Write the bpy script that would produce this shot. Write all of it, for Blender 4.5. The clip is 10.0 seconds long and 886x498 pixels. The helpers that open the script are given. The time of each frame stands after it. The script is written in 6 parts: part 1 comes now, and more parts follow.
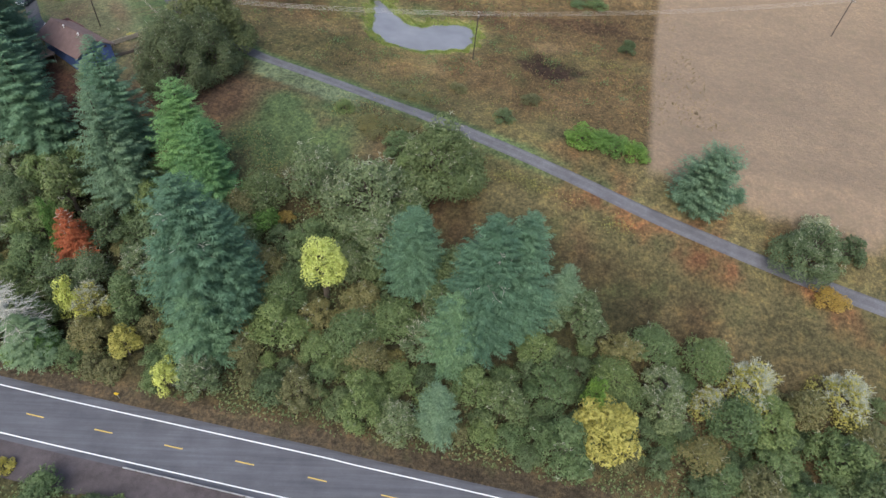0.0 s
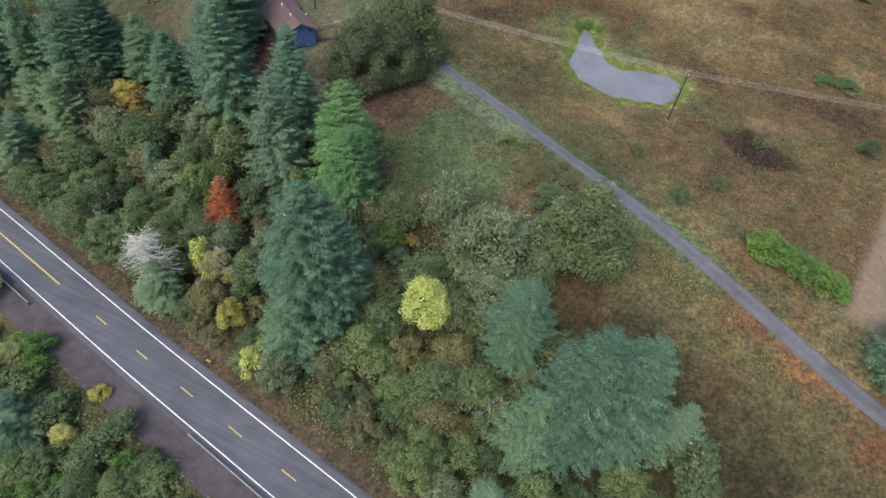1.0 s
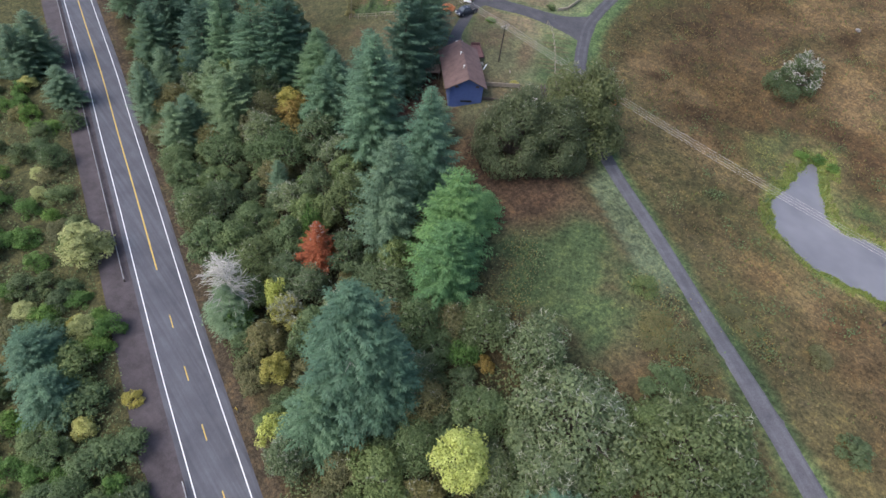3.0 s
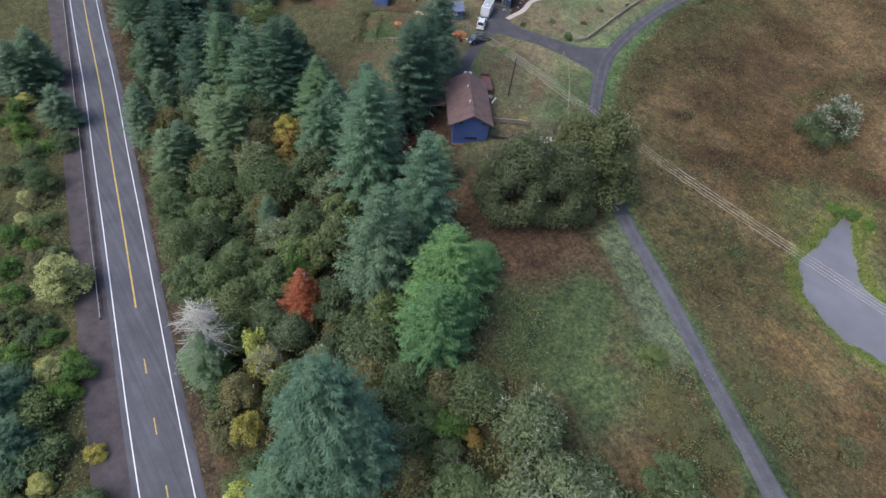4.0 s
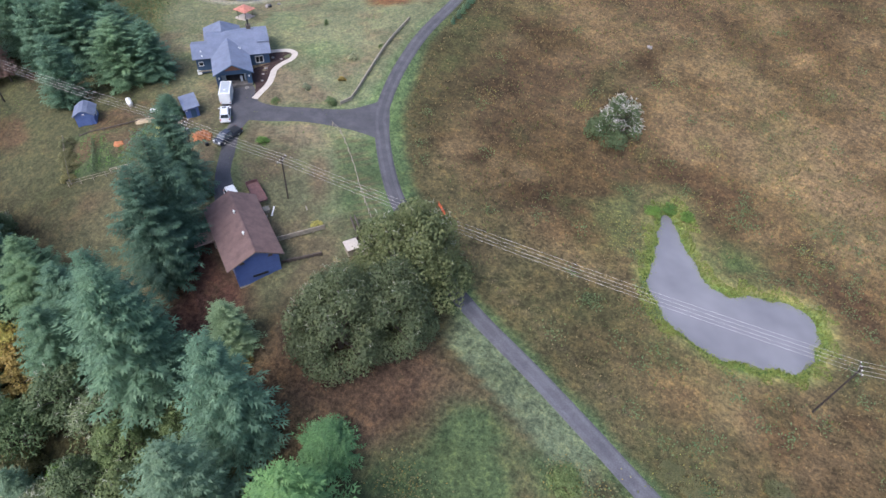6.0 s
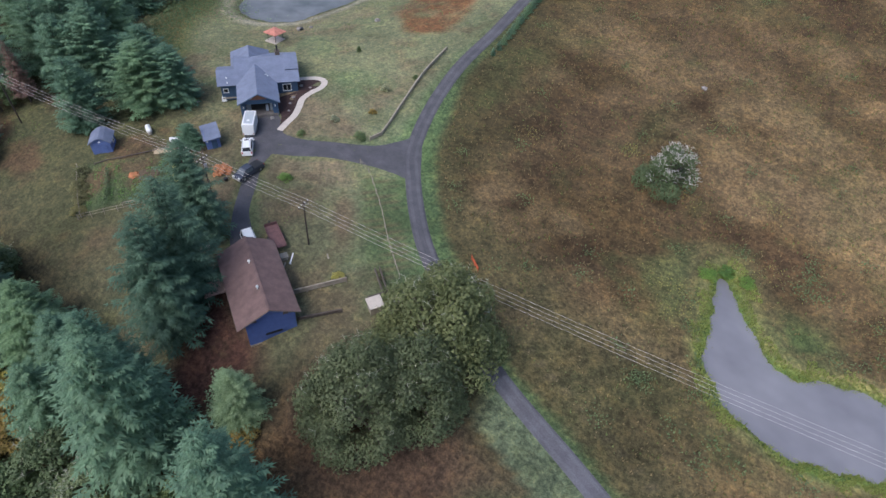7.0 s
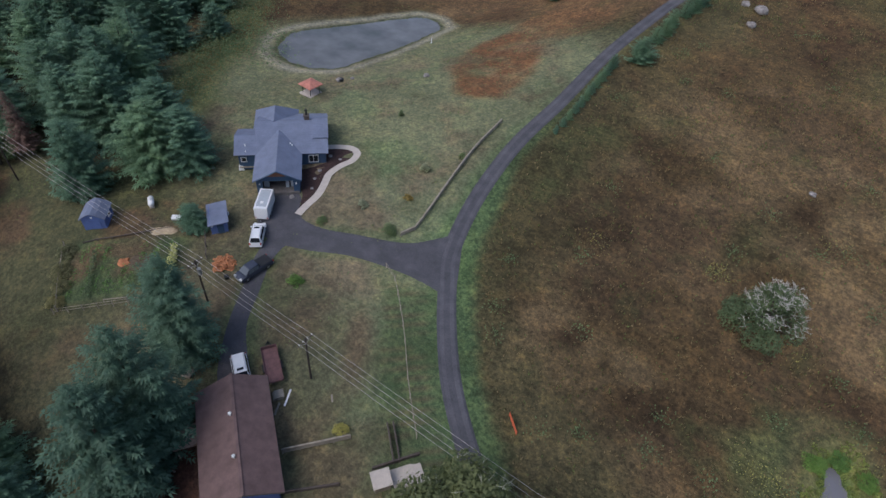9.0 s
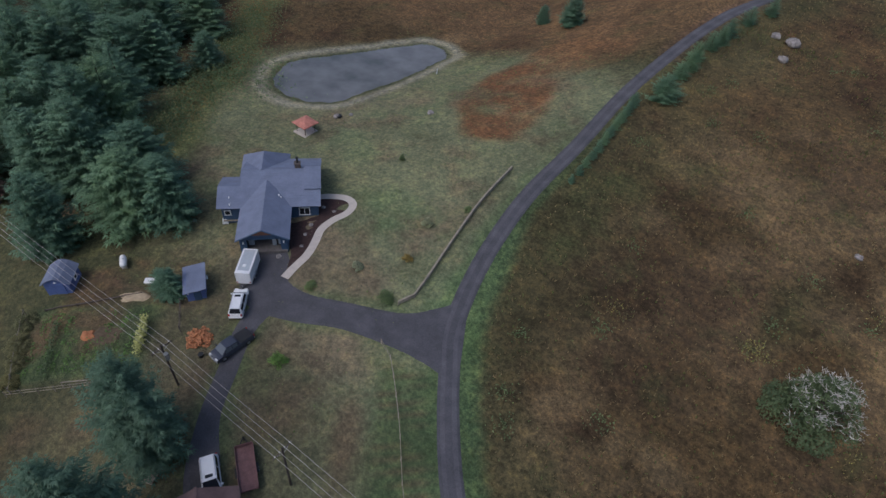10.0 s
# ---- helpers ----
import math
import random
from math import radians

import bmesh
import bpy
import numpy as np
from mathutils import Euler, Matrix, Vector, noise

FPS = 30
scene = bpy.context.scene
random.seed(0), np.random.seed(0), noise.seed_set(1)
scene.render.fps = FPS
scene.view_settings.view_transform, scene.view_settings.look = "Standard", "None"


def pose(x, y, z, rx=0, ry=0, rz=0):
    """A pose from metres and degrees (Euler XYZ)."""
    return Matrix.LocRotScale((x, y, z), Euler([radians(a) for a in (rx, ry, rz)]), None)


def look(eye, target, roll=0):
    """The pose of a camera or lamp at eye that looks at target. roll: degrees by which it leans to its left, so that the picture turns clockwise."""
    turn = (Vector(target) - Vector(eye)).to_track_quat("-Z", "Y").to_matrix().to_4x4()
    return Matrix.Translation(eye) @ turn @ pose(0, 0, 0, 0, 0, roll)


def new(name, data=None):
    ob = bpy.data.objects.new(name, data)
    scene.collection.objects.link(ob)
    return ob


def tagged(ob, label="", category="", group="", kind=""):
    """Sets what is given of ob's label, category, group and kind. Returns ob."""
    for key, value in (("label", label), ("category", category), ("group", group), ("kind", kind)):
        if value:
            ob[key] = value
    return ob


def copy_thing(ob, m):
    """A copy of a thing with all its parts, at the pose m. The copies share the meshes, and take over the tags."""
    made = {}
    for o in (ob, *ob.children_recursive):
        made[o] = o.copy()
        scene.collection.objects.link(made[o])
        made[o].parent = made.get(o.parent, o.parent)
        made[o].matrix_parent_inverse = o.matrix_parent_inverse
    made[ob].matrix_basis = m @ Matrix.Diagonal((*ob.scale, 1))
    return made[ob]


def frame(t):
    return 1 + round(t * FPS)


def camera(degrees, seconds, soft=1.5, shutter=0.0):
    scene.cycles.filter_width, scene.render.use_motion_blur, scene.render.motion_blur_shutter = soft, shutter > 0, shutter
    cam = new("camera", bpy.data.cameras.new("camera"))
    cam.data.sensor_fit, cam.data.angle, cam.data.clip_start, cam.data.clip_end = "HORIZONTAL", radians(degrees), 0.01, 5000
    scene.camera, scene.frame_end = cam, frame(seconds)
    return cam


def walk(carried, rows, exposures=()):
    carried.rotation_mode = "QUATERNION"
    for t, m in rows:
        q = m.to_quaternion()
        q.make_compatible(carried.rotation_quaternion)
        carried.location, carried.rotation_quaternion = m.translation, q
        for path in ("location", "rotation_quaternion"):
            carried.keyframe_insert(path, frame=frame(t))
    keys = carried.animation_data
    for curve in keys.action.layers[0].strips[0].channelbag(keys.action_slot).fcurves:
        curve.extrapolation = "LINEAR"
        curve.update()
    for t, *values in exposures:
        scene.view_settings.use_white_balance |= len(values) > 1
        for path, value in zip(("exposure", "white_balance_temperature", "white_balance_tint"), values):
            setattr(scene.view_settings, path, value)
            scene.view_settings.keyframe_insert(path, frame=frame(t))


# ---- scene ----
cam = camera(77.1, 10.0)
PATH = [
    (0, (-1.819, -0.848, 54.813), (-1.718, 0.549, 53.385), 6.8),
    (0.5, (0.417, 5.174, 55.65), (0.205, 6.527, 54.193), 7.1),
    (1, (1.398, 11.502, 55.978), (0.959, 12.779, 54.503), 7.5),
    (1.5, (1.039, 17.169, 56.081), (0.552, 18.434, 54.61), 7.5),
    (2, (0.369, 23.018, 56.574), (-0.144, 24.274, 55.104), 7.4),
    (2.5, (-1.007, 28.827, 57.492), (-1.691, 29.968, 55.998), 8.1),
    (2.7, (-1.366, 31.179, 57.066), (-2.182, 32.217, 55.564), 8.3),
    (3.8, (-6.476, 40.941, 57.265), (-7.445, 41.843, 55.766), 9.3),
    (4, (-7.5, 42.921, 57.081), (-8.468, 43.838, 55.59), 9.0),
    (4.5, (-11.243, 47.372, 57.214), (-12.146, 48.38, 55.742), 8.8),
    (5, (-15.034, 52.23, 57.681), (-15.807, 53.363, 56.225), 7.7),
    (5.5, (-18.911, 56.807, 57.293), (-19.491, 58.081, 55.865), 6.4),
    (5.7, (-20.242, 59.571, 57.904), (-20.776, 60.853, 56.465), 5.7),
    (7, (-28.559, 71.374, 56.627), (-29.177, 72.65, 55.215), 6.2),
    (7.5, (-31.304, 76.529, 56.736), (-31.988, 77.769, 55.324), 6.5),
    (8, (-34.416, 81.793, 56.917), (-35.13, 83.015, 55.504), 6.6),
    (8.5, (-37.483, 86.329, 56.913), (-38.216, 87.547, 55.506), 6.9),
    (9, (-40.807, 91.373, 57.196), (-41.556, 92.583, 55.791), 7.0),
    (9.5, (-44.261, 96.642, 57.186), (-45.027, 97.846, 55.785), 6.8),
    (10, (-47.725, 101.499, 57.203), (-48.504, 102.706, 55.812), 6.8),
]
EXPOSURES = [(0, .55, 6150, 4), (1, .5, 6080, 6), (2, .46, 6020, 8), (2.5, .56, 6000, 9), (4, .27, 5900, 9), (4.5, .45, 5850, 9), (5, .7, 5830, 10), (5.5, .83, 5800, 12), (7, .33, 5750, 10), (8.5, -.06, 5680, 10), (10, -.56, 5680, 11)]
walk(cam, [(t, look(eye, target, roll)) for t, eye, target, roll in PATH], EXPOSURES)

# ---- world, sun, exposure ----
world = bpy.data.worlds.new("overcast_sky")
scene.world = world
world.use_nodes = True
wn, wl = world.node_tree.nodes, world.node_tree.links
sky = wn.new("ShaderNodeTexSky")
sky.sky_type, sky.sun_disc = "NISHITA", False
sky.sun_elevation, sky.sun_rotation = radians(52), radians(200)
sky.air_density, sky.dust_density, sky.ozone_density = 1.2, 5.0, 1.0
wl.new(sky.outputs[0], wn["Background"].inputs[0])
wn["Background"].inputs[1].default_value = 0.15
sun = new("sun", bpy.data.lights.new("sun", "SUN"))
sun.data.energy, sun.data.angle, sun.data.color = 0.8, radians(30), (1.0, 0.97, 0.93)
sun.matrix_world = look((-20, 20, 300), (-50 + 60, 100 + 130, 0))

# ---- helpers for building ----
TAU = 2 * math.pi


class Shape:
    """Vertices and faces gathered for one mesh."""

    def __init__(self):
        self.v, self.f = [], []

    def add(self, verts, faces):
        n = len(self.v)
        self.v += [tuple(p) for p in verts]
        self.f += [tuple(i + n for i in face) for face in faces]
        return self

    def box(self, c, size, turn=0.0, taper=1.0):
        x, y, z = (s / 2 for s in size)
        co, si = math.cos(turn), math.sin(turn)
        pts = []
        for dz, k in ((-z, 1.0), (z, taper)):
            for dx, dy in ((-x, -y), (x, -y), (x, y), (-x, y)):
                dx, dy = dx * k, dy * k
                pts.append((c[0] + dx * co - dy * si, c[1] + dx * si + dy * co, c[2] + dz))
        return self.add(pts, [(0, 3, 2, 1), (4, 5, 6, 7), (0, 1, 5, 4), (1, 2, 6, 5), (2, 3, 7, 6), (3, 0, 4, 7)])

    def rod(self, a, b, ra, rb=None, n=6, caps=True):
        a, b = Vector(a), Vector(b)
        rb = ra if rb is None else rb
        q = (b - a).to_track_quat("Z", "Y")
        ring = [q @ Vector((math.cos(TAU * i / n), math.sin(TAU * i / n), 0)) for i in range(n)]
        pts = [a + r * ra for r in ring] + [b + r * rb for r in ring]
        faces = [(i, (i + 1) % n, n + (i + 1) % n, n + i) for i in range(n)]
        if caps:
            faces += [tuple(range(n))[::-1], tuple(range(n, 2 * n))]
        return self.add(pts, faces)

    def tube(self, points, radii, n=6):
        """One connected tube through points; radii: one, or one for each point."""
        points = [Vector(p) for p in points]
        radii = [radii] * len(points) if isinstance(radii, (int, float)) else radii
        start = len(self.v)
        for i, (p, r) in enumerate(zip(points, radii)):
            d = points[min(i + 1, len(points) - 1)] - points[max(i - 1, 0)]
            q = d.to_track_quat("Z", "Y")
            self.v += [tuple(p + q @ Vector((r * math.cos(TAU * k / n), r * math.sin(TAU * k / n), 0))) for k in range(n)]
        for i in range(len(points) - 1):
            for k in range(n):
                a, b = start + i * n + k, start + i * n + (k + 1) % n
                self.f.append((a, b, b + n, a + n))
        self.f.append(tuple(range(start, start + n))[::-1])
        self.f.append(tuple(range(len(self.v) - n, len(self.v))))
        return self

    def sheet(self, corners, thick):
        """A flat plate with thickness, downwards from the corners."""
        n = len(corners)
        low = [(p[0], p[1], p[2] - thick) for p in corners]
        faces = [tuple(range(n)), tuple(range(n, 2 * n))[::-1]] + [(i, n + i, n + (i + 1) % n, (i + 1) % n) for i in range(n)]
        return self.add(list(corners) + low, faces)

    def prism(self, outline, y0, y1):
        """An outline of (x, z), drawn out along y."""
        n = len(outline)
        pts = [(x, y0, z) for x, z in outline] + [(x, y1, z) for x, z in outline]
        faces = [tuple(range(n)), tuple(range(n, 2 * n))[::-1]] + [(i, n + i, n + (i + 1) % n, (i + 1) % n) for i in range(n)]
        return self.add(pts, faces)

    def mesh(self, name, smooth=False):
        me = bpy.data.meshes.new(name)
        me.from_pydata(self.v, [], self.f)
        me.validate()
        bm = bmesh.new()
        bm.from_mesh(me)
        bmesh.ops.recalc_face_normals(bm, faces=bm.faces)
        bm.to_mesh(me)
        bm.free()
        if smooth:
            me.polygons.foreach_set("use_smooth", [True] * len(me.polygons))
        return me


def part(name, shape, material, parent=None, label="", smooth=False, bevel=0.0):
    """One mesh object, under a thing or a part, or at top level."""
    me = shape if isinstance(shape, bpy.types.Mesh) else shape.mesh(name, smooth)
    if bevel:
        bm = bmesh.new()
        bm.from_mesh(me)
        bmesh.ops.bevel(bm, geom=list(bm.edges), offset=bevel, segments=2, affect="EDGES", clamp_overlap=True)
        bm.to_mesh(me)
        bm.free()
    if not me.materials:
        me.materials.append(material)
    ob = new(name, me)
    ob.parent = parent
    if label:
        tagged(ob, label)
    return ob


def thing(name, x, y, turn=0.0, label="", category="", group="", kind="", z=None, sink=0.0):
    """An empty that stands on the ground and carries the parts of a thing. turn: degrees."""
    ob = new(name)
    ob.matrix_basis = pose(x, y, (height(x, y) if z is None else z) - sink, 0, 0, turn)
    return tagged(ob, label, category, group, kind)


# ---- the lie of the land ----
POND_A = [(-15.4, 145.2, 0.8), (-14.3, 140.6, 1.9), (-13.0, 136, 3.0), (-10.9, 130.4, 4.6), (-8.2, 127.2, 5.4), (-3, 126, 6.0), (2.2, 127.9, 6.4), (5.0, 130.6, 4.3)]
POND_B = [(-134.6, 178.8, 9.6), (-131, 190, 7.6), (-128.8, 199.5, 5.7), (-127, 206.2, 4.0)]
LEVEL_A, LEVEL_B = -4.75, -3.9


def pond_d(x, y, spine):
    """Metres outside the shore of a pond with that spine of circles."""
    d = 1e9
    for (ax, ay, ar), (bx, by, br) in zip(spine, spine[1:]):
        k = np.clip(((x - ax) * (bx - ax) + (y - ay) * (by - ay)) / ((bx - ax) ** 2 + (by - ay) ** 2), 0, 1)
        d = np.minimum(d, np.hypot(x - ax - k * (bx - ax), y - ay - k * (by - ay)) - ar - k * (br - ar))
    return d


def ground(x, y):
    """The ground's height: the highway's bench, the wooded slope north of it, and the plateau with the ponds."""
    s = uphill(x, y)
    top = -4.2 + 4.0 * np.exp(-((x + 88) ** 2 + (y - 150) ** 2) / 1800)
    climb = np.logaddexp(0, (y - 143) / 4) - np.logaddexp(0, (y - 265) / 4)                # the field rises to the north-east
    top = top + 0.8 * climb * np.clip((x + 122) / 45, 0, 1)
    w = np.clip((s - 6) / 57, 0, 1)
    w = w - 0.05 * np.sin(2 * np.pi * w)
    z = -22.9 + (top + 22.9) * w
    z = z - np.where(s < -9.5, 3.4 * (1 - np.exp(np.minimum(s + 9.5, 0) / 14)), 0)
    for spine, level, bank in ((POND_A, LEVEL_A, 3.0), (POND_B, LEVEL_B, 4.5)):
        d = pond_d(x, y, spine) + 0.4 * np.sin(x * 1.1 + y * 0.7) * np.sin(y * 0.9 - x * 0.4) + 0.2 * np.sin(x * 0.45 - y * 0.31 + 1)
        k = np.clip(1 - d / bank, 0, 1) ** 2
        z = np.where(d < 0, level - 0.15 + np.maximum(d * 0.25, -1.2), z + (level - 0.1 - z) * np.where(d < 0, 1, k))
    return z


def uphill(x, y):
    """Metres north of the highway's middle."""
    return 0.985 * (y - (38.9 - 0.178 * (x + 65) + 0.00008 * (x + 65) ** 2))


def height(x, y):
    return float(ground(np.float64(x), np.float64(y)))


def curve(points, step=1.0):
    """A smooth line (Catmull-Rom) through points of any number of values."""
    p = np.array(points, float)
    p = np.vstack([2 * p[0] - p[1], p, 2 * p[-1] - p[-2]])
    out = []
    for a, b, c, d in zip(p, p[1:], p[2:], p[3:]):
        n = max(1, int(np.linalg.norm((c - b)[:2]) / step))
        for t in np.arange(n) / n:
            out.append(0.5 * (2 * b + (c - a) * t + (2 * a - 5 * b + 4 * c - d) * t**2 + (3 * b - a - 3 * c + d) * t**3))
    out.append(p[-2])
    return np.array(out)


HIGHWAY = curve([(-300, 83.5), (-230, 69.5), (-176.9, 59.6), (-140.9, 53.3), (-115.6, 48.4), (-95.4, 44.6), (-73.7, 40.4), (-54.3, 36.7), (-33.8, 33.1), (-13.6, 29.6), (-2.9, 27.6), (60, 16.5), (160, 0)], 2.0)
DRIVE = curve([(-20, 330), (-55, 268), (-67.6, 243.6), (-71.7, 230.5), (-74.2, 214.1), (-75.3, 199.5), (-75, 181.6), (-75.2, 167.6), (-74.2, 156.8), (-72.5, 148.1), (-69.9, 140.4), (-67.1, 136.2), (-63, 130.6), (-57.6, 124.4),
               (-51, 118.8), (-44, 113.8), (-36, 109.3), (-25, 104.3), (-16.3, 100), (-7.4, 95.4), (11.5, 86.3), (24.6, 79.6), (38.7, 72), (55, 64.6), (69.7, 58.7), (110, 44), (160, 27)], 1.5)
SIDE = curve([(-67.9, 140.2, 7.4), (-71.2, 138.3, 4.9), (-75.3, 136.0, 3.0), (-82, 133.2, 2.35), (-88, 130.2, 2.7), (-93.2, 129.4, 3.6), (-96.4, 132.3, 3.6), (-99.2, 134.9, 2.7)], 1.0)
LANE = curve([(-91.5, 128, 2.2), (-90.3, 123.5, 1.7), (-87.2, 118.4, 1.6), (-84, 113.5, 1.6), (-79.5, 109.3, 2.4), (-76.5, 107.2, 2.2)], 1.0)


def near(x, y, line):
    """The distance of points from a line."""
    d = np.full(np.shape(x), 1e9)
    for a, b in zip(line[:-1, :2], line[1:, :2]):
        k = np.clip(((x - a[0]) * (b[0] - a[0]) + (y - a[1]) * (b[1] - a[1])) / ((b - a) ** 2).sum(), 0, 1)
        d = np.minimum(d, np.hypot(x - a[0] - k * (b[0] - a[0]), y - a[1] - k * (b[1] - a[1])))
    return d


def ribbon(line, widths, lift, rows=5, left=None, right=None):
    """A strip along a line, laid on the ground. widths: half widths, or left and right give offsets to the line's left and right."""
    p = line[:, :2]
    t = np.gradient(p, axis=0)
    t /= np.linalg.norm(t, axis=1)[:, None]
    n = np.stack([-t[:, 1], t[:, 0]], 1)
    w = np.broadcast_to(widths, len(p)) if widths is not None else None
    sh = Shape()
    for i in range(len(p)):
        for k in np.linspace(0, 1, rows):
            off = (1 - 2 * k) * w[i] if w is not None else left + (right - left) * k
            q = p[i] + n[i] * off
            edge = 0.12 if w is not None and k in (0.0, 1.0) else 0.0
            sh.v.append((q[0], q[1], height(*q) + lift - edge))
    for i in range(len(p) - 1):
        for k in range(rows - 1):
            a = i * rows + k
            sh.f.append((a, a + 1, a + rows + 1, a + rows))
    return sh


# ---- materials ----
def material(name, build):
    m = bpy.data.materials.new(name)
    m.use_nodes = True
    build(m.node_tree.nodes, m.node_tree.links, m.node_tree.nodes["Principled BSDF"])
    return m


def noise_node(n, l, scale, detail=4.0, rough=0.6, vector=None, stretch=None):
    tex = n.new("ShaderNodeTexNoise")
    tex.inputs["Scale"].default_value, tex.inputs["Detail"].default_value, tex.inputs["Roughness"].default_value = scale, detail, rough
    co = n.new("ShaderNodeTexCoord").outputs["Object"] if vector is None else vector
    if stretch:
        mp = n.new("ShaderNodeMapping")
        mp.inputs["Scale"].default_value = stretch
        l.new(co, mp.inputs[0])
        co = mp.outputs[0]
    l.new(co, tex.inputs["Vector"])
    return tex.outputs["Fac"]


def ramp(n, l, fac, stops):
    r = n.new("ShaderNodeValToRGB")
    while len(r.color_ramp.elements) < len(stops):
        r.color_ramp.elements.new(0.5)
    for e, (at, c) in zip(r.color_ramp.elements, stops):
        e.position, e.color = at, (*c, 1)
    l.new(fac, r.inputs[0])
    return r.outputs[0]


def mix(n, l, kind, fac, a, b):
    m = n.new("ShaderNodeMix")
    m.data_type, m.blend_type = "RGBA", kind
    for socket, value in ((m.inputs[0], fac), (m.inputs[6], a), (m.inputs[7], b)):
        if hasattr(value, "is_linked"):
            l.new(value, socket)
        elif isinstance(value, (int, float)):
            socket.default_value = value
        else:
            socket.default_value = (*value, 1)
    return m.outputs[2]


def bump(n, l, p, fac, strength, distance):
    b = n.new("ShaderNodeBump")
    b.inputs["Strength"].default_value, b.inputs["Distance"].default_value = strength, distance
    l.new(fac, b.inputs["Height"])
    l.new(b.outputs[0], p.inputs["Normal"])


def tone(c, k):
    return tuple(min(1.0, v * k) for v in c)


def plain(name, c, rough=0.7, metal=0.0, spread=0.25, scale=1.5, grain=14.0, relief=0.02):
    """Paint, wood, metal or stone: a base colour with broad stains and fine grain."""

    def build(n, l, p):
        broad, fine = noise_node(n, l, scale), noise_node(n, l, grain, 6)
        col = ramp(n, l, broad, [(0.3, tone(c, 1 - spread)), (0.7, tone(c, 1 + spread))])
        col = mix(n, l, "MULTIPLY", 0.5, col, ramp(n, l, fine, [(0.3, (0.75,) * 3), (0.7, (1.1,) * 3)]))
        l.new(col, p.inputs["Base Color"])
        p.inputs["Roughness"].default_value, p.inputs["Metallic"].default_value = rough, metal
        if relief:
            bump(n, l, p, fine, 0.4, relief)

    return material(name, build)


def foliage(name, dark, light, tip=None, rough=0.6):
    """Leaves or needles: each leaf its own shade, each tree a little different."""

    def build(n, l, p):
        geo, info = n.new("ShaderNodeNewGeometry"), n.new("ShaderNodeObjectInfo")
        col = ramp(n, l, geo.outputs["Random Per Island"], [(0.0, tuple((a + b) * 0.58 for a, b in zip(dark, light))), (0.45, tone(light, 1.08)), (0.85, tone(light, 1.3)), (1.0, tuple((2 * a + b) / 2.9 for a, b in zip(tone(light, 1.2), tip or tone(light, 1.5))))])
        tree = ramp(n, l, info.outputs["Random"], [(0.0, (0.8, 0.84, 0.84)), (0.5, (1.0, 1.0, 1.0)), (1.0, (1.25, 1.17, 0.97))])
        col = mix(n, l, "MULTIPLY", 1.0, col, tree)
        patch = ramp(n, l, noise_node(n, l, 0.45, 3), [(0.3, (0.82, 0.84, 0.85)), (0.7, (1.18, 1.15, 1.08))])
        col = mix(n, l, "MULTIPLY", 1.0, col, patch)
        l.new(col, p.inputs["Base Color"])
        p.inputs["Roughness"].default_value = rough
        p.inputs["Specular IOR Level"].default_value = 0.3
        thin, both = n.new("ShaderNodeBsdfTranslucent"), n.new("ShaderNodeMixShader")
        l.new(col, thin.inputs["Color"])
        both.inputs[0].default_value = 0.28
        l.new(p.outputs[0], both.inputs[1])
        l.new(thin.outputs[0], both.inputs[2])
        l.new(both.outputs[0], n["Material Output"].inputs["Surface"])

    return material(name, build)


def ground_build(n, l, p):
    att = n.new("ShaderNodeVertexColor")
    att.layer_name = "cover"
    co = n.new("ShaderNodeTexCoord").outputs["Object"]
    col = att.outputs["Color"]
    big = noise_node(n, l, 0.06, 6, 0.65, co)
    col = mix(n, l, "MULTIPLY", 1.0, col, ramp(n, l, big, [(0.3, (0.62, 0.62, 0.62)), (0.5, (0.95, 0.95, 0.95)), (0.72, (1.3, 1.25, 1.15))]))
    mid = noise_node(n, l, 0.55, 8, 0.72, co)
    col = mix(n, l, "MULTIPLY", 1.0, col, ramp(n, l, mid, [(0.34, (0.6, 0.62, 0.64)), (0.5, (0.97, 0.97, 0.97)), (0.66, (1.42, 1.32, 1.15))]))
    green = noise_node(n, l, 0.13, 7, 0.65, co)
    col = mix(n, l, "MIX", ramp(n, l, green, [(0.54, (0, 0, 0)), (0.7, (0.4, 0.4, 0.4))]), col, (0.085, 0.105, 0.042))
    clump = noise_node(n, l, 1.7, 6, 0.75, co)
    col = mix(n, l, "MULTIPLY", 1.0, col, ramp(n, l, clump, [(0.37, (0.54, 0.55, 0.56)), (0.52, (1.0, 1.0, 1.0)), (0.63, (1.46, 1.39, 1.27))]))
    fine = noise_node(n, l, 5.0, 6, 0.8, co)
    col = mix(n, l, "MULTIPLY", 1.0, col, ramp(n, l, fine, [(0.3, (0.65, 0.65, 0.65)), (0.7, (1.3, 1.3, 1.3))]))
    col = mix(n, l, "MIX", att.outputs["Alpha"], att.outputs["Color"], col)
    l.new(col, p.inputs["Base Color"])
    p.inputs["Roughness"].default_value = 0.95
    p.inputs["Specular IOR Level"].default_value = 0.1
    bump(n, l, p, clump, 0.8, 0.35)


GROUND = material("grassland", ground_build)


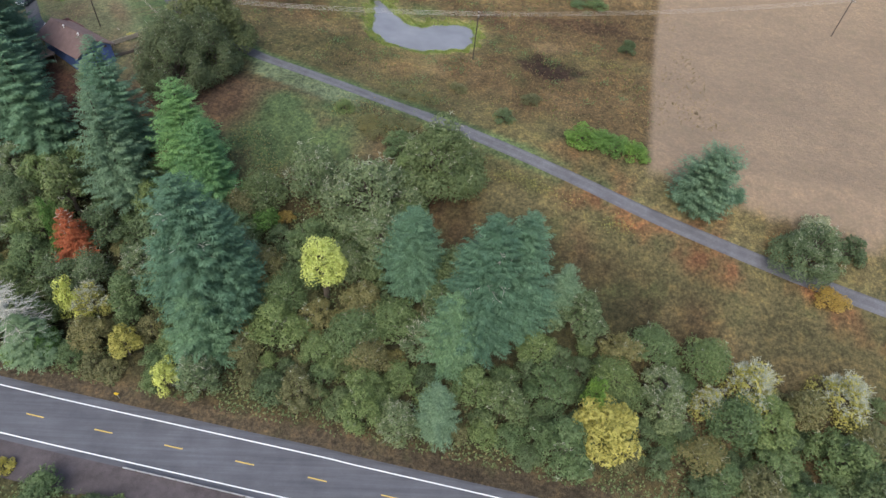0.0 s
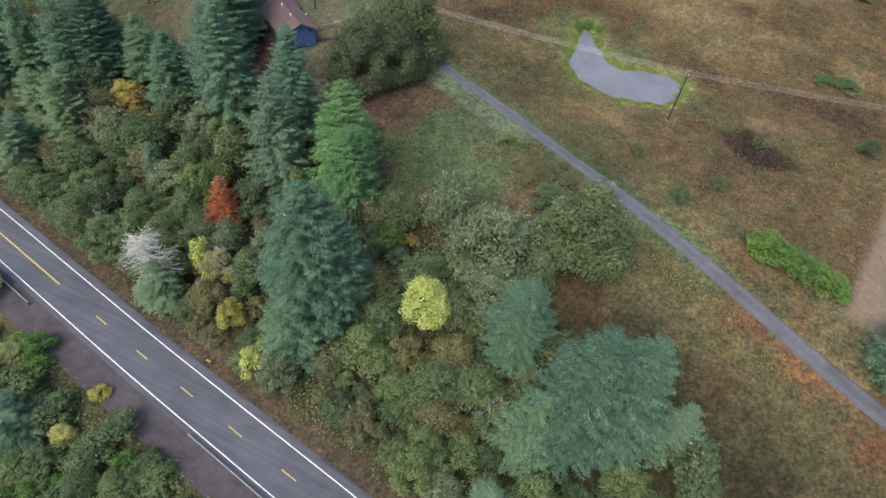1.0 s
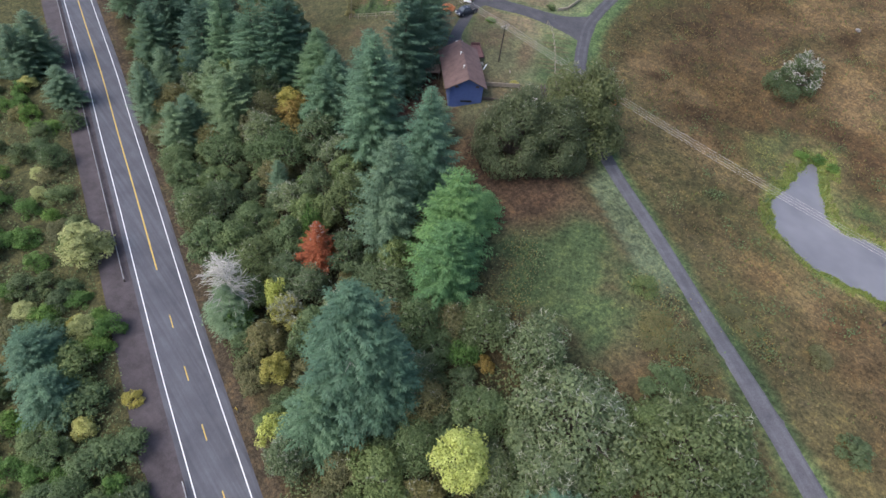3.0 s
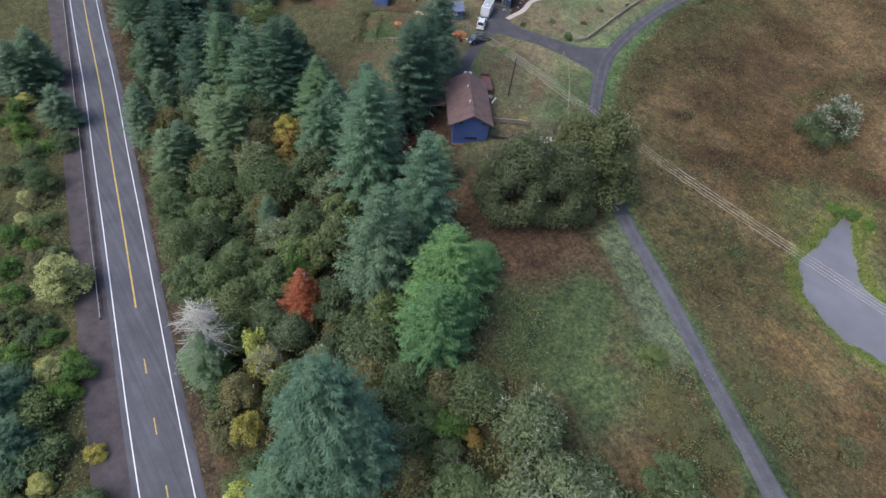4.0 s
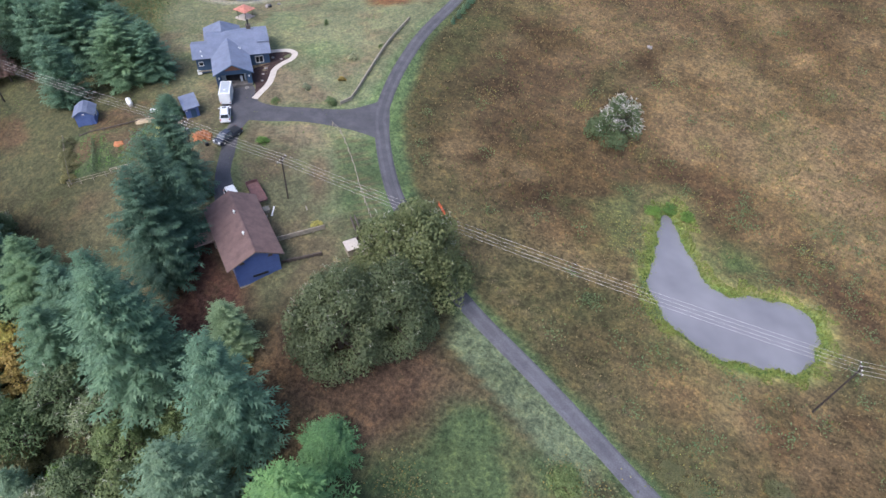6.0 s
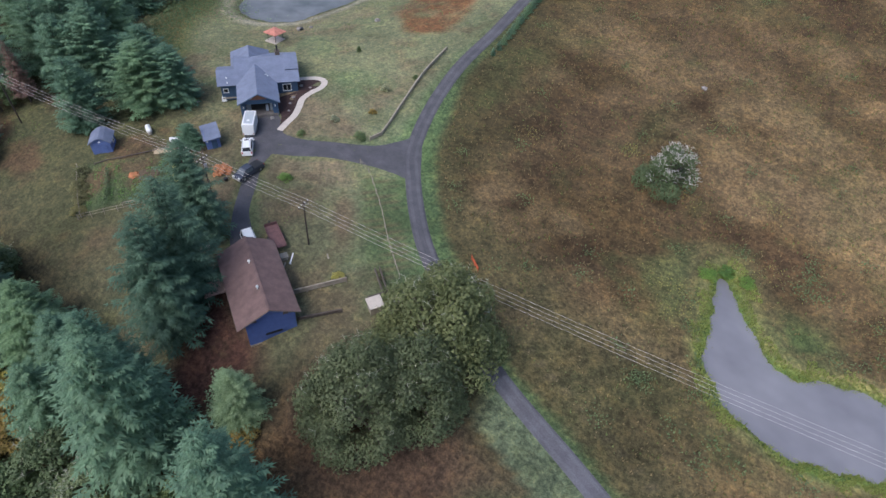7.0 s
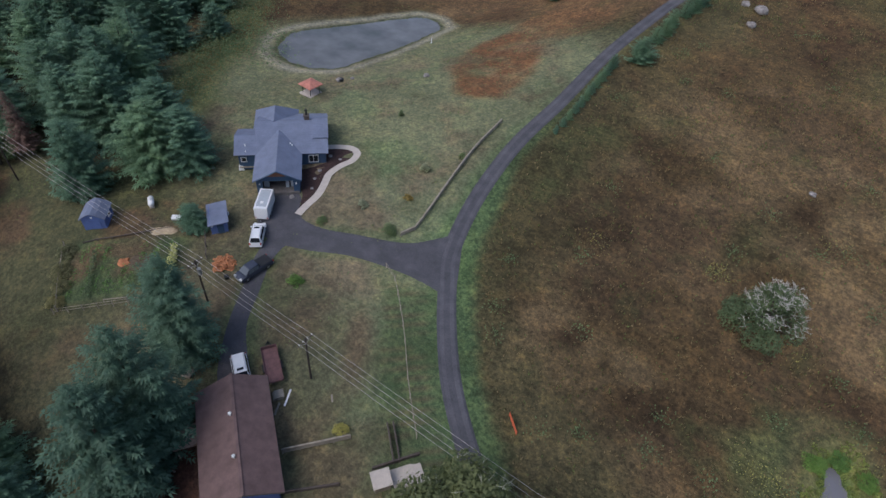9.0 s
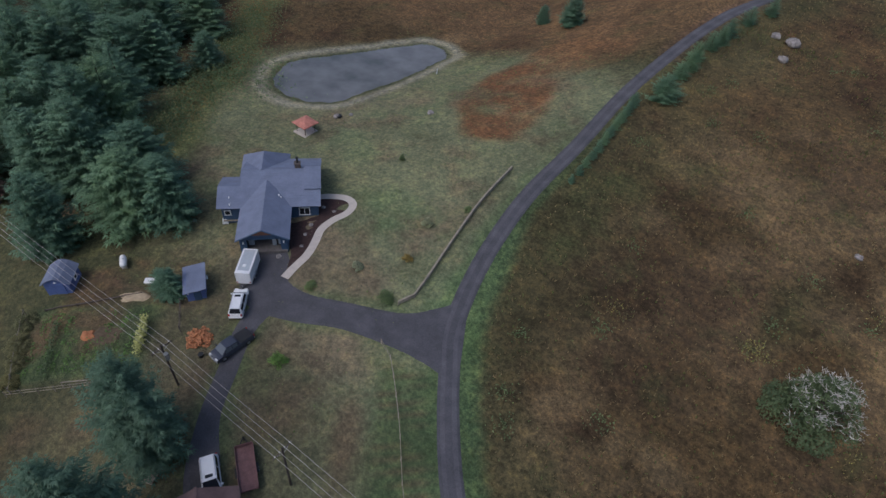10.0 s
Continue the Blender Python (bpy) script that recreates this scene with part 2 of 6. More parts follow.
def asphalt_build(n, l, p):
    co = n.new("ShaderNodeTexCoord").outputs["Object"]
    broad = noise_node(n, l, 0.25, 5, 0.6, co)
    streak = noise_node(n, l, 1.0, 4, 0.6, co, (0.06, 1.6, 1))
    fine = noise_node(n, l, 9.0, 6, 0.8, co)
    col = ramp(n, l, broad, [(0.3, (0.08, 0.08, 0.098)), (0.7, (0.118, 0.118, 0.14))])
    col = mix(n, l, "MULTIPLY", 0.8, col, ramp(n, l, streak, [(0.35, (0.8,) * 3), (0.65, (1.2,) * 3)]))
    col = mix(n, l, "MULTIPLY", 0.7, col, ramp(n, l, fine, [(0.3, (0.75,) * 3), (0.7, (1.2,) * 3)]))
    l.new(col, p.inputs["Base Color"])
    p.inputs["Roughness"].default_value = 0.75
    bump(n, l, p, fine, 0.3, 0.02)


ASPHALT = material("worn_asphalt", asphalt_build)


def grit_build(n, l, p):
    co = n.new("ShaderNodeTexCoord").outputs["Object"]
    broad, fine = noise_node(n, l, 0.5, 5, 0.65, co), noise_node(n, l, 6.0, 6, 0.8, co)
    col = ramp(n, l, broad, [(0.3, (0.062, 0.05, 0.055)), (0.7, (0.11, 0.092, 0.1))])
    col = mix(n, l, "MULTIPLY", 0.9, col, ramp(n, l, fine, [(0.3, (0.65,) * 3), (0.7, (1.3,) * 3)]))
    l.new(col, p.inputs["Base Color"])
    p.inputs["Roughness"].default_value = 0.95
    bump(n, l, p, fine, 0.7, 0.05)


def gravel_build(n, l, p, k):
    co = n.new("ShaderNodeTexCoord").outputs["Object"]
    broad, fine = noise_node(n, l, 0.35, 5, 0.65, co), noise_node(n, l, 6.0, 6, 0.8, co)
    col = ramp(n, l, broad, [(0.3, tone((0.075, 0.073, 0.085), k)), (0.7, tone((0.135, 0.131, 0.15), k))])
    col = mix(n, l, "MULTIPLY", 0.9, col, ramp(n, l, fine, [(0.3, (0.65,) * 3), (0.7, (1.3,) * 3)]))
    l.new(col, p.inputs["Base Color"])
    p.inputs["Roughness"].default_value = 0.9
    bump(n, l, p, fine, 0.7, 0.05)


GRAVEL = material("grey_gravel", lambda n, l, p: gravel_build(n, l, p, 0.74))
PALE_GRAVEL = material("pale_gravel", lambda n, l, p: gravel_build(n, l, p, 1.02))
TRACK = material("worn_gravel", lambda n, l, p: gravel_build(n, l, p, 0.92))
PALE_TRACK = material("worn_pale_gravel", lambda n, l, p: gravel_build(n, l, p, 1.16))
GRIT = material("dark_gravel", lambda n, l, p: grit_build(n, l, p))


def water_build(n, l, p, murk=((0.165, 0.16, 0.18), (0.235, 0.23, 0.25))):
    broad = noise_node(n, l, 0.12, 3)
    l.new(ramp(n, l, broad, [(0.3, murk[0]), (0.7, murk[1])]), p.inputs["Base Color"])
    p.inputs["Roughness"].default_value = 0.06
    bump(n, l, p, noise_node(n, l, 5.0, 4), 0.06, 0.03)


WATER = material("muddy_pond_water", water_build)
# murky brown water, darkened in colour for the trees mirrored in it
DARK_WATER = material("brown_tree_toned_water", lambda n, l, p: water_build(n, l, p, ((0.1, 0.105, 0.1), (0.2, 0.195, 0.2))))
FIR = foliage("fir_needles", (0.06, 0.1, 0.066), (0.116, 0.198, 0.128), (0.22, 0.33, 0.22))
FIR_DARK = foliage("dark_fir_needles", (0.045, 0.078, 0.056), (0.082, 0.142, 0.096), (0.16, 0.24, 0.17))
FIR_BLUE = foliage("blue_fir_needles", (0.07, 0.11, 0.07), (0.16, 0.236, 0.15), (0.32, 0.4, 0.27))
FIR_GREEN = foliage("cedar_green", (0.05, 0.1, 0.045), (0.125, 0.235, 0.1), (0.24, 0.37, 0.17))
FIR_RED = foliage("dead_red_needles", (0.13, 0.045, 0.025), (0.31, 0.1, 0.05), (0.36, 0.17, 0.1))
FIR_FADED = foliage("faded_brown_needles", (0.085, 0.055, 0.045), (0.19, 0.115, 0.095), (0.28, 0.2, 0.17))
OAK = foliage("oak_leaves", (0.056, 0.08, 0.04), (0.11, 0.148, 0.074), (0.23, 0.26, 0.15))
HOUSE_OAK = foliage("dull_oak_leaves", (0.056, 0.072, 0.038), (0.105, 0.128, 0.066), (0.19, 0.205, 0.12))
PALE_MAPLE = foliage("pale_maple_leaves", (0.2, 0.22, 0.08), (0.37, 0.39, 0.17), (0.5, 0.5, 0.27))
OLIVE = foliage("olive_leaves", (0.06, 0.088, 0.042), (0.128, 0.178, 0.08), (0.26, 0.29, 0.16))
SAGE = foliage("sage_lichen_leaves", (0.065, 0.092, 0.045), (0.155, 0.195, 0.1), (0.3, 0.33, 0.2))
YELLOW = foliage("yellow_maple_leaves", (0.33, 0.38, 0.09), (0.5, 0.54, 0.17), (0.68, 0.7, 0.34))
MUSTARD = foliage("mustard_leaves", (0.22, 0.2, 0.055), (0.38, 0.35, 0.1), (0.5, 0.46, 0.18))
BRIGHT = foliage("bright_green_leaves", (0.05, 0.1, 0.025), (0.12, 0.21, 0.055), (0.22, 0.32, 0.1))
BROWN = foliage("brown_leaves", (0.07, 0.072, 0.034), (0.165, 0.16, 0.078), (0.26, 0.24, 0.13))
ORANGE = foliage("orange_leaves", (0.17, 0.11, 0.035), (0.3, 0.22, 0.065), (0.38, 0.19, 0.08))
WILLOW = foliage("silver_leaves", (0.07, 0.09, 0.05), (0.26, 0.29, 0.2), (0.66, 0.66, 0.58))
BARK = plain("bark", (0.1, 0.08, 0.065), 0.95, relief=0.05)
GREYWOOD = plain("bleached_wood", (0.5, 0.48, 0.44), 0.9)
LICHEN = plain("lichen_twigs", (0.4, 0.41, 0.32), 0.9)
WHITE_LINE = plain("white_road_paint", (0.84, 0.84, 0.86), 0.6, spread=0.12, relief=0)
YELLOW_LINE = plain("yellow_road_paint", (0.66, 0.46, 0.12), 0.6, spread=0.15, relief=0)

# ---- ground ----
def axis(lo, hi, step, reach):
    inner = np.arange(lo, hi + step, step)
    out = [reach * (k / 9) ** 3 for k in range(1, 10)]
    return np.concatenate([lo - np.array(out[::-1]) - step, inner, hi + step + np.array(out)])


def blend(a, b, k):
    return a + (np.array(b) - a) * np.clip(k, 0, 1)[..., None]


def smooth_noise(x, y, size, seed, octaves=4):
    """Uneven patches of about that size in metres, from -1 to 1."""
    lattice = np.random.RandomState(seed).uniform(-1, 1, (256, 256))
    v, amp = 0.0, 1.0
    for k in range(octaves):
        u, w = np.asarray(x) / size * 2**k + 17.3 * k, np.asarray(y) / size * 2**k + 9.1 * k
        i, j = np.floor(u).astype(int), np.floor(w).astype(int)
        a, b = u - i, w - j
        a, b = a * a * (3 - 2 * a), b * b * (3 - 2 * b)
        n = lambda p, q: lattice[(i + p) % 256, (j + q) % 256]
        v = v + amp * (n(0, 0) * (1 - a) * (1 - b) + n(1, 0) * a * (1 - b) + n(0, 1) * (1 - a) * b + n(1, 1) * a * b)
        amp *= 0.55
    return v * 0.95


EDGE = curve([(-136, 142), (-139, 146), (-148, 157), (-154, 168), (-164, 182), (-176, 196)], 1.0)


def build_ground():
    X, Y = np.meshgrid(axis(-205, 110, 1.0, 2800), axis(-30, 330, 1.0, 2800))
    to_drive, to_road = near(X, Y, DRIVE), np.abs(uphill(X, Y))
    to_side, to_lane = near(X, Y, SIDE), near(X, Y, LANE)
    away = np.minimum(np.minimum(to_drive, to_side), np.minimum(to_lane, to_road - 3))
    rough = np.clip((away - 3.5) / 4, 0, 1)
    da, db = pond_d(X, Y, POND_A), pond_d(X, Y, POND_B)
    wet = np.minimum(da, db)
    Z = ground(X, Y) + rough * np.clip(wet / 3, 0, 1) * (0.12 * smooth_noise(X, Y, 9, 3) + 0.06 * smooth_noise(X, Y, 3.1, 5))
    wob = smooth_noise(X, Y, 14, 8)
    fine = smooth_noise(X, Y, 5, 9)
    s = uphill(X, Y)
    c = np.broadcast_to(np.array((0.122, 0.086, 0.046)), (*X.shape, 3)).copy()          # dry brown field
    broad = smooth_noise(X, Y, 30, 18)
    c = blend(c, (0.2, 0.142, 0.08), (wob - 0.15 + 0.5 * broad) * 1.3)                # straw
    c = blend(c, (0.08, 0.052, 0.032), (-wob - 0.3 + 0.3 * broad) * 1.5)                # dark dead bracken
    c = blend(c, (0.098, 0.098, 0.046), (smooth_noise(X, Y, 17, 33) - 0.35) * 1.0)         # green patches
    c = blend(c, (0.108, 0.102, 0.052), np.clip((17 - to_drive + 6 * wob) / 8, 0, 1) * 0.7)
    c = blend(c, (0.12, 0.14, 0.062), np.clip(1.3 - np.hypot((X + 21) / 5.5, (Y - 139) / 7) + 0.8 * fine, 0, 1) * 0.75)
    c = blend(c, (0.09, 0.135, 0.05), np.clip(1.5 - np.hypot((X + 5) / 5, (Y - 138) / 4) + 0.5 * wob, 0, 1) * 0.9)
    c = c * (1 + 0.2 * np.clip((X + 32) / 25, 0, 1) * np.clip((185 - Y) / 25, 0, 1))[..., None]              # brighter towards the pond
    c = c * (1 - 0.25 * np.clip(1.5 - np.hypot((X + 44) / 26, (Y - 162) / 26), 0, 1))[..., None]             # darker in the middle of the field
    for px, py, rx, ry, k in ((-48, 137, 7, 5, 0.8), (-42, 142.5, 6, 3.5, 0.6), (-53, 140.5, 4, 5, 0.5), (-17, 186, 12, 7, 0.75), (-10, 179, 10, 6, 0.6), (-38, 190, 8, 6, 0.4), (-24, 172, 7, 4, 0.5), (2, 168, 10, 8, 0.5), (14, 150, 12, 7, 0.35), (-40, 118, 7, 3, 0.4), (-8, 112, 10, 4, 0.35)):
        c = blend(c, (0.225, 0.165, 0.09), np.clip((1.25 - np.hypot((X - px) / rx, (Y - py) / ry) + 0.55 * fine + 0.3 * wob) * 1.2, 0, 1) * k)  # pale dry grass
    for px, py, rx, ry, k in ((-50, 151, 6, 5, 0.6), (-35, 136, 7, 4, 0.55), (-47, 167, 8, 6, 0.6), (-28, 150, 7, 5, 0.4), (-57, 160, 6, 7, 0.5), (-30, 205, 14, 9, 0.5)):
        c = blend(c, (0.07, 0.047, 0.03), np.clip((1.25 - np.hypot((X - px) / rx, (Y - py) / ry) + 0.5 * fine + 0.3 * wob) * 1.2, 0, 1) * k)   # dark dead bracken
    lawn = np.clip((62 - np.hypot((X + 100) * 0.95, (Y - 145) * 0.85)) / 12, 0, 1) * np.clip((s - 42) / 10, 0, 1)
    lawn = lawn * np.where(side_of_drive(X, Y) > 0, 1, 0)
    # lawn colour is set paler to stand in for haze over the distance
    c = blend(c, (0.185, 0.205, 0.118), lawn * (0.85 + 0.2 * fine))
    c = blend(c, (0.235, 0.18, 0.125), lawn * np.clip(wob * 1.4 - 0.05, 0, 1) * 0.8)
    c = blend(c, (0.13, 0.185, 0.09), lawn * np.clip(smooth_noise(X, Y, 8, 44) * 1.6 - 0.2, 0, 1) * 0.8)
    c = blend(c, (0.125, 0.12, 0.072), lawn * np.clip((124 - Y - 0.4 * (X + 70) + 5 * wob) / 10, 0, 1) * 0.75)
    c = blend(c, (0.12, 0.112, 0.066), lawn * np.clip((-84 - X) / 10, 0, 1) * np.clip((110 - Y + 4 * wob) / 8, 0, 1) * 0.85)
    c = blend(c, (0.19, 0.195, 0.115), lawn * np.clip((Y - 146 - 0.3 * (X + 100)) / 12, 0, 1) * 0.5)
    c = blend(c, (0.16, 0.118, 0.08), lawn * np.clip(smooth_noise(X, Y, 6, 61) * 1.8 - 0.35, 0, 1) * 0.55)
    thicket = np.clip((8 - near(X, Y, EDGE) + 2 * wob) / 4, 0, 1)
    c = blend(c, (0.17, 0.185, 0.08), thicket * 0.9)
    c = blend(c, (0.2, 0.12, 0.06), thicket * np.clip(fine + 0.1, 0, 1) * 0.7)
    # haze put into the colour: the lawn's northern part is lifted further
    c = c * (1 + 0.15 * lawn * np.clip((Y - 120) / 8, 0, 1))[..., None]
    rough_west = np.clip((-96 - X) / 10, 0, 1) * np.clip((130 - Y) / 8, 0, 1) * lawn
    c = blend(c, (0.092, 0.096, 0.05), rough_west * 0.85)
    c = blend(c, (0.125, 0.08, 0.052), rough_west * np.clip(smooth_noise(X, Y, 7, 71) * 2 - 0.1, 0, 1) * 0.8)
    paddock = lawn * np.clip((9.5 - to_drive) / 1.5, 0, 1) * np.clip((136 - Y) / 4, 0, 1) * np.clip((Y - 110) / 6, 0, 1) * np.clip((to_side - 4) / 2, 0, 1)
    c = blend(c, (0.1, 0.15, 0.068), paddock * 0.75)
    c = blend(c, (0.17, 0.115, 0.08), paddock * np.clip(np.sin(to_drive * 4.2 + 0.6 * fine) - 0.1, 0, 1) * 0.6)      # mown rows beside the fence
    c = blend(c, (0.19, 0.12, 0.082), np.clip((1.3 - np.hypot(((X + 70.6) * 0.8 + (Y - 121.5) * 0.6) / 1.8, ((Y - 121.5) * 0.8 - (X + 70.6) * 0.6) / 6) + 0.3 * fine) * 1.3, 0, 1) * 0.6)
    strip = np.clip((s - 40) / 9, 0, 1) * np.clip((66 - s) / 5, 0, 1) * np.clip((X + 38 - 0.5 * (Y - 92)) / 6, 0, 1) * np.clip((-10 - X) / 9, 0, 1)
    c = blend(c, (0.14, 0.1, 0.068), np.clip((s - 40) / 6, 0, 1) * np.clip((68 - s) / 4, 0, 1) * np.clip((X + 62) / 10, 0, 1) * np.clip((-6 - X) / 8, 0, 1) * (0.75 + 0.3 * fine))
    c = blend(c, (0.08, 0.124, 0.058), np.clip(strip * (0.95 + 0.6 * fine), 0, 0.92))                      # grass glade south of the lane
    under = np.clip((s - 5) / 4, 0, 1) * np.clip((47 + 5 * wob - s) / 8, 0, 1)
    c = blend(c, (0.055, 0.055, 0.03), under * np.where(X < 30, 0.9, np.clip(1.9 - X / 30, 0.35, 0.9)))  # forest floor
    c = blend(c, (0.10, 0.10, 0.05), np.clip((-s - 6) / 4, 0, 1))
    c = blend(c, (0.1, 0.078, 0.055), np.clip((7.5 - to_road) / 1.5, 0, 1))             # verge of the highway
    side = side_of_drive(X, Y)
    wide = np.where(side < 0, 4.7 - np.clip((X + 50) / 14, 0, 1) * 1.6 - np.clip((Y - 142) / 20, 0, 1) * 1.4, 3.2) + 0.6 * fine
    verge = np.clip((wide - to_drive) / 1.2, 0, 1) * np.clip((205 - Y) / 50, 0.15, 1) * np.clip((45 - X) / 30, 0.1, 1)
    c = blend(c, (0.104, 0.162, 0.075), verge * np.where(side < 0, 0.9, 0.75))
    c = blend(c, (0.1, 0.16, 0.065), np.clip((np.minimum(to_side - 3.4, to_lane - 2.6) * -1 + 0.6 * fine) / 0.8, 0, 1) * 0.45)
    c = blend(c, (0.165, 0.135, 0.09), np.clip(1 - np.abs(to_drive - 6.0 - 0.4 * wob) / 0.45, 0, 1) * np.where(side < 0, 0.55, 0) * np.clip((X + 42) / 8, 0, 1) * np.clip((14 - X) / 8, 0, 1))  # old wheel rut
    mown = np.clip((6.4 - to_drive) / 0.5, 0, 1) * np.clip((X + 39) / 3, 0, 1) * np.clip((-13 - X) / 3, 0, 1) * np.where(side > 0, 1, 0)
    c = blend(c, (0.165, 0.205, 0.125), mown * 0.9)
    tan = np.clip((X - (43.4 + (Y - 97) * 0.28)) / 1.5, 0, 1) * np.clip((to_drive - 8 - 2 * fine) / 3, 0, 1) * np.where(side < 0, 1, 0)
    c = blend(c, (0.275, 0.205, 0.148), tan)                                             # stubble field
    c = blend(c, (0.22, 0.1, 0.055), np.clip((8 - to_drive) / 3, 0, 1) * np.clip((X - 18) / 12, 0, 1) * np.clip(0.2 + fine, 0, 1) * 0.8)
    rust = np.clip(1 - (np.hypot(((X + 93.5) * 0.93 + (Y - 189) * 0.37) / 10.5, ((Y - 189) * 0.93 - (X + 93.5) * 0.37) / 19) - 0.85 - 0.22 * wob) * 5, 0, 1)
    rust = np.maximum(rust, 0.8 * np.clip(1 - (np.hypot((X + 91) / 11, (Y - 217) / 15) - 0.85 - 0.35 * wob) * 5, 0, 1))
    c = blend(c, (0.2, 0.108, 0.056), np.clip(rust * (0.85 + 0.5 * fine), 0, 1))
    c = blend(c, (0.3, 0.18, 0.11), np.clip(1 - np.abs(np.hypot((X + 92.5) / 1.0, (Y - 193) / 1.5) - 5.5 - 0.5 * fine) / 0.5, 0, 1) * 0.6)         # a worn ring in the bracken
    beyond = np.clip((Y - 212) / 15, 0, 1) * np.where(side > 0, 1, 0)
    c = blend(c, (0.19, 0.12, 0.065), beyond * 0.8)
    bare = np.clip(1.3 - np.hypot((X + 70) / 5.5, (Y - 93.5) / 6.5), 0, 1) + np.clip(1.3 - np.hypot((X + 78) / 5, (Y - 99) / 5), 0, 1)
    c = blend(c, (0.12, 0.065, 0.05), np.clip(bare * 1.6, 0, 1))                        # bare earth by the barn
    bare2 = np.clip(1.3 - np.hypot((X + 47) / 12, (Y - 95.5) / 7.5) + 0.2 * wob, 0, 1)
    c = blend(c, (0.09, 0.06, 0.043), np.clip(bare2 * 1.4, 0, 0.9))                    # leaf litter under the oak, with the crown's shade put into its colour
    c = blend(c, (0.13, 0.145, 0.068), np.clip((7.5 - da + 2.5 * wob + fine) / 3, 0, 1) * np.where((Y > 131) & (X < 2), 0.55, 0.2))
    c = blend(c, (0.2, 0.145, 0.078), np.clip(1 - np.abs(da - 4.0 - 0.5 * fine) / 1.0, 0, 1) * 0.6)
    c = blend(c, (0.27, 0.25, 0.11), np.clip((3.2 - da + 0.5 * fine) / 1.5, 0, 1))                   # yellow rushes
    c = blend(c, (0.14, 0.21, 0.06), np.clip((1.7 - da + 0.8 * fine) / 1.0, 0, 1))
    c = blend(c, (0.24, 0.23, 0.16), np.clip((6.4 - db + 0.5 * fine) / 1.6, 0, 1))      # bleached shore
    c = blend(c, (0.36, 0.34, 0.26), np.clip(1.2 - np.abs(db - 3.9 - 0.3 * fine) / 1.2, 0, 1))
    c = blend(c, (0.11, 0.12, 0.065), np.clip((2.2 - db + 0.4 * fine) / 0.7, 0, 1))
    c = blend(c, (0.13, 0.12, 0.085), np.clip((0.5 - db) / 0.5, 0, 1))
    c = blend(c, (0.15, 0.095, 0.075), np.clip((3.0 - to_drive) / 0.8, 0, 1) * np.where((Y > 215), 1, 0) * 0.4)
    plot = np.clip(1.15 - np.maximum(np.abs((X + 104.5) * 0.77 + (Y - 110.5) * 0.64) / 7.5, np.abs((X + 104.5) * -0.64 + (Y - 110.5) * 0.77) / 4.8), 0, 0.15) / 0.15
    c = blend(c, (0.085, 0.125, 0.06), plot * 0.75)
    c = blend(c, (0.14, 0.098, 0.062), plot * np.clip(fine * 1.7 - 0.05, 0, 1) * 0.85)
    pit = np.clip(1.3 - np.hypot(((X - 24.5) * 0.87 - (Y - 115.8) * 0.5) / 8.6, ((X - 24.5) * 0.5 + (Y - 115.8) * 0.87) / 3.4) + 0.5 * fine, 0, 1)
    c = blend(c, (0.05, 0.031, 0.026), np.clip(pit * 2.2, 0, 0.95))                         # eroded bare earth
    c = blend(c, (0.13, 0.09, 0.065), np.clip(1 - np.abs(Y - 119.5 - (X + 105) * 0.35) / 1.1, 0, 1) * np.where((X < -98) & (X > -116), 0.8, 0))
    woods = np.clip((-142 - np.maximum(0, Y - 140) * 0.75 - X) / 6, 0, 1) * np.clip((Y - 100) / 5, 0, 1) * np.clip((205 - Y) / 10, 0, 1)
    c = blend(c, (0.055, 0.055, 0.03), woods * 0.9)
    ny, nx = X.shape
    v = np.stack([X, Y, Z], -1).reshape(-1, 3)
    i = (np.arange(ny - 1)[:, None] * nx + np.arange(nx - 1)).reshape(-1)
    me = bpy.data.meshes.new("ground")
    me.from_pydata(v.tolist(), [], np.stack([i, i + 1, i + nx + 1, i + nx], 1).tolist())
    layer = me.color_attributes.new("cover", "FLOAT_COLOR", "POINT")
    layer.data.foreach_set("color", np.concatenate([np.clip(c, 0, 1).reshape(-1, 3), (1 - 0.65 * tan - 0.22 * lawn * (1 - tan)).reshape(-1, 1)], 1).ravel())
    me.polygons.foreach_set("use_smooth", [True] * len(me.polygons))
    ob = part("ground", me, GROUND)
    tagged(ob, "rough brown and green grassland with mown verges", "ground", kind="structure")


def side_of_drive(x, y):
    """Positive on the side of the two houses, negative on the open field's side."""
    best, side = np.full(np.shape(x), 1e9), np.zeros(np.shape(x))
    for a, b in zip(DRIVE[::3, :2], DRIVE[3::3, :2]):
        m = (a + b) / 2
        d = np.hypot(x - m[0], y - m[1])
        cr = (b[0] - a[0]) * (y - a[1]) - (b[1] - a[1]) * (x - a[0])
        side = np.where(d < best, -cr, side)
        best = np.minimum(best, d)
    return side


build_ground()

# ---- highway, drives, ponds ----
tagged(part("road", ribbon(HIGHWAY, 4.7, 0.07, 15), ASPHALT), "two-lane grey asphalt highway with worn wheel tracks", "road", kind="structure")
tagged(part("shoulder", ribbon(HIGHWAY, None, 0.06, 6, -8.6, -4.0), GRIT), "dark gravel shoulder beside the highway", "road", kind="structure")
for side in (3.12, -3.25):
    tagged(part("road_edge_line", ribbon(HIGHWAY, None, 0.078, 2, side + 0.085, side - 0.085), WHITE_LINE), "white painted edge line on the highway", "road marking", kind="structure")
along = np.concatenate([[0], np.cumsum(np.hypot(*np.diff(HIGHWAY[:, :2], axis=0).T))])
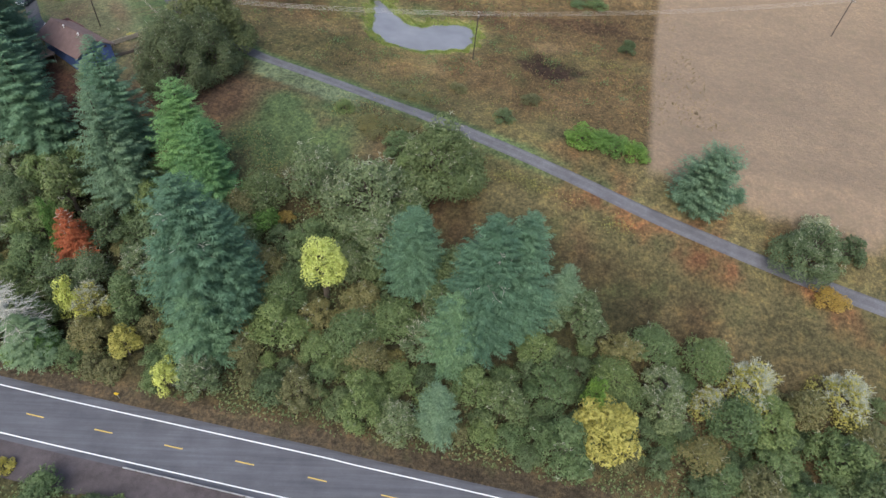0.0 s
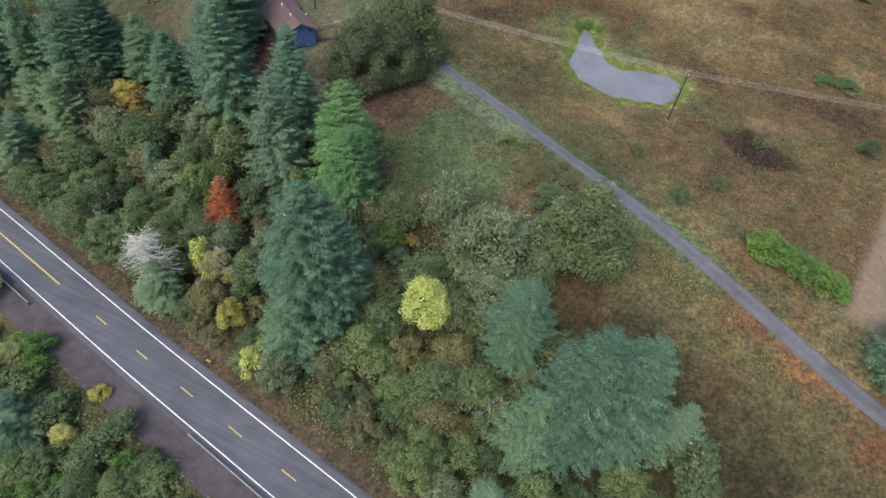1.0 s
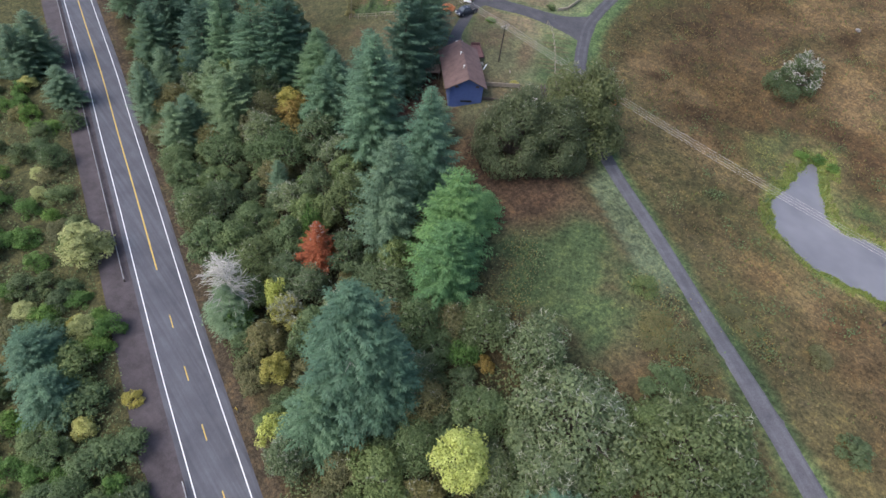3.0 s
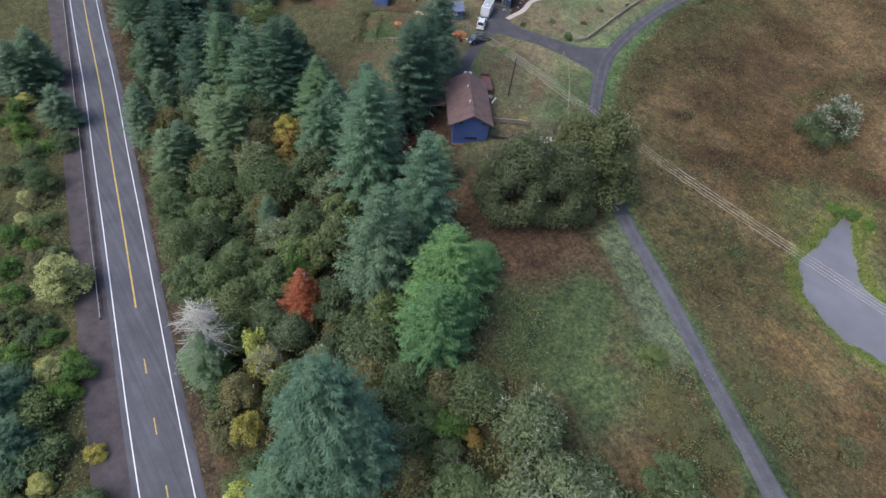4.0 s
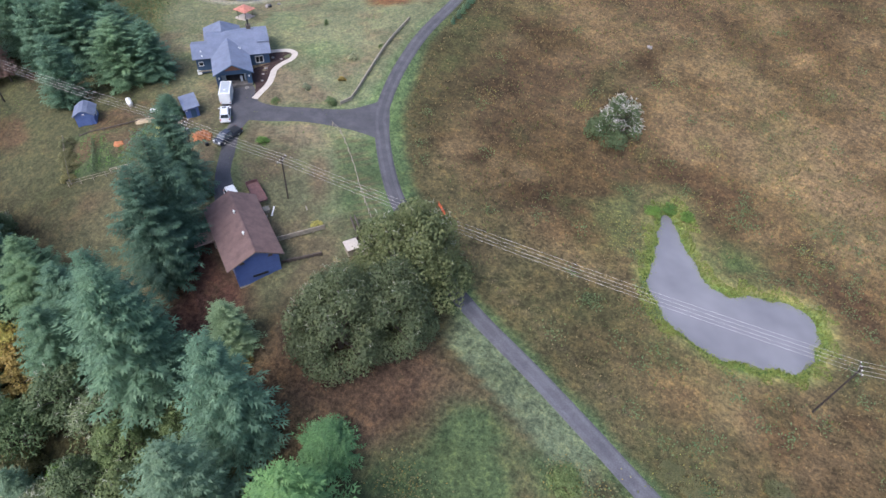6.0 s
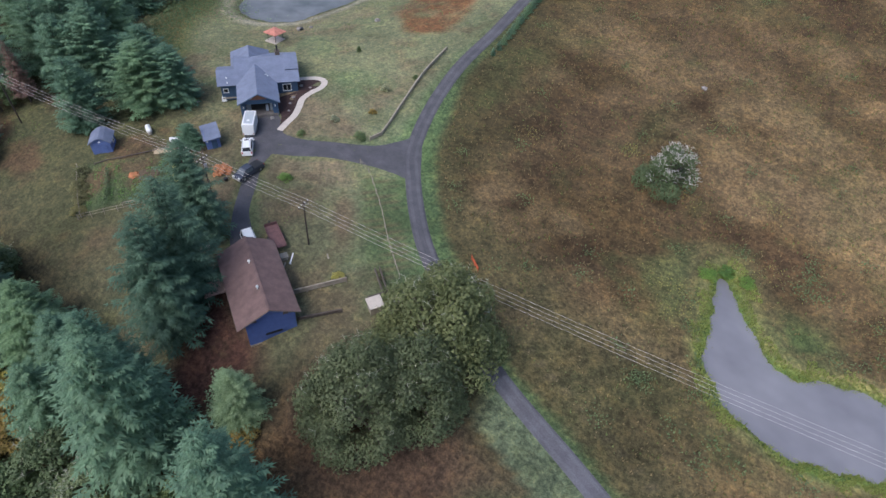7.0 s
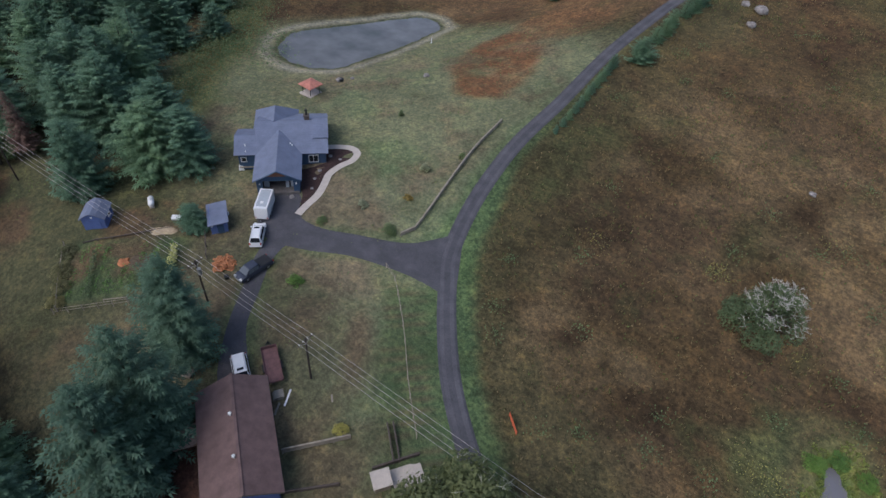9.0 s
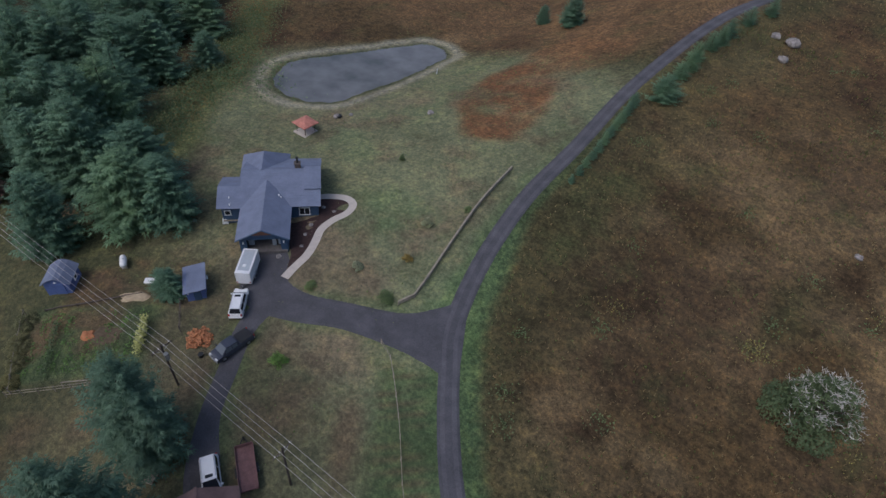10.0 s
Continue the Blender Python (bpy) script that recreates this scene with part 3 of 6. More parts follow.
start = np.argmin(np.hypot(HIGHWAY[:, 0] + 73.9, HIGHWAY[:, 1] - 40.5))


def on_highway(d):
    return np.array([np.interp(d, along, HIGHWAY[:, 0]), np.interp(d, along, HIGHWAY[:, 1])])


solid = np.array([on_highway(d) for d in np.arange(along[start] - 150, along[start], 2.0)])
tagged(part("road_centre_line", ribbon(solid, None, 0.078, 2, 0.12, -0.12), YELLOW_LINE), "solid yellow centre line on the highway", "road marking", kind="structure")
for k in range(16):
    d = along[start] + 8.3 + 10.4 * k
    dash = np.array([on_highway(d + e) for e in (0, 1.35, 2.7)])
    tagged(part("road_dash", ribbon(dash, None, 0.078, 2, 0.08, -0.08), YELLOW_LINE), "yellow painted centre dash on the highway", "road marking", "centre dashes", "structure")
cut = int(np.argmax(DRIVE[:, 1] < 112))
tagged(part("driveway", ribbon(DRIVE[: cut + 3], 1.6, 0.06, 7), GRAVEL), "dark grey gravel driveway to the houses", "driveway", kind="structure")
tagged(part("driveway", ribbon(DRIVE[cut:], 1.55, 0.056, 7), PALE_GRAVEL), "long grey gravel driveway through the grass", "driveway", kind="structure")
for lane_side in (0.42, -0.98):
    tagged(part("wheel_track", ribbon(DRIVE[: cut], None, 0.072, 3, lane_side + 0.56, lane_side), TRACK), "worn wheel track in the gravel drive", "driveway", kind="structure")
    tagged(part("wheel_track", ribbon(DRIVE[cut + 2 :], None, 0.068, 3, lane_side + 0.5, lane_side), PALE_TRACK), "worn wheel track in the gravel drive", "driveway", kind="structure")
tagged(part("side_driveway", ribbon(SIDE, SIDE[:, 2], 0.068, 9), GRAVEL), "grey gravel driveway to the garage", "driveway", kind="structure")
tagged(part("farm_lane", ribbon(LANE, LANE[:, 2], 0.064, 5), GRAVEL), "narrow gravel lane to the lower house", "driveway", kind="structure")


def build_pond(name, spine, level, label, mat=WATER):
    xs = [p[0] for p in spine]
    ys = [p[1] for p in spine]
    r = max(p[2] for p in spine) + 2.5
    sh = Shape()
    sh.add([(min(xs) - r, min(ys) - r, level), (max(xs) + r, min(ys) - r, level), (max(xs) + r, max(ys) + r, level), (min(xs) - r, max(ys) + r, level)], [(0, 1, 2, 3)])
    me = sh.mesh(name)
    bm = bmesh.new()
    bm.from_mesh(me)
    bmesh.ops.subdivide_edges(bm, edges=list(bm.edges), cuts=70, use_grid_fill=True)
    gone = [f for f in bm.faces if pond_d(f.calc_center_median().x, f.calc_center_median().y, spine) > 1.0]
    bmesh.ops.delete(bm, geom=gone, context="FACES")
    bm.to_mesh(me)
    bm.free()
    tagged(part(name, me, mat), label, "pond", kind="structure")


build_pond("water", POND_A, LEVEL_A, "curved muddy pond with a green grassy bank")
build_pond("water", POND_B, LEVEL_B, "farm pond with a pale muddy shore", DARK_WATER)


# ---- trees ----
def conifer(seed, h=20.0, r=4.0, whorls=38, arms=9, sprays=8, ragged=0.18, bare=0.06, spire=0.85):
    """Trunk and crown of a fir: whorls of drooping branches set with sprays of needles."""
    rng = random.Random(seed)
    trunk = Shape()
    trunk.rod((0, 0, -0.6), (0, 0, h * 0.55), 0.02 * h * 0.8, 0.008 * h, 7).rod((0, 0, h * 0.55), (0, 0, h * 0.98), 0.008 * h, 0.02, 5)
    crown = Shape()
    lean = [rng.uniform(0.75, 1.2) for _ in range(8)]
    for w in range(whorls):
        u = bare + (1 - bare) * (w / (whorls - 1)) ** 1.05
        z0 = h * u
        reach = r * (1 - u) ** spire * (0.55 + 0.45 * min(1, u / 0.22)) + 0.12
        n = max(4, int(arms * (0.55 + 0.6 * (1 - u))))
        for a in range(n):
            az = TAU * (a + rng.random() * 0.8) / n + w * 1.7
            ln = reach * rng.uniform(1 - 1.8 * ragged, 1 + ragged) * lean[int(az / TAU * 8) % 8]
            droop = -0.32 + 0.75 * u + rng.uniform(-0.12, 0.12)
            dx, dy = math.cos(az), math.sin(az)
            m = max(2, int(sprays * min(1, ln / r + 0.35)))
            for k in range(m + 1):
                t = 0.22 + 0.78 * (k / m) ** 0.8
                px, py, pz = dx * ln * t, dy * ln * t, z0 + ln * t * (droop + 0.22 * t * t)
                for sgn in ((-1, 1) if k < m else (0,)):
                    size = (0.30 + 0.2 * (1 - t)) * min(1.3, 0.5 + 0.27 * ln) * rng.uniform(0.7, 1.3)
                    out = az + sgn * rng.uniform(0.5, 1.15)
                    ox, oy = math.cos(out), math.sin(out)
                    fall = size * rng.uniform(-0.75, 0.15)
                    for turn in (-0.3, 0.28):
                        tx, ty = math.cos(out + turn), math.sin(out + turn)
                        ln2, wide = size * rng.uniform(1.3, 1.75), size * rng.uniform(0.17, 0.27)
                        tip = (px + tx * ln2, py + ty * ln2, pz + fall)
                        mx, my, mz = px + tx * ln2 * 0.3, py + ty * ln2 * 0.3, pz + size * 0.1
                        lift = rng.uniform(-0.3, 0.3) * wide
                        crown.add([(mx - ty * wide, my + tx * wide, mz + lift), tip, (mx + ty * wide, my - tx * wide, mz - lift)], [(0, 1, 2)])
    return trunk.mesh("trunk"), quick(crown, "crown")


def quick(shape, name):
    """A mesh of loose leaves, as they are."""
    me = bpy.data.meshes.new(name)
    me.from_pydata(shape.v, [], shape.f)
    return me


def leafy(seed, h=10.0, r=4.0, lobes=16, leaves=2600, leaf=0.34, low=0.25, twigs=0, twig=0.03, lobe=(0.22, 0.4)):
    """Trunk with limbs, a crown of leaves in uneven lobes, and bare twigs."""
    rng = random.Random(seed)
    trunk, crown, bare = Shape(), Shape(), Shape()
    fork = h * max(low, 0.12)
    trunk.rod((0, 0, -0.6), (0, 0, fork), 0.035 * h, 0.026 * h, 8)
    bulge, knots = [rng.uniform(0.62, 1.26) for _ in range(9)], []
    for k in range(lobes):
        az, q = TAU * (k * 0.382 + rng.random() * 0.1), math.sqrt((k + 0.6) / lobes)
        rr = r * 0.78 * q * rng.uniform(0.85, 1.1) * bulge[int(az / TAU * 9) % 9]
        zz = h * (low + (0.9 - low) * (1 - 0.7 * q * q) * rng.uniform(0.55, 1.08))
        size = r * rng.uniform(*lobe)
        knots.append((rr * math.cos(az), rr * math.sin(az), min(zz, h - size * 0.8), size))
    for k in range(lobes // 3):
        az = rng.random() * TAU
        knots.append((r * 0.7 * math.cos(az), r * 0.7 * math.sin(az), h * (low + 0.12 * rng.random()), r * 0.32))
    for x, y, z, size in knots[: lobes]:
        midp = (x * 0.5, y * 0.5, fork + (z - fork) * 0.62)
        trunk.rod((0, 0, fork * 0.92), midp, 0.016 * h, 0.009 * h, 5, False).rod(midp, (x, y, z), 0.009 * h, 0.02, 5, False)
    total = sum(k[3] ** 2 for k in knots)
    for x, y, z, size in knots:
        for _ in range(int(leaves * size * size / total)):
            d = Vector((rng.gauss(0, 1), rng.gauss(0, 1), rng.gauss(0.35, 1))).normalized()
            p = Vector((x, y, z)) + Vector((d.x, d.y, d.z * 0.85)) * size * rng.uniform(0.5, 1.0) ** 0.6 * (1.25 if rng.random() < 0.12 else 1.08)
            nrm = (d + Vector((rng.gauss(0, 0.42), rng.gauss(0, 0.42), rng.gauss(0.25, 0.42)))).normalized()
            side = nrm.cross((rng.random() - 0.5, rng.random() - 0.5, rng.random() - 0.5)).normalized()
            up = nrm.cross(side)
            a, b = side * leaf * rng.uniform(0.5, 0.9), up * leaf * rng.uniform(0.5, 0.9)
            crown.add([p - a - b * 0.5, p + a * rng.uniform(0.5, 1) - b * rng.uniform(0.2, 0.6), p + b + nrm * leaf * rng.uniform(-0.3, 0.1)], [(0, 1, 2)])
    for _ in range(twigs):
        x, y, z, size = rng.choice(knots[:lobes])
        d = Vector((rng.gauss(0, 0.8), rng.gauss(0, 0.8), rng.gauss(0.8, 0.5))).normalized()
        a = Vector((x, y, z)) + d * size * 0.85
        b = a + d * rng.uniform(0.3, 0.7) + Vector((rng.gauss(0, 0.2), rng.gauss(0, 0.2), 0.1))
        bare.rod(a, b, twig, twig / 2, 3, False)
        for _ in range(3):
            m = a.lerp(b, rng.uniform(0.2, 0.9))
            bare.rod(m, m + Vector((rng.gauss(0, 0.32), rng.gauss(0, 0.32), rng.uniform(-0.1, 0.3))), twig * 0.8, twig / 3, 3, False)
    return trunk.mesh("trunk"), quick(crown, "crown"), quick(bare, "lichen_growth") if twigs else None


def snag(seed, h=12.0, r=3.0, arms=60, top=0.97, bottom=0.35):
    """Bare bleached limbs on a trunk."""
    rng = random.Random(seed)
    sh = Shape()
    sh.rod((0, 0, -0.5), (0, 0, h), 0.02 * h, 0.03, 6)
    for k in range(arms):
        u = bottom + (top - bottom) * k / arms
        az, ln = rng.random() * TAU, r * (1.05 - 0.75 * u) * rng.uniform(0.6, 1.2)
        a = Vector((0, 0, h * u))
        b = a + Vector((math.cos(az) * ln, math.sin(az) * ln, ln * rng.uniform(-0.15, 0.3)))
        sh.rod(a, b, 0.075, 0.03, 4, False)
        for _ in range(5):
            m = a.lerp(b, rng.uniform(0.35, 0.95))
            d = az + rng.choice((-1, 1)) * rng.uniform(0.5, 1.0)
            sh.rod(m, m + Vector((math.cos(d), math.sin(d), rng.uniform(-0.1, 0.3))) * ln * 0.32, 0.035, 0.018, 3, False)
    return sh.mesh("dead_wood")


SIZES = {}


def template(key, meshes, mats, h, r):
    SIZES[key] = ([m for m in meshes], mats, h, r)


template("fir", conifer(1, whorls=42, arms=11, ragged=0.24, spire=0.6), (BARK, FIR), 20, 4)
template("fir_giant", conifer(11, h=28, r=5.2, whorls=60, arms=13, sprays=11, ragged=0.28, spire=0.58), (BARK, FIR), 28, 5.2)
template("fir_b", conifer(2, whorls=42, arms=11, ragged=0.3, spire=0.55), (BARK, FIR_DARK), 20, 4)
template("fir_blue", conifer(3, whorls=40, arms=11, ragged=0.28, spire=0.6), (BARK, FIR_BLUE), 20, 4)
template("fir_broad", conifer(4, h=14, r=4.5, whorls=34, arms=11, sprays=9, ragged=0.22, spire=0.55), (BARK, FIR), 14, 4.5)
template("cedar", conifer(5, whorls=40, arms=12, ragged=0.26, spire=0.5), (BARK, FIR_GREEN), 20, 4)
template("hedge_fir", conifer(14, h=8, r=3, whorls=22, arms=9, sprays=6, ragged=0.3, bare=0.03, spire=0.5), (BARK, FIR), 8, 3)
template("fir_far", conifer(13, whorls=30, arms=8, sprays=6, ragged=0.26, bare=0.15, spire=0.65), (BARK, FIR), 20, 4)
template("red_fir", conifer(6, h=11, r=2.6, whorls=30, arms=9, sprays=5, ragged=0.14, bare=0.2), (BARK, FIR_RED), 11, 2.6)
SIZES["faded_fir"] = ([m.copy() for m in SIZES["red_fir"][0]], (BARK, FIR_FADED), 11, 2.6)
for key, mat in (("oak", OAK), ("olive", OLIVE), ("sage", SAGE), ("brown", BROWN)):
    for variant in range(3):
        template(key + "_" * variant, leafy(len(SIZES) + 20, 10, 4, 20 + 7 * variant, 5400, 0.27, 0.24, {'oak': 30, 'sage': 130, 'olive': 10}.get(key, 20), lobe=((0.2, 0.42), (0.14, 0.32), (0.16, 0.5))[variant]), (BARK, mat, LICHEN), 10, 4)
for key, mat in (("yellow", YELLOW), ("mustard", MUSTARD), ("bright", BRIGHT), ("silver", WILLOW), ("orange", ORANGE), ("olive_low", OLIVE), ("brown_low", BROWN), ("green_low", OAK)):
    for variant in range(2):
        template(key + "_" * variant, leafy(len(SIZES) + 40, 4.5, 2.5, 15 + 6 * variant, 2500, 0.21, 0.1, lobe=((0.22, 0.42), (0.14, 0.36))[variant]), (BARK, mat), 4.5, 2.5)

template("yellow_tall", leafy(81, 14, 3.4, 40, 6400, 0.24, 0.45, lobe=(0.24, 0.36)), (BARK, YELLOW), 14, 3.4)
template("mustard_tall", leafy(82, 8.5, 3, 26, 4600, 0.24, 0.22, lobe=(0.22, 0.36)), (BARK, MUSTARD), 8.5, 3)
template("silver_big", leafy(71, 10, 6, 34, 9500, 0.26, 0.1, 330, 0.042, (0.14, 0.26)), (BARK, OAK, GREYWOOD), 10, 6)
template("house_oak", leafy(75, 16, 8, 56, 25000, 0.29, 0.12, 130, 0.028, (0.11, 0.31)), (BARK, HOUSE_OAK, LICHEN), 16, 8)
template("bare_oak", leafy(76, 9, 4.6, 30, 3200, 0.26, 0.2, 420, 0.045, (0.16, 0.3)), (BARK, MUSTARD, LICHEN), 9, 4.6)
template("pale_maple", leafy(83, 8.5, 3, 26, 4600, 0.24, 0.16, lobe=(0.2, 0.36)), (BARK, PALE_MAPLE), 8.5, 3)
template("big_oak", leafy(73, 13, 8, 64, 19000, 0.3, 0.16, 110, 0.03, (0.12, 0.24)), (BARK, OAK, LICHEN), 13, 8)
template("big_sage", leafy(74, 13, 7.4, 56, 15000, 0.3, 0.16, 240, 0.032, (0.12, 0.24)), (BARK, SAGE, LICHEN), 13, 7.4)
template("fir_round", conifer(12, h=12, r=4.5, whorls=34, arms=11, sprays=8, ragged=0.24, spire=0.45), (BARK, FIR_BLUE), 12, 4.5)

KIND = {
    "fir_giant": ("fir_tree", "very tall fir with a full grey-green crown", "tree"),
    "yellow_tall": ("maple_tree", "bright yellow maple above the woodland", "tree"), "mustard_tall": ("maple_tree", "mustard yellow maple at the wood's edge", "tree"),
    "big_oak": ("oak_tree", "large dark green oak with a broad crown", "tree"), "big_sage": ("oak_tree", "large grey-green oak hung with pale lichen", "tree"),
    "house_oak": ("oak_tree", "broad dull green oak beside the drive", "tree"), "bare_oak": ("oak_tree", "thinning oak with bare lichen-grey twigs", "tree"),
    "pale_maple": ("maple_tree", "pale yellow-green maple beside the highway", "tree"),
    "fir_round": ("fir_tree", "rounded grey-green young fir", "tree"),
    "silver_big": ("willow_tree", "dark tree with bleached silvery twigs alone in the field", "tree"),
    "hedge_fir": ("fir_tree", "small dark green fir in a row beside the drive", "tree"),
    "fir_far": ("fir_tree", "tall dark fir deep in the woods", "tree"),
    "faded_fir": ("dead_fir_tree", "dead fir with faded brown needles", "tree"),
    "fir": ("fir_tree", "tall dark green fir with drooping branches", "tree"), "fir_b": ("fir_tree", "tall ragged dark green fir", "tree"),
    "fir_blue": ("fir_tree", "grey-green fir with a frosted crown", "tree"), "fir_broad": ("fir_tree", "broad full dark green fir", "tree"),
    "cedar": ("cedar_tree", "fresh green cedar with a dense crown", "tree"), "red_fir": ("dead_fir_tree", "dying fir with rust-red needles", "tree"),
    "oak": ("oak_tree", "dark green oak with lichen on its twigs", "tree"), "olive": ("alder_tree", "olive green leafy tree on the slope", "tree"),
    "sage": ("oak_tree", "grey-green oak hung with pale lichen", "tree"), "brown": ("alder_tree", "brownish autumn tree on the slope", "tree"),
    "yellow": ("maple_tree", "bright yellow autumn maple", "tree"), "mustard": ("maple_tree", "mustard yellow autumn maple", "tree"),
    "bright": ("shrub", "bright green leafy shrub", "shrub"), "silver": ("willow_shrub", "silvery pale shrub in the dry grass", "shrub"),
    "orange": ("vine_maple", "orange and yellow autumn shrub", "shrub"), "olive_low": ("shrub", "olive green rounded shrub", "shrub"),
    "brown_low": ("shrub", "brown leafless-looking bramble shrub", "shrub"), "green_low": ("shrub", "dark green rounded shrub", "shrub"),
}
place_rng = random.Random(77)
TREES = []


def plant(key, rows, group=""):
    """Trees of one kind at (x, y, height, radius)."""
    name, label, category = KIND[key]
    forms = [SIZES[k] for k in (key, key + "_", key + "__") if k in SIZES]
    if key.startswith(("fir", "cedar", "hedge")):
        rows = [(x, y, h, r * 1.36) for x, y, h, r in rows]
    for x, y, h, r in rows:
        meshes, mats, h0, r0 = forms[len(TREES) % len(forms)]
        tree = new(name)
        turn = place_rng.random() * TAU
        tree.matrix_basis = Matrix.LocRotScale((x, y, height(x, y) - 0.1), Euler((0, 0, turn)), (r / r0, r / r0, h / h0))
        tagged(tree, label, category, group)
        for me, mat, nm in zip(meshes, mats, ("trunk", "crown", "lichen_growth")):
            if me:
                ob = part(nm, me, mat, tree)
                if nm == "lichen_growth":
                    tagged(ob, kind="stuff")
        TREES.append((x, y, r))


plant("fir", [(-32.4, 46.6, 15, 3.6)])
plant("fir_giant", [(8.5, 50, 27.6, 4.9), (13.5, 52.5, 25, 4.4), (-33.0, 53, 28.8, 5.7), (-1.9, 58.9, 17, 4.0), (-29.5, 55.5, 22, 3.8)])
plant("fir", [(4.5, 47, 17, 3.4), (-68.9, 81.6, 23.7, 5.0), (-54, 81, 22.2, 4.2), (-74.0, 84, 21, 4), (-101.3, 80.6, 20, 4), (-104.6, 77, 21, 4), (-113.7, 74.7, 20, 4),
              (-94.6, 85.7, 12, 3), (-86.9, 84.9, 11, 3), (-92.3, 84.6, 11, 3.6)])
plant("fir_b", [(-79.4, 99.2, 20.6, 3.5), (-85.9, 107.8, 16.2, 3.4), (-77.4, 94.4, 20.6, 3.9), (-102.6, 83.9, 18, 3.5), (-119, 71.6, 18, 4), (-132.1, 64.9, 16, 3.8), (-140, 72, 16, 4), (-148, 78, 16, 4), (-128, 80, 17, 4)])
plant("fir_round", [(47.2, 74, 12.5, 4.6)])
plant("fir_blue", [(-97.9, 67, 15, 3.4), (-101.6, 56.9, 12, 3), (-115.9, 56.5, 14, 3.2), (-51.5, 72.2, 22.3, 4.2), (-104.6, 67.3, 14, 3.4), (-100.4, 70.7, 13, 3.2), (-103, 60.3, 11, 3.2), (-120.6, 62.8, 12, 2.8), (-75.1, 65.2, 9, 1.7), (2.7, 37, 12.5, 2.6), (21, 54, 13, 2.6), (-57.9, 46.4, 9.5, 3.2), (-150.3, 44.4, 13, 3.6), (-147.9, 39.6, 13, 3.6), (-131.8, 44, 9, 3.4)])
plant("cedar", [(-36.2, 71.2, 18.0, 3.4), (-40.3, 75.4, 20.7, 4.0), (-43.3, 84, 6.4, 2.6)])
plant("fir_blue", [(-62.1, 90.2, 10.0, 2.6)])
plant("fir", [(-82.2, 79, 14, 3.4)])
plant("fir_broad", [(-119.5, 127.3, 12.5, 5.2), (-115.8, 130.2, 11.5, 4.0), (-126.5, 133, 11.5, 4.6), (-132.3, 127.5, 16, 4.8), (-141.5, 136.9, 16, 4.5), (-145.2, 130.4, 17, 4.5), (-139.2, 131.5, 17, 4.5), (-135.8, 122.5, 15, 4.2), (-123, 116, 13, 3.6), (-145.5, 125, 15, 4.5), (-158, 155, 14, 5), (-158.8, 148, 15, 5), (-155.6, 165.4, 8, 3.0)])
plant("fir_broad", [(-172, 166, 13, 4), (-166.3, 146, 16, 4.5), (-167.5, 140.5, 16, 4.5), (-170.5, 136, 16, 4.5), (-160, 130, 15, 4.5), (-152, 118, 13, 4), (-178, 150, 15, 5), (-175, 162, 14, 5), (-170, 175, 13, 5), (-112.5, 236.6, 5, 1.8), (-102.8, 232.6, 7, 3), (-102.5, 121.3, 4.6, 1.9), (54.5, 75.5, 3, 1.2)])
plant("pale_maple", [(-85.5, 33.0, 7.5, 4.6), (-70, 27.5, 4.5, 2.4)])
plant("bare_oak", [(-51.3, 53.2, 7.6, 3.0), (49, 43, 8.5, 4.6), (62.5, 41.5, 8.5, 4.6), (43.2, 41, 5.5, 3.2)])
plant("fir_broad", [(-67.5, 20.5, 9, 4), (-61, 20.5, 8, 3.6)])
plant("red_fir", [(-56.2, 61.9, 11.5, 3.8)])
plant("faded_fir", [(-139.3, 115.6, 12, 2.6)])
plant("house_oak", [(-45.8, 108.3, 17.4, 8.8), (-49.2, 96.2, 15.4, 6.8), (-44.6, 101.2, 13.5, 6.4)])
plant("big_oak", [(2, 77, 13.8, 8.3)])
plant("big_sage", [(-9.6, 70.6, 12.6, 8.8), (62.2, 63.0, 10, 5.6)])
plant("oak", [(24.3, 52.7, 9, 5), (-80.8, 51.5, 8.5, 4), (-60, 70, 12, 4.2), (-57, 57, 8, 3.6)])
plant("sage", [(-19.5, 73, 12, 4.4), (-7.5, 63.5, 10, 4.6), (36.2, 39.5, 9, 3.4), (-53, 58, 7.5, 3.2)])
plant("olive", [(-4.5, 75.5, 7, 3.6), (-5.6, 82, 6, 3.2), (-3, 69, 6.5, 3.4), (-71.6, 58, 7, 4), (-85.1, 58, 7, 3.8), (-97, 54, 6.5, 3.4), (-63.8, 60.8, 8, 3.6), (-15.3, 46.9, 6.5, 3.2), (-21.5, 55.5, 7.5, 3.4), (8.4, 41.7, 8, 3.4), (19.6, 42, 7, 4), (36, 49, 6, 3.4), (59.9, 33.2, 9, 4.4), (50.8, 32.7, 6.5, 3.6), (-92, 62, 7, 4), (-46, 55, 7.5, 3.6), (-66, 49.5, 5.5, 3.2)])
plant("brown", [(-7.8, 45.7, 7, 3.2), (-9.5, 54.2, 7.5, 3.8), (-16.5, 52, 6, 3.2), (-26, 60, 6, 3.4), (-78, 66, 7, 3.6), (15, 62, 7, 3.6), (41, 33.5, 5.5, 3.4), (-27, 47, 5, 3)])
plant("yellow_tall", [(-15.6, 57.0, 14.2, 3.7)])
plant("yellow", [(-36.9, 42.3, 6.0, 2.4), (-54.4, 52.7, 9.4, 2.4)])
plant("mustard_tall", [(-44.4, 46.8, 7.6, 2.3), (26.6, 36.2, 9.5, 4.8), (-93.3, 77.4, 6, 3)])
plant("mustard", [(-64, 111.8, 1.1, 1.0), (-71.5, 27, 4, 1.6), (-54.3, 29, 2.2, 1.6)])
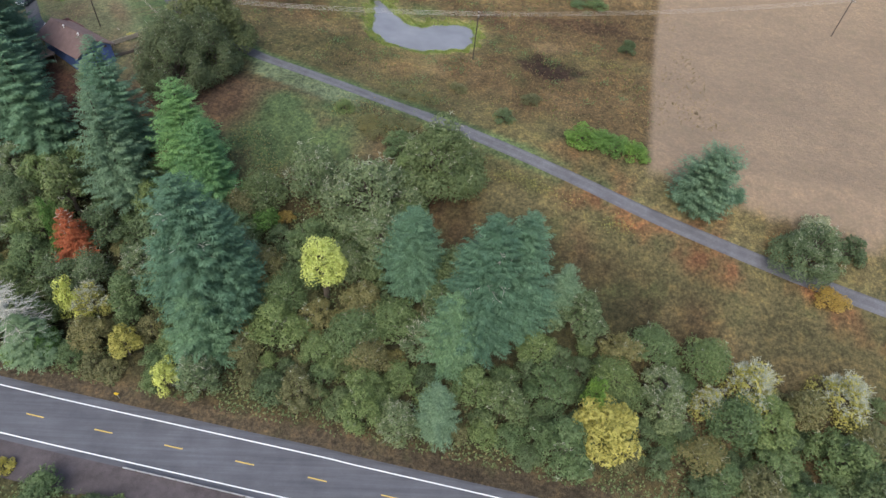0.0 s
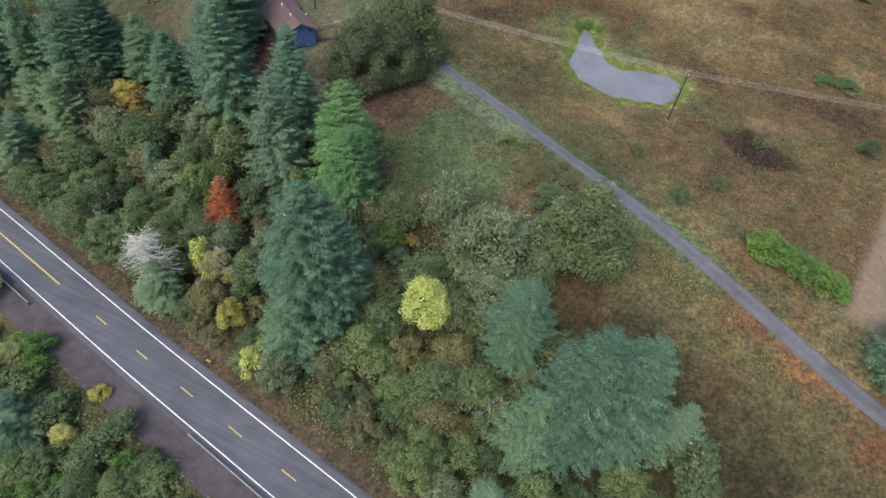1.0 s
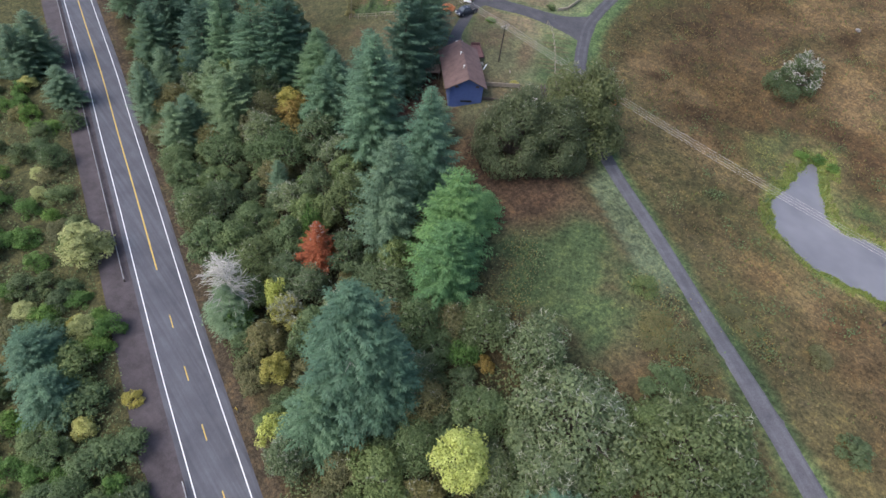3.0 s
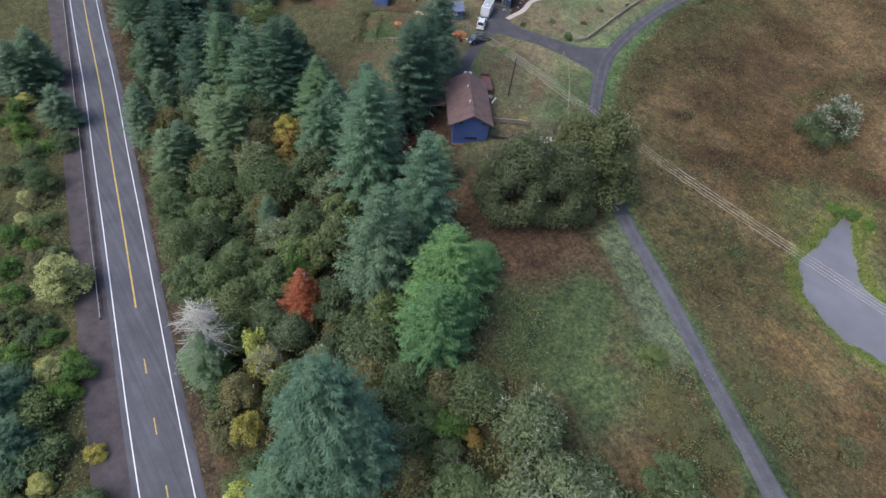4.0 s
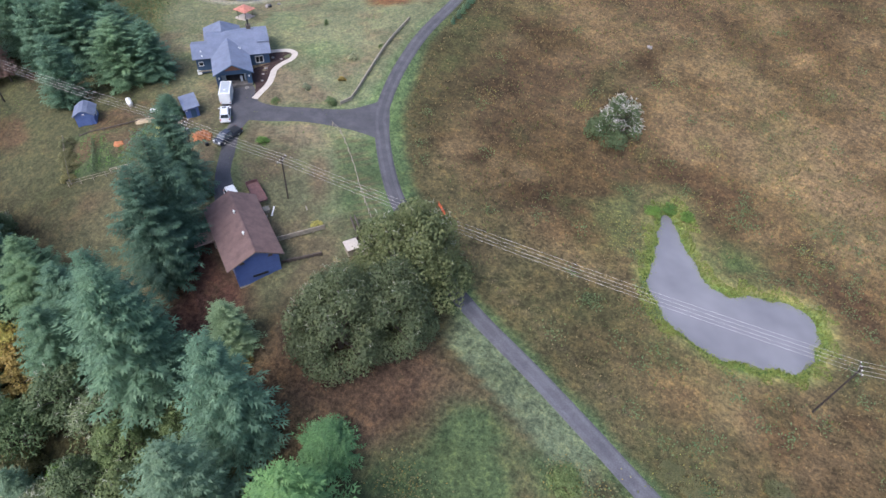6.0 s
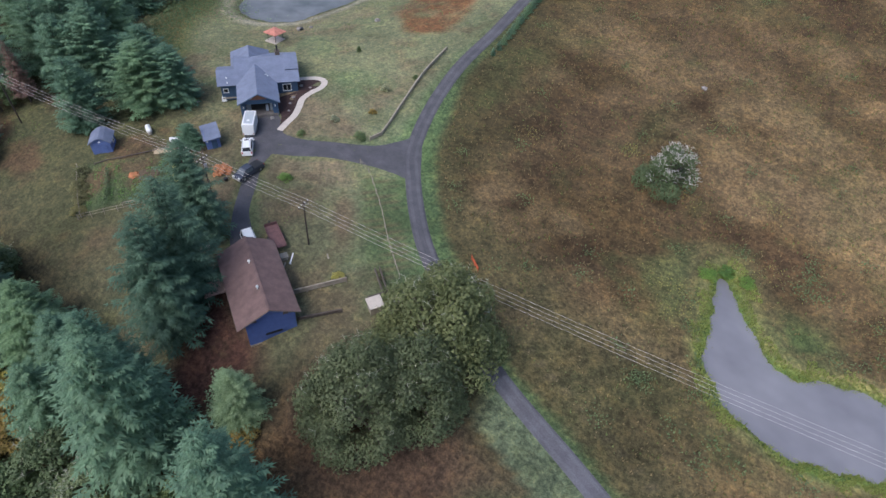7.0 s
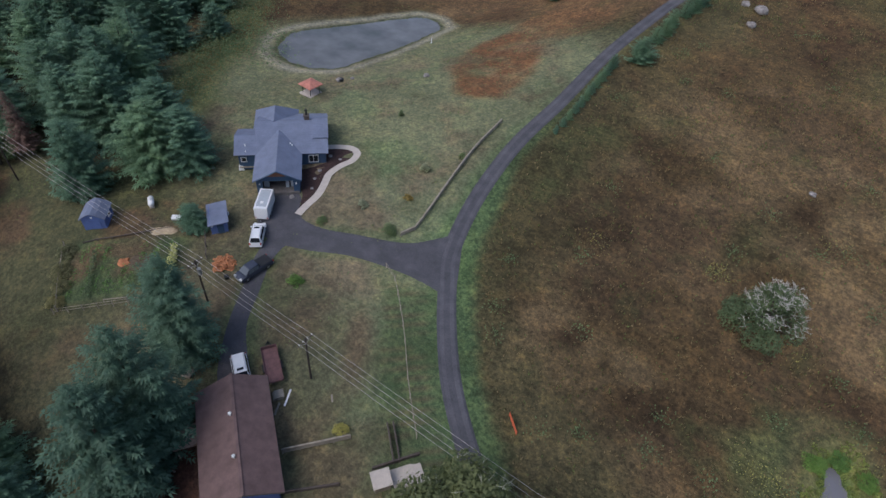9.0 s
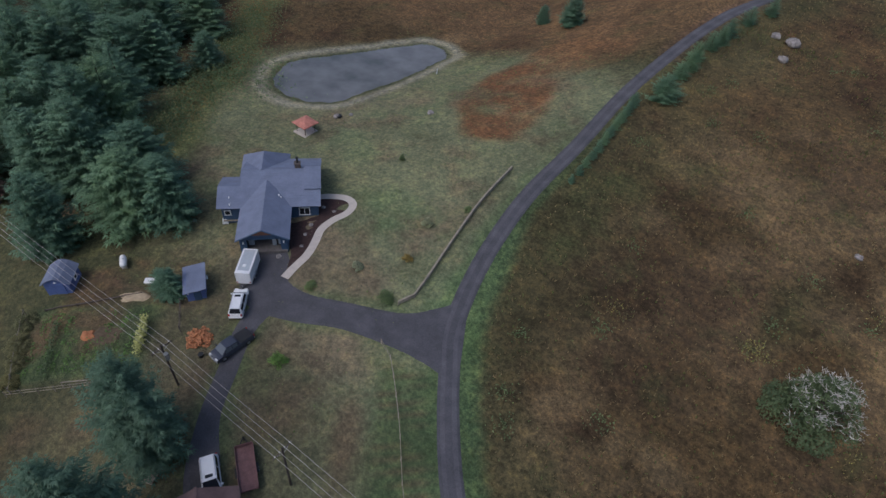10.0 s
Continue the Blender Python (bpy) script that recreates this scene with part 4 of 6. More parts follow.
plant("orange", [(-92, 78, 4.2, 3.8), (-88, 75, 3.2, 3), (-60, 88, 2.4, 2), (-24, 69, 3.2, 1.6), (66, 58, 2, 3), (-81.9, 145.5, 1.1, 0.9)])
plant("bright", [(-58.4, 62.4, 14.2, 2.0), (-15.7, 147, 1.2, 1.5), (-18.3, 143.8, 1.0, 1.6), (-12.7, 145.5, 1.1, 1.4), (-27.2, 67.7, 5, 2.8), (25.5, 40.5, 10.5, 2.0), (-67.6, 30.4, 4, 2.6), (28.3, 87.7, 3.8, 3.3), (31.2, 87.0, 3.4, 2.8), (34, 85.8, 3.4, 3.0), (37.6, 84.5, 3.2, 3.0), (-60.5, 45.5, 4.5, 2), (-72, 69, 4.5, 2.4), (-57, 46.5, 7, 2.6), (-83.5, 123.1, 1.3, 1.2)])
plant("silver_big", [(-30.0, 157.4, 9.8, 5.2)])
plant("silver", [(-84, 152.4, 1.4, 0.9), (-86.6, 140, 1.3, 1.0), (66.5, 69, 5, 2.6)])
plant("green_low", [(13.8, 93.4, 2.6, 2.4), (45.5, 126.3, 4, 2.2), (71.2, 64.9, 5, 3), (-22, 42, 4.5, 3), (-11, 40, 4.2, 3)])
plant("hedge_fir", [(-71.4, 173.4, 1.8, 0.50), (-71.3, 175.8, 2.1, 0.55), (-71.4, 178.2, 2.2, 0.61), (-71.4, 180.6, 2.4, 0.61), (-71.6, 182.9, 2.4, 0.66), (-71.8, 185.3, 2.5, 0.66), (-71.9, 187.5, 2.5, 0.72), (-72, 189.9, 2.7, 0.72), (-72.1, 192.4, 2.7, 0.77), (-72.3, 195, 2.8, 0.83), (-72.4, 197.8, 3.0, 0.88), (-68.9, 202.9, 5.2, 2.23), (-69.2, 218.7, 3.8, 1.43), (-68.3, 223.7, 3.8, 1.32), (-66.9, 230.2, 3.8, 1.32), (-65.3, 236.7, 3.8, 1.32), (-62.6, 242.6, 3.8, 1.32), (-69.4, 211.1, 3.4, 1.32), (-70, 205.2, 3.0, 1.21), (-68.9, 214.9, 3.4, 1.32), (-67.3, 226.9, 3.6, 1.32)], "hedge along the drive")
plant("olive_low", [(-17.2, 93.1, 2.2, 2.2), (43.8, 186, 2, 3), (42.1, 149.5, 2.2, 3.4), (37.4, 149.2, 1.6, 2.6), (50, 195.5, 2, 3), (-79.8, 138.3, 1.5, 1.3), (-80.7, 158.4, 1, 0.8), (-88.9, 133.7, 1, 1), (-97.4, 162.4, 1.4, 0.6), (-64, 24.7, 6, 4), (-72, 22, 5, 4), (-57, 24, 5, 3.4), (-123, 42, 4, 2.8), (-102, 33.5, 3.4, 2.8), (-119, 34.3, 3.6, 3), (-48, 22, 5, 3.6), (-38, 23, 3.6, 3), (-4.7, 39.3, 4.4, 2.6), (14, 36, 3.6, 2.8)])
plant("brown_low", [(-12.3, 89.6, 1.5, 2.6), (-8.4, 90.2, 1.4, 2.4), (-4.2, 89.6, 1.3, 2.2), (-10.6, 87.2, 1.2, 2.2), (-6.6, 99.9, 1.0, 1.8), (-3.7, 98.9, 0.9, 1.8), (-111, 105, 1.6, 1.8), (-113.6, 107.4, 1.4, 1.6), (-109, 103.6, 1.3, 1.4), (-107.2, 101.8, 1.4, 1.4), (5, 103, 1.6, 2), (-110, 34, 2.6, 3), (-94, 31, 2.6, 3), (-24.9, 43.8, 3.4, 2.6), (-48.5, 44.3, 3.6, 2.4), (-41.6, 50, 4.6, 2.6), (30, 34, 3.4, 2.6), (20, 101, 1.6, 2.4)])

dead = thing("dead_tree", -59.4, 47.4, 0, "bleached dead fir with bare grey limbs", "tree")
part("dead_wood", snag(9, 14.0, 6.6, 120, 0.97, 0.4), GREYWOOD, dead)
for x, y, h, r in ((-56.2, 61.9, 11.8, 2.4), (-33.3, 52.7, 25.5, 6.4), (8.9, 49.7, 24.5, 6.0)):
    dead = thing("dead_limbs", x, y, 0, "bare grey inner limbs of a fir", "branches")
    part("dead_wood", snag(int(h * 7), h, r, 26, 0.95, 0.6), GREYWOOD, dead)


def infill(areas, kinds, gap, tries, seed):
    """Fills woodland between the larger trees. areas: x from, x to, metres north of the highway from, to."""
    rng = random.Random(seed)
    for x0, x1, s0, s1 in areas:
        for _ in range(tries):
            x, s = rng.uniform(x0, x1), rng.uniform(s0, s1)
            y = s / 0.985 + 38.9 - 0.178 * (x + 65) + 0.00008 * (x + 65) ** 2
            key, h0, h1, r0, r1 = rng.choice(kinds)
            h, r = rng.uniform(h0, h1), rng.uniform(r0, r1)
            if all(math.hypot(x - a, y - b) > gap * (r + c) for a, b, c in TREES):
                plant(key, [(x, y, h, r)])


LEAFY = [("olive", 7, 10.5, 3.4, 4.6), ("olive", 5.5, 8.5, 3, 4.2), ("oak", 7, 11, 3.4, 4.8), ("brown", 5.5, 8, 3, 4), ("sage", 6, 9, 3, 4), ("olive_low", 3, 5, 2.2, 3), ("green_low", 3, 5, 2.2, 3)]
infill([(-132, -62, 8.6, 42), (-62, -24, 8.4, 40), (-24, 14, 8.2, 34), (14, 45, 8.4, 27), (45, 90, 8.4, 22)], LEAFY, 0.55, 420, 3)
infill([(-132, -62, 8, 43), (-62, -24, 8, 42), (-24, 14, 8, 36), (14, 90, 8, 26)], [("olive_low", 2, 4, 1.6, 2.4), ("green_low", 2, 4, 1.6, 2.4), ("brown_low", 1.6, 3.4, 1.6, 2.4)], 0.5, 90, 4)
SHRUBS = [("olive_low", 2.5, 4.5, 2, 3.2), ("green_low", 2.5, 5, 2, 3.2), ("brown_low", 2, 3.4, 2, 2.8), ("bright", 2.4, 4, 1.8, 2.4), ("bright", 2.4, 4, 1.8, 2.6), ("pale_maple", 2, 3.5, 1.6, 2.4), ("olive", 4, 6, 2.4, 3.2)]
infill([(-165, -80, -34, -9.5), (-80, -20, -30, -9.5), (-20, 30, -26, -9.5)], SHRUBS, 0.5, 150, 6)
infill([(-205, -132, 9, 62)], [("fir_far", 13, 18, 3.2, 4.2), ("fir_far", 13, 18, 3.2, 4.2), ("olive", 6, 9, 3, 3.8)], 0.7, 110, 8)
wood_rng = random.Random(15)
for _ in range(420):
    x, y = wood_rng.uniform(-205, -146), wood_rng.uniform(104, 190)
    if x < -146 - max(0, y - 140) * 0.75 and not 105 < y + 0.05 * (x + 135) < 117 and all(math.hypot(x - a, y - b) > 0.85 * (3.8 + c) for a, b, c in TREES):
        plant("fir_far", [(x, y, wood_rng.uniform(12, 17), wood_rng.uniform(3.2, 4.2))])


def scatter(name, mat, spots, leaf, rise, label, category, seed, blade=False):
    """Countless small leaves or blades as one mesh."""
    rng = random.Random(seed)
    sh = Shape()
    for x, y, h in spots:
        z = height(x, y)
        if blade:
            for _ in range(3):
                a, w, t = rng.random() * TAU, leaf * rng.uniform(0.5, 1.1), h * rng.uniform(0.6, 1.2)
                dx, dy = math.cos(a) * w, math.sin(a) * w
                lx, ly = rng.gauss(0, 0.35) * t, rng.gauss(0, 0.35) * t
                sh.add([(x - dx, y - dy, z - 0.05), (x + dx, y + dy, z - 0.05), (x + lx + dx * 0.3, y + ly + dy * 0.3, z + t)], [(0, 1, 2)])
        else:
            p = Vector((x, y, z + h * rng.random()))
            n = Vector((rng.gauss(0, 0.6), rng.gauss(0, 0.6), 1)).normalized()
            s = n.cross((rng.random() - 0.5, rng.random() - 0.5, 0.1)).normalized()
            u = n.cross(s)
            a, b = leaf * rng.uniform(0.6, 1.3), leaf * rng.uniform(0.4, 0.8)
            sh.add([p - s * a, p + u * b, p + s * a, p - u * b], [(0, 1, 2), (0, 2, 3)])
    ob = part(name, quick(sh, name), mat)
    tagged(ob, label, category, kind="stuff")


rng_s = random.Random(31)


def slope_spots(n, x0, x1, s0, s1, h):
    out = []
    while len(out) < n:
        x, s = rng_s.uniform(x0, x1), rng_s.uniform(s0, s1)
        y = s / 0.985 + 38.9 - 0.178 * (x + 65) + 0.00008 * (x + 65) ** 2
        lump = noise.noise(Vector((x * 0.22, y * 0.22, 0)))
        if lump > -0.15:
            out.append((x, y, h * (0.5 + lump)))
    return out


scatter("undergrowth", BROWN, slope_spots(9000, -130, -10, 6.5, 44, 1.6) + slope_spots(1200, -10, 14, 6.5, 28, 1.4), 0.24, 1, "brown bracken and brambles under the trees", "undergrowth", 1)
scatter("undergrowth", OAK, slope_spots(19000, -132, -10, 6.0, 42, 2.0) + slope_spots(2500, -10, 14, 6.0, 28, 1.8) + slope_spots(4200, 14, 70, 6.0, 20, 1.8) + slope_spots(13000, -165, 20, -36, -8.5, 1.8), 0.22, 1, "dark green brambles under the trees", "undergrowth", 2)
spots = [(p[0] + rng_s.gauss(0, 3.2), p[1] + rng_s.gauss(0, 3.4), 2.1) for p in EDGE for _ in range(150)]
scatter("bramble_thicket", OLIVE, spots[::3] + spots[1::3], 0.22, 1, "green and yellow bramble thicket at the wood's edge", "brambles", 3)


scatter("bramble_thicket", BROWN, spots[2::3], 0.2, 1, "yellow and rusty bramble leaves at the wood's edge", "brambles", 12)
brown_thicket = [(-150 + rng_s.gauss(0, 7), 166 + rng_s.gauss(0, 6), 1.3) for _ in range(2600)]
scatter("bramble_thicket", OLIVE, brown_thicket, 0.26, 1, "green bramble thicket behind the firs", "brambles", 13)


def field_spots(n, x0, x1, y0, y1, side, h):
    x, y = np.random.RandomState(n).uniform((x0, y0), (x1, y1), (n, 2)).T
    keep = (np.sign(side_of_drive(x, y)) == side) & (near(x, y, DRIVE) > 4.5) & (pond_d(x, y, POND_A) > 3) & (pond_d(x, y, POND_B) > 4) & (uphill(x, y) > 50)
    lump = smooth_noise(x, y, 11, 21)
    keep &= lump > np.random.RandomState(n + 1).uniform(-1.2, 0.9, n)
    return [(float(a), float(b), h) for a, b in zip(x[keep], y[keep])]


BRAMBLE_SPOTS = [(-13.2, 92.4, 1.5, 1.0), (-10.7, 90.0, 1.8, 1.2), (-7.6, 88.4, 1.7, 1.1), (-4.8, 87.6, 1.4, 0.9), (-17.4, 93.6, 1.3, 1.1), (-2.6, 99.6, 1.0, 0.6), (-0.4, 97.8, 1.2, 0.6), (-30.9, 81.3, 2.2, 0.7), (-33.5, 85.2, 1.8, 0.6), (-28.5, 77.5, 2.0, 0.7)]
brambles = [(x + rng_s.gauss(0, spread), y + rng_s.gauss(0, spread * 0.8), high) for x, y, spread, high in BRAMBLE_SPOTS for _ in range(420)]
scatter("brambles", OLIVE, brambles[::3], 0.17, 1, "green and brown brambles beside the drive", "brambles", 24)
scatter("brambles", BROWN, brambles[1::3], 0.17, 1, "brown withered brambles beside the drive", "brambles", 25)
scatter("brambles", ORANGE, brambles[2::6], 0.13, 1, "rusty bramble leaves beside the drive", "brambles", 26)
drive_weeds = []
for x, y, spread, n in ((-13, 162.3, 1.7, 420), (-37.5, 163, 1.3, 300), (0.5, 159.5, 2.2, 300), (-54, 157, 1.4, 140), (-25, 178, 1.6, 160), (13.3, 79.0, 1.0, 260), (15.5, 78.2, 1.1, 240), (18.4, 77.2, 1.2, 260), (20.8, 76.2, 1.0, 160), (31.2, 69.9, 1.2, 240), (33.7, 69.4, 1.1, 180), (39.8, 157.7, 2.2, 320), (24.8, 150.5, 2.0, 260), (40.5, 119.5, 2.0, 320), (24, 74, 1.6, 120), (-11, 89.5, 2.6, 320), (-5, 98.8, 2.2, 240), (-25.2, 158, 2.0, 160), (-22.5, 138.5, 2.2, 420), (-20.5, 134.5, 2.0, 300), (-10.7, 148.8, 2.2, 200), (7.3, 146.8, 2.4, 260)):
    drive_weeds += [(x + rng_s.gauss(0, spread), y + rng_s.gauss(0, spread * 0.7), rng_s.uniform(0.15, 0.7)) for _ in range(n)]
scatter("tall_weeds", MUSTARD, drive_weeds[::2], 0.1, 1, "yellowing weeds in the dry grass", "weeds", 21)
scatter("tall_weeds", BROWN, drive_weeds[1::2], 0.14, 1, "brown seeding weeds in the dry grass", "weeds", 22)
TUFT = foliage("dry_grass", (0.1, 0.075, 0.04), (0.22, 0.17, 0.095), (0.34, 0.28, 0.17))
GREEN_TUFT = foliage("green_grass", (0.07, 0.1, 0.035), (0.15, 0.19, 0.06), (0.26, 0.27, 0.11))
RUSH = foliage("pond_rushes", (0.2, 0.24, 0.07), (0.27, 0.31, 0.095), (0.42, 0.4, 0.16))
scatter("dry_grass_tufts", TUFT, field_spots(30000, -80, 62, 95, 300, -1, 0.4), 0.1, 1, "tufts of dry straw-coloured field grass", "grass", 4, True)
scatter("green_grass_tufts", GREEN_TUFT, field_spots(9000, -80, 45, 95, 240, -1, 0.35) + field_spots(5000, -140, -75, 105, 215, 1, 0.2), 0.1, 1, "low green weeds in the grass", "grass", 5, True)
weeds = []
for k in range(150):
    x, y = rng_s.uniform(-70, 45), rng_s.uniform(98, 240)
    if k % 3 == 0:
        x, y = rng_s.uniform(-24, 18), rng_s.uniform(110, 156)
    if near(np.array([x]), np.array([y]), DRIVE)[0] > 5 and side_of_drive(np.array([x]), np.array([y]))[0] < 0 and pond_d(x, y, POND_A) > 0.8:
        weeds += [(x + rng_s.gauss(0, 0.8), y + rng_s.gauss(0, 0.8), rng_s.uniform(0.3, 0.9)) for _ in range(60)]
scatter("weeds", OLIVE, weeds, 0.16, 1, "clumps of green weeds in the brown field", "weeds", 7)
crops = []
for k in range(8):
    for _ in range(170):
        u, v = -6.3 + k * 1.7 + rng_s.gauss(0, 0.34), rng_s.uniform(-4.6, 4.4)
        if (k not in (3, 4) or v < 0) and noise.noise(Vector((u * 0.6, v * 0.6, 3))) > -0.15:
            crops.append((-104.5 + 0.77 * u - 0.64 * v, 110.5 + 0.64 * u * 0 + 0.77 * v + 0.64 * u, 0.4))
vine = [(-103.8 - 5.8 * k / 400 + rng_s.gauss(0, 0.14), 104.5 + 5.1 * k / 400 + rng_s.gauss(0, 0.14), 1.3) for k in range(400)]
scatter("pea_trellis", OAK, vine, 0.13, 1, "dark green row of climbing peas in the garden", "vegetables", 14)
beans = [(-100.9 + 3.4 * k / 500 + rng_s.gauss(0, 0.22), 116.6 - 3.3 * k / 500 + rng_s.gauss(0, 0.22), 1.7) for k in range(500)]
scatter("bean_trellis", PALE_MAPLE, beans, 0.17, 1, "yellowing row of climbing beans in the garden", "vegetables", 15)
scatter("vegetable_rows", BRIGHT, crops, 0.14, 1, "rows of green vegetables in the garden", "vegetables", 8)
rushes = []
while len(rushes) < 3800:
    x, y = rng_s.uniform(-22, 14), rng_s.uniform(114, 150)
    d = float(pond_d(x, y, POND_A))
    if -0.9 + 0.6 * math.sin(0.9 * x - 0.7 * y) < d < 2.2 + 0.9 * math.sin(x + y):
        rushes.append((x, y, 0.34))
scatter("rushes", RUSH, rushes, 0.14, 1, "green and yellow rushes round the pond", "rushes", 6, True)

# ---- materials of buildings and things ----
BLUE_WALL = plain("blue_painted_siding", (0.085, 0.13, 0.33), 0.6, spread=0.12)
NAVY_WALL = plain("navy_painted_siding", (0.038, 0.075, 0.14), 0.6, spread=0.12)
SHED_BLUE = plain("grey_blue_siding", (0.1, 0.145, 0.34), 0.65, spread=0.15)
BROWN_ROOF = plain("brown_asphalt_shingles", (0.155, 0.1, 0.095), 0.9, spread=0.22, scale=0.8, grain=9)
SLATE_ROOF = plain("blue_grey_asphalt_shingles", (0.165, 0.19, 0.275), 0.8, spread=0.15, scale=0.6, grain=9)
RED_ROOF = plain("faded_red_canopy", (0.5, 0.2, 0.15), 0.8)
PINK_ROOF = plain("weathered_plywood_roof", (0.36, 0.25, 0.21), 0.85)
WHITE = plain("white_paint", (0.8, 0.8, 0.8), 0.45, spread=0.05, relief=0)
GLASS = plain("dark_window_glass", (0.02, 0.022, 0.027), 0.06, spread=0.05, relief=0)
# pickup glass: the reflected sky is put into a paler base colour
CAR_GLASS = plain("sky_toned_car_glass", (0.1, 0.115, 0.14), 0.08, spread=0.05, relief=0)
DARK = plain("dark_vent", (0.015, 0.015, 0.017), 0.6, relief=0)
CONCRETE = plain("pale_concrete", (0.52, 0.46, 0.41), 0.85, spread=0.1)
DARK_CONCRETE = plain("stained_concrete", (0.14, 0.125, 0.12), 0.85, spread=0.3)
MULCH = plain("dark_bark_mulch", (0.045, 0.024, 0.022), 0.98, spread=0.4, scale=2.5, grain=10, relief=0.06)
TIMBER = plain("weathered_timber", (0.3, 0.26, 0.21), 0.9)
TIMBER_DARK = plain("dark_old_timber", (0.1, 0.08, 0.07), 0.9)
CEDAR_WOOD = plain("red_brown_timber", (0.2, 0.09, 0.055), 0.8)
STEEL = plain("galvanised_steel", (0.42, 0.43, 0.45), 0.4, 0.8, relief=0)
ZINC = plain("weathered_zinc", (0.4, 0.4, 0.42), 0.55, 0.2, relief=0)
RUBBER = plain("black_rubber", (0.02, 0.02, 0.02), 0.8, relief=0)
CAR_WHITE = plain("white_car_paint", (0.78, 0.78, 0.8), 0.25, spread=0.03, relief=0)
CAR_BLACK = plain("black_car_paint", (0.05, 0.056, 0.08), 0.2, spread=0.08, relief=0)
RED_LAMP = plain("red_lamp_glass", (0.4, 0.02, 0.02), 0.2, relief=0)
CLEAR_LAMP = plain("clear_lamp_glass", (0.7, 0.7, 0.7), 0.15, relief=0)
LOG = plain("split_firewood", (0.36, 0.15, 0.065), 0.85, spread=0.6, scale=2.2)
STONE = plain("grey_boulder", (0.27, 0.245, 0.235), 0.9, spread=0.45, relief=0.08)
WIRE = plain("bare_aluminium_wire", (0.5, 0.46, 0.45), 0.5, 0.3, relief=0)
POLE = plain("tarred_pole", (0.05, 0.038, 0.034), 0.9)
TRAILER_RED = plain("rusty_red_deck", (0.16, 0.085, 0.085), 0.85)
SIGN_YELLOW = plain("yellow_sign_paint", (0.75, 0.52, 0.03), 0.5, spread=0.05, relief=0)
ORANGE_TARP = plain("orange_earth", (0.4, 0.16, 0.07), 0.9)
ORANGE_NET = plain("orange_barrier_net", (0.55, 0.12, 0.05), 0.8)
SOIL = plain("garden_soil", (0.11, 0.08, 0.05), 0.98, spread=0.3, relief=0.08)
STRAW = plain("pale_straw", (0.42, 0.33, 0.22), 0.95, spread=0.3)
GREY_PANEL = plain("grey_roof_panel", (0.4, 0.43, 0.47), 0.5, spread=0.08, relief=0)


# ---- houses ----
def slope(low_a, low_b, high_b, high_a, courses, thick=0.12):
    """A roof slope in overlapping shingle courses, each a little proud of the one above it."""
    la, lb, hb, ha = (Vector(p) for p in (low_a, low_b, high_b, high_a))
    nrm = (lb - la).cross(ha - la).normalized()
    if nrm.z < 0:
        nrm = -nrm
    sh = Shape()
    for k in range(courses):
        for u, lift in ((k / courses, 0.025), ((k + 1) / courses, 0.0)):
            for p, q in ((la, ha), (lb, hb)):
                sh.v.append(tuple(p.lerp(q, u) + nrm * lift))
    rows = 2 * courses
    for k in range(rows - 1):
        a = 2 * k
        sh.f.append((a, a + 1, a + 3, a + 2))
    top = len(sh.v)
    sh.v += [tuple(p - nrm * thick) for p in (la, lb, hb, ha)]
    sh.f += [(top + 3, top + 2, top + 1, top), (0, top, top + 1, 1), (top - 2, top - 1, top + 2, top + 3)]
    sh.f += [(0, *range(2, top, 2), top + 3, top)[::-1], (1, *range(3, top, 2), top + 2, top + 1)]
    return quick(sh, "roof_slope")


def siding(x0, x1, y, z0, z1, out, boards, along="x"):
    """A wall of overlapping boards. out: the sign of the outer side."""
    sh, prof = Shape(), []
    for k in range(boards):
        prof += [(0.06, z0 + (z1 - z0) * k / boards), (0.03, z0 + (z1 - z0) * (k + 1) / boards)]
    prof += [(-0.1, z1), (-0.1, z0)]
    n = len(prof)
    for x in (x0, x1):
        sh.v += [(x, y + out * d, z) if along == "x" else (y + out * d, x, z) for d, z in prof]
    sh.f += [(i, (i + 1) % n, n + (i + 1) % n, n + i) for i in range(n)] + [tuple(range(n))[::-1], tuple(range(n, 2 * n))]
    return sh


def window(parent, x, y, z, w, h, out, axis="x", panes=2):
    """A white framed window set on a wall; children: frame, panes."""
    def at(dx, dy, dz, sx, sy, sz):
        c, s = ((x + dx, y + dy * out, z + dz), (sx, sy, sz)) if axis == "x" else ((x + dy * out, y + dx, z + dz), (sy, sx, sz))
        return Shape().box(c, s)
    frame_sh = Shape()
    for dx, dz, sx, sz in ((0, h / 2, w + 0.16, 0.09), (0, -h / 2, w + 0.2, 0.1), (-w / 2, 0, 0.09, h), (w / 2, 0, 0.09, h)):
        s = at(dx, 0.1, dz, sx, 0.1, sz)
        frame_sh.add(s.v, s.f)
    for k in range(1, panes):
        s = at(-w / 2 + w * k / panes, 0.1, 0, 0.07, 0.08, h)
        frame_sh.add(s.v, s.f)
    win = part("window", frame_sh, WHITE, parent, "white-framed window")
    for k in range(panes):
        part("pane", at(-w / 2 + w * (k + 0.5) / panes, 0.075, 0, w / panes - 0.06, 0.02, h - 0.05), GLASS, win, "dark glass pane")


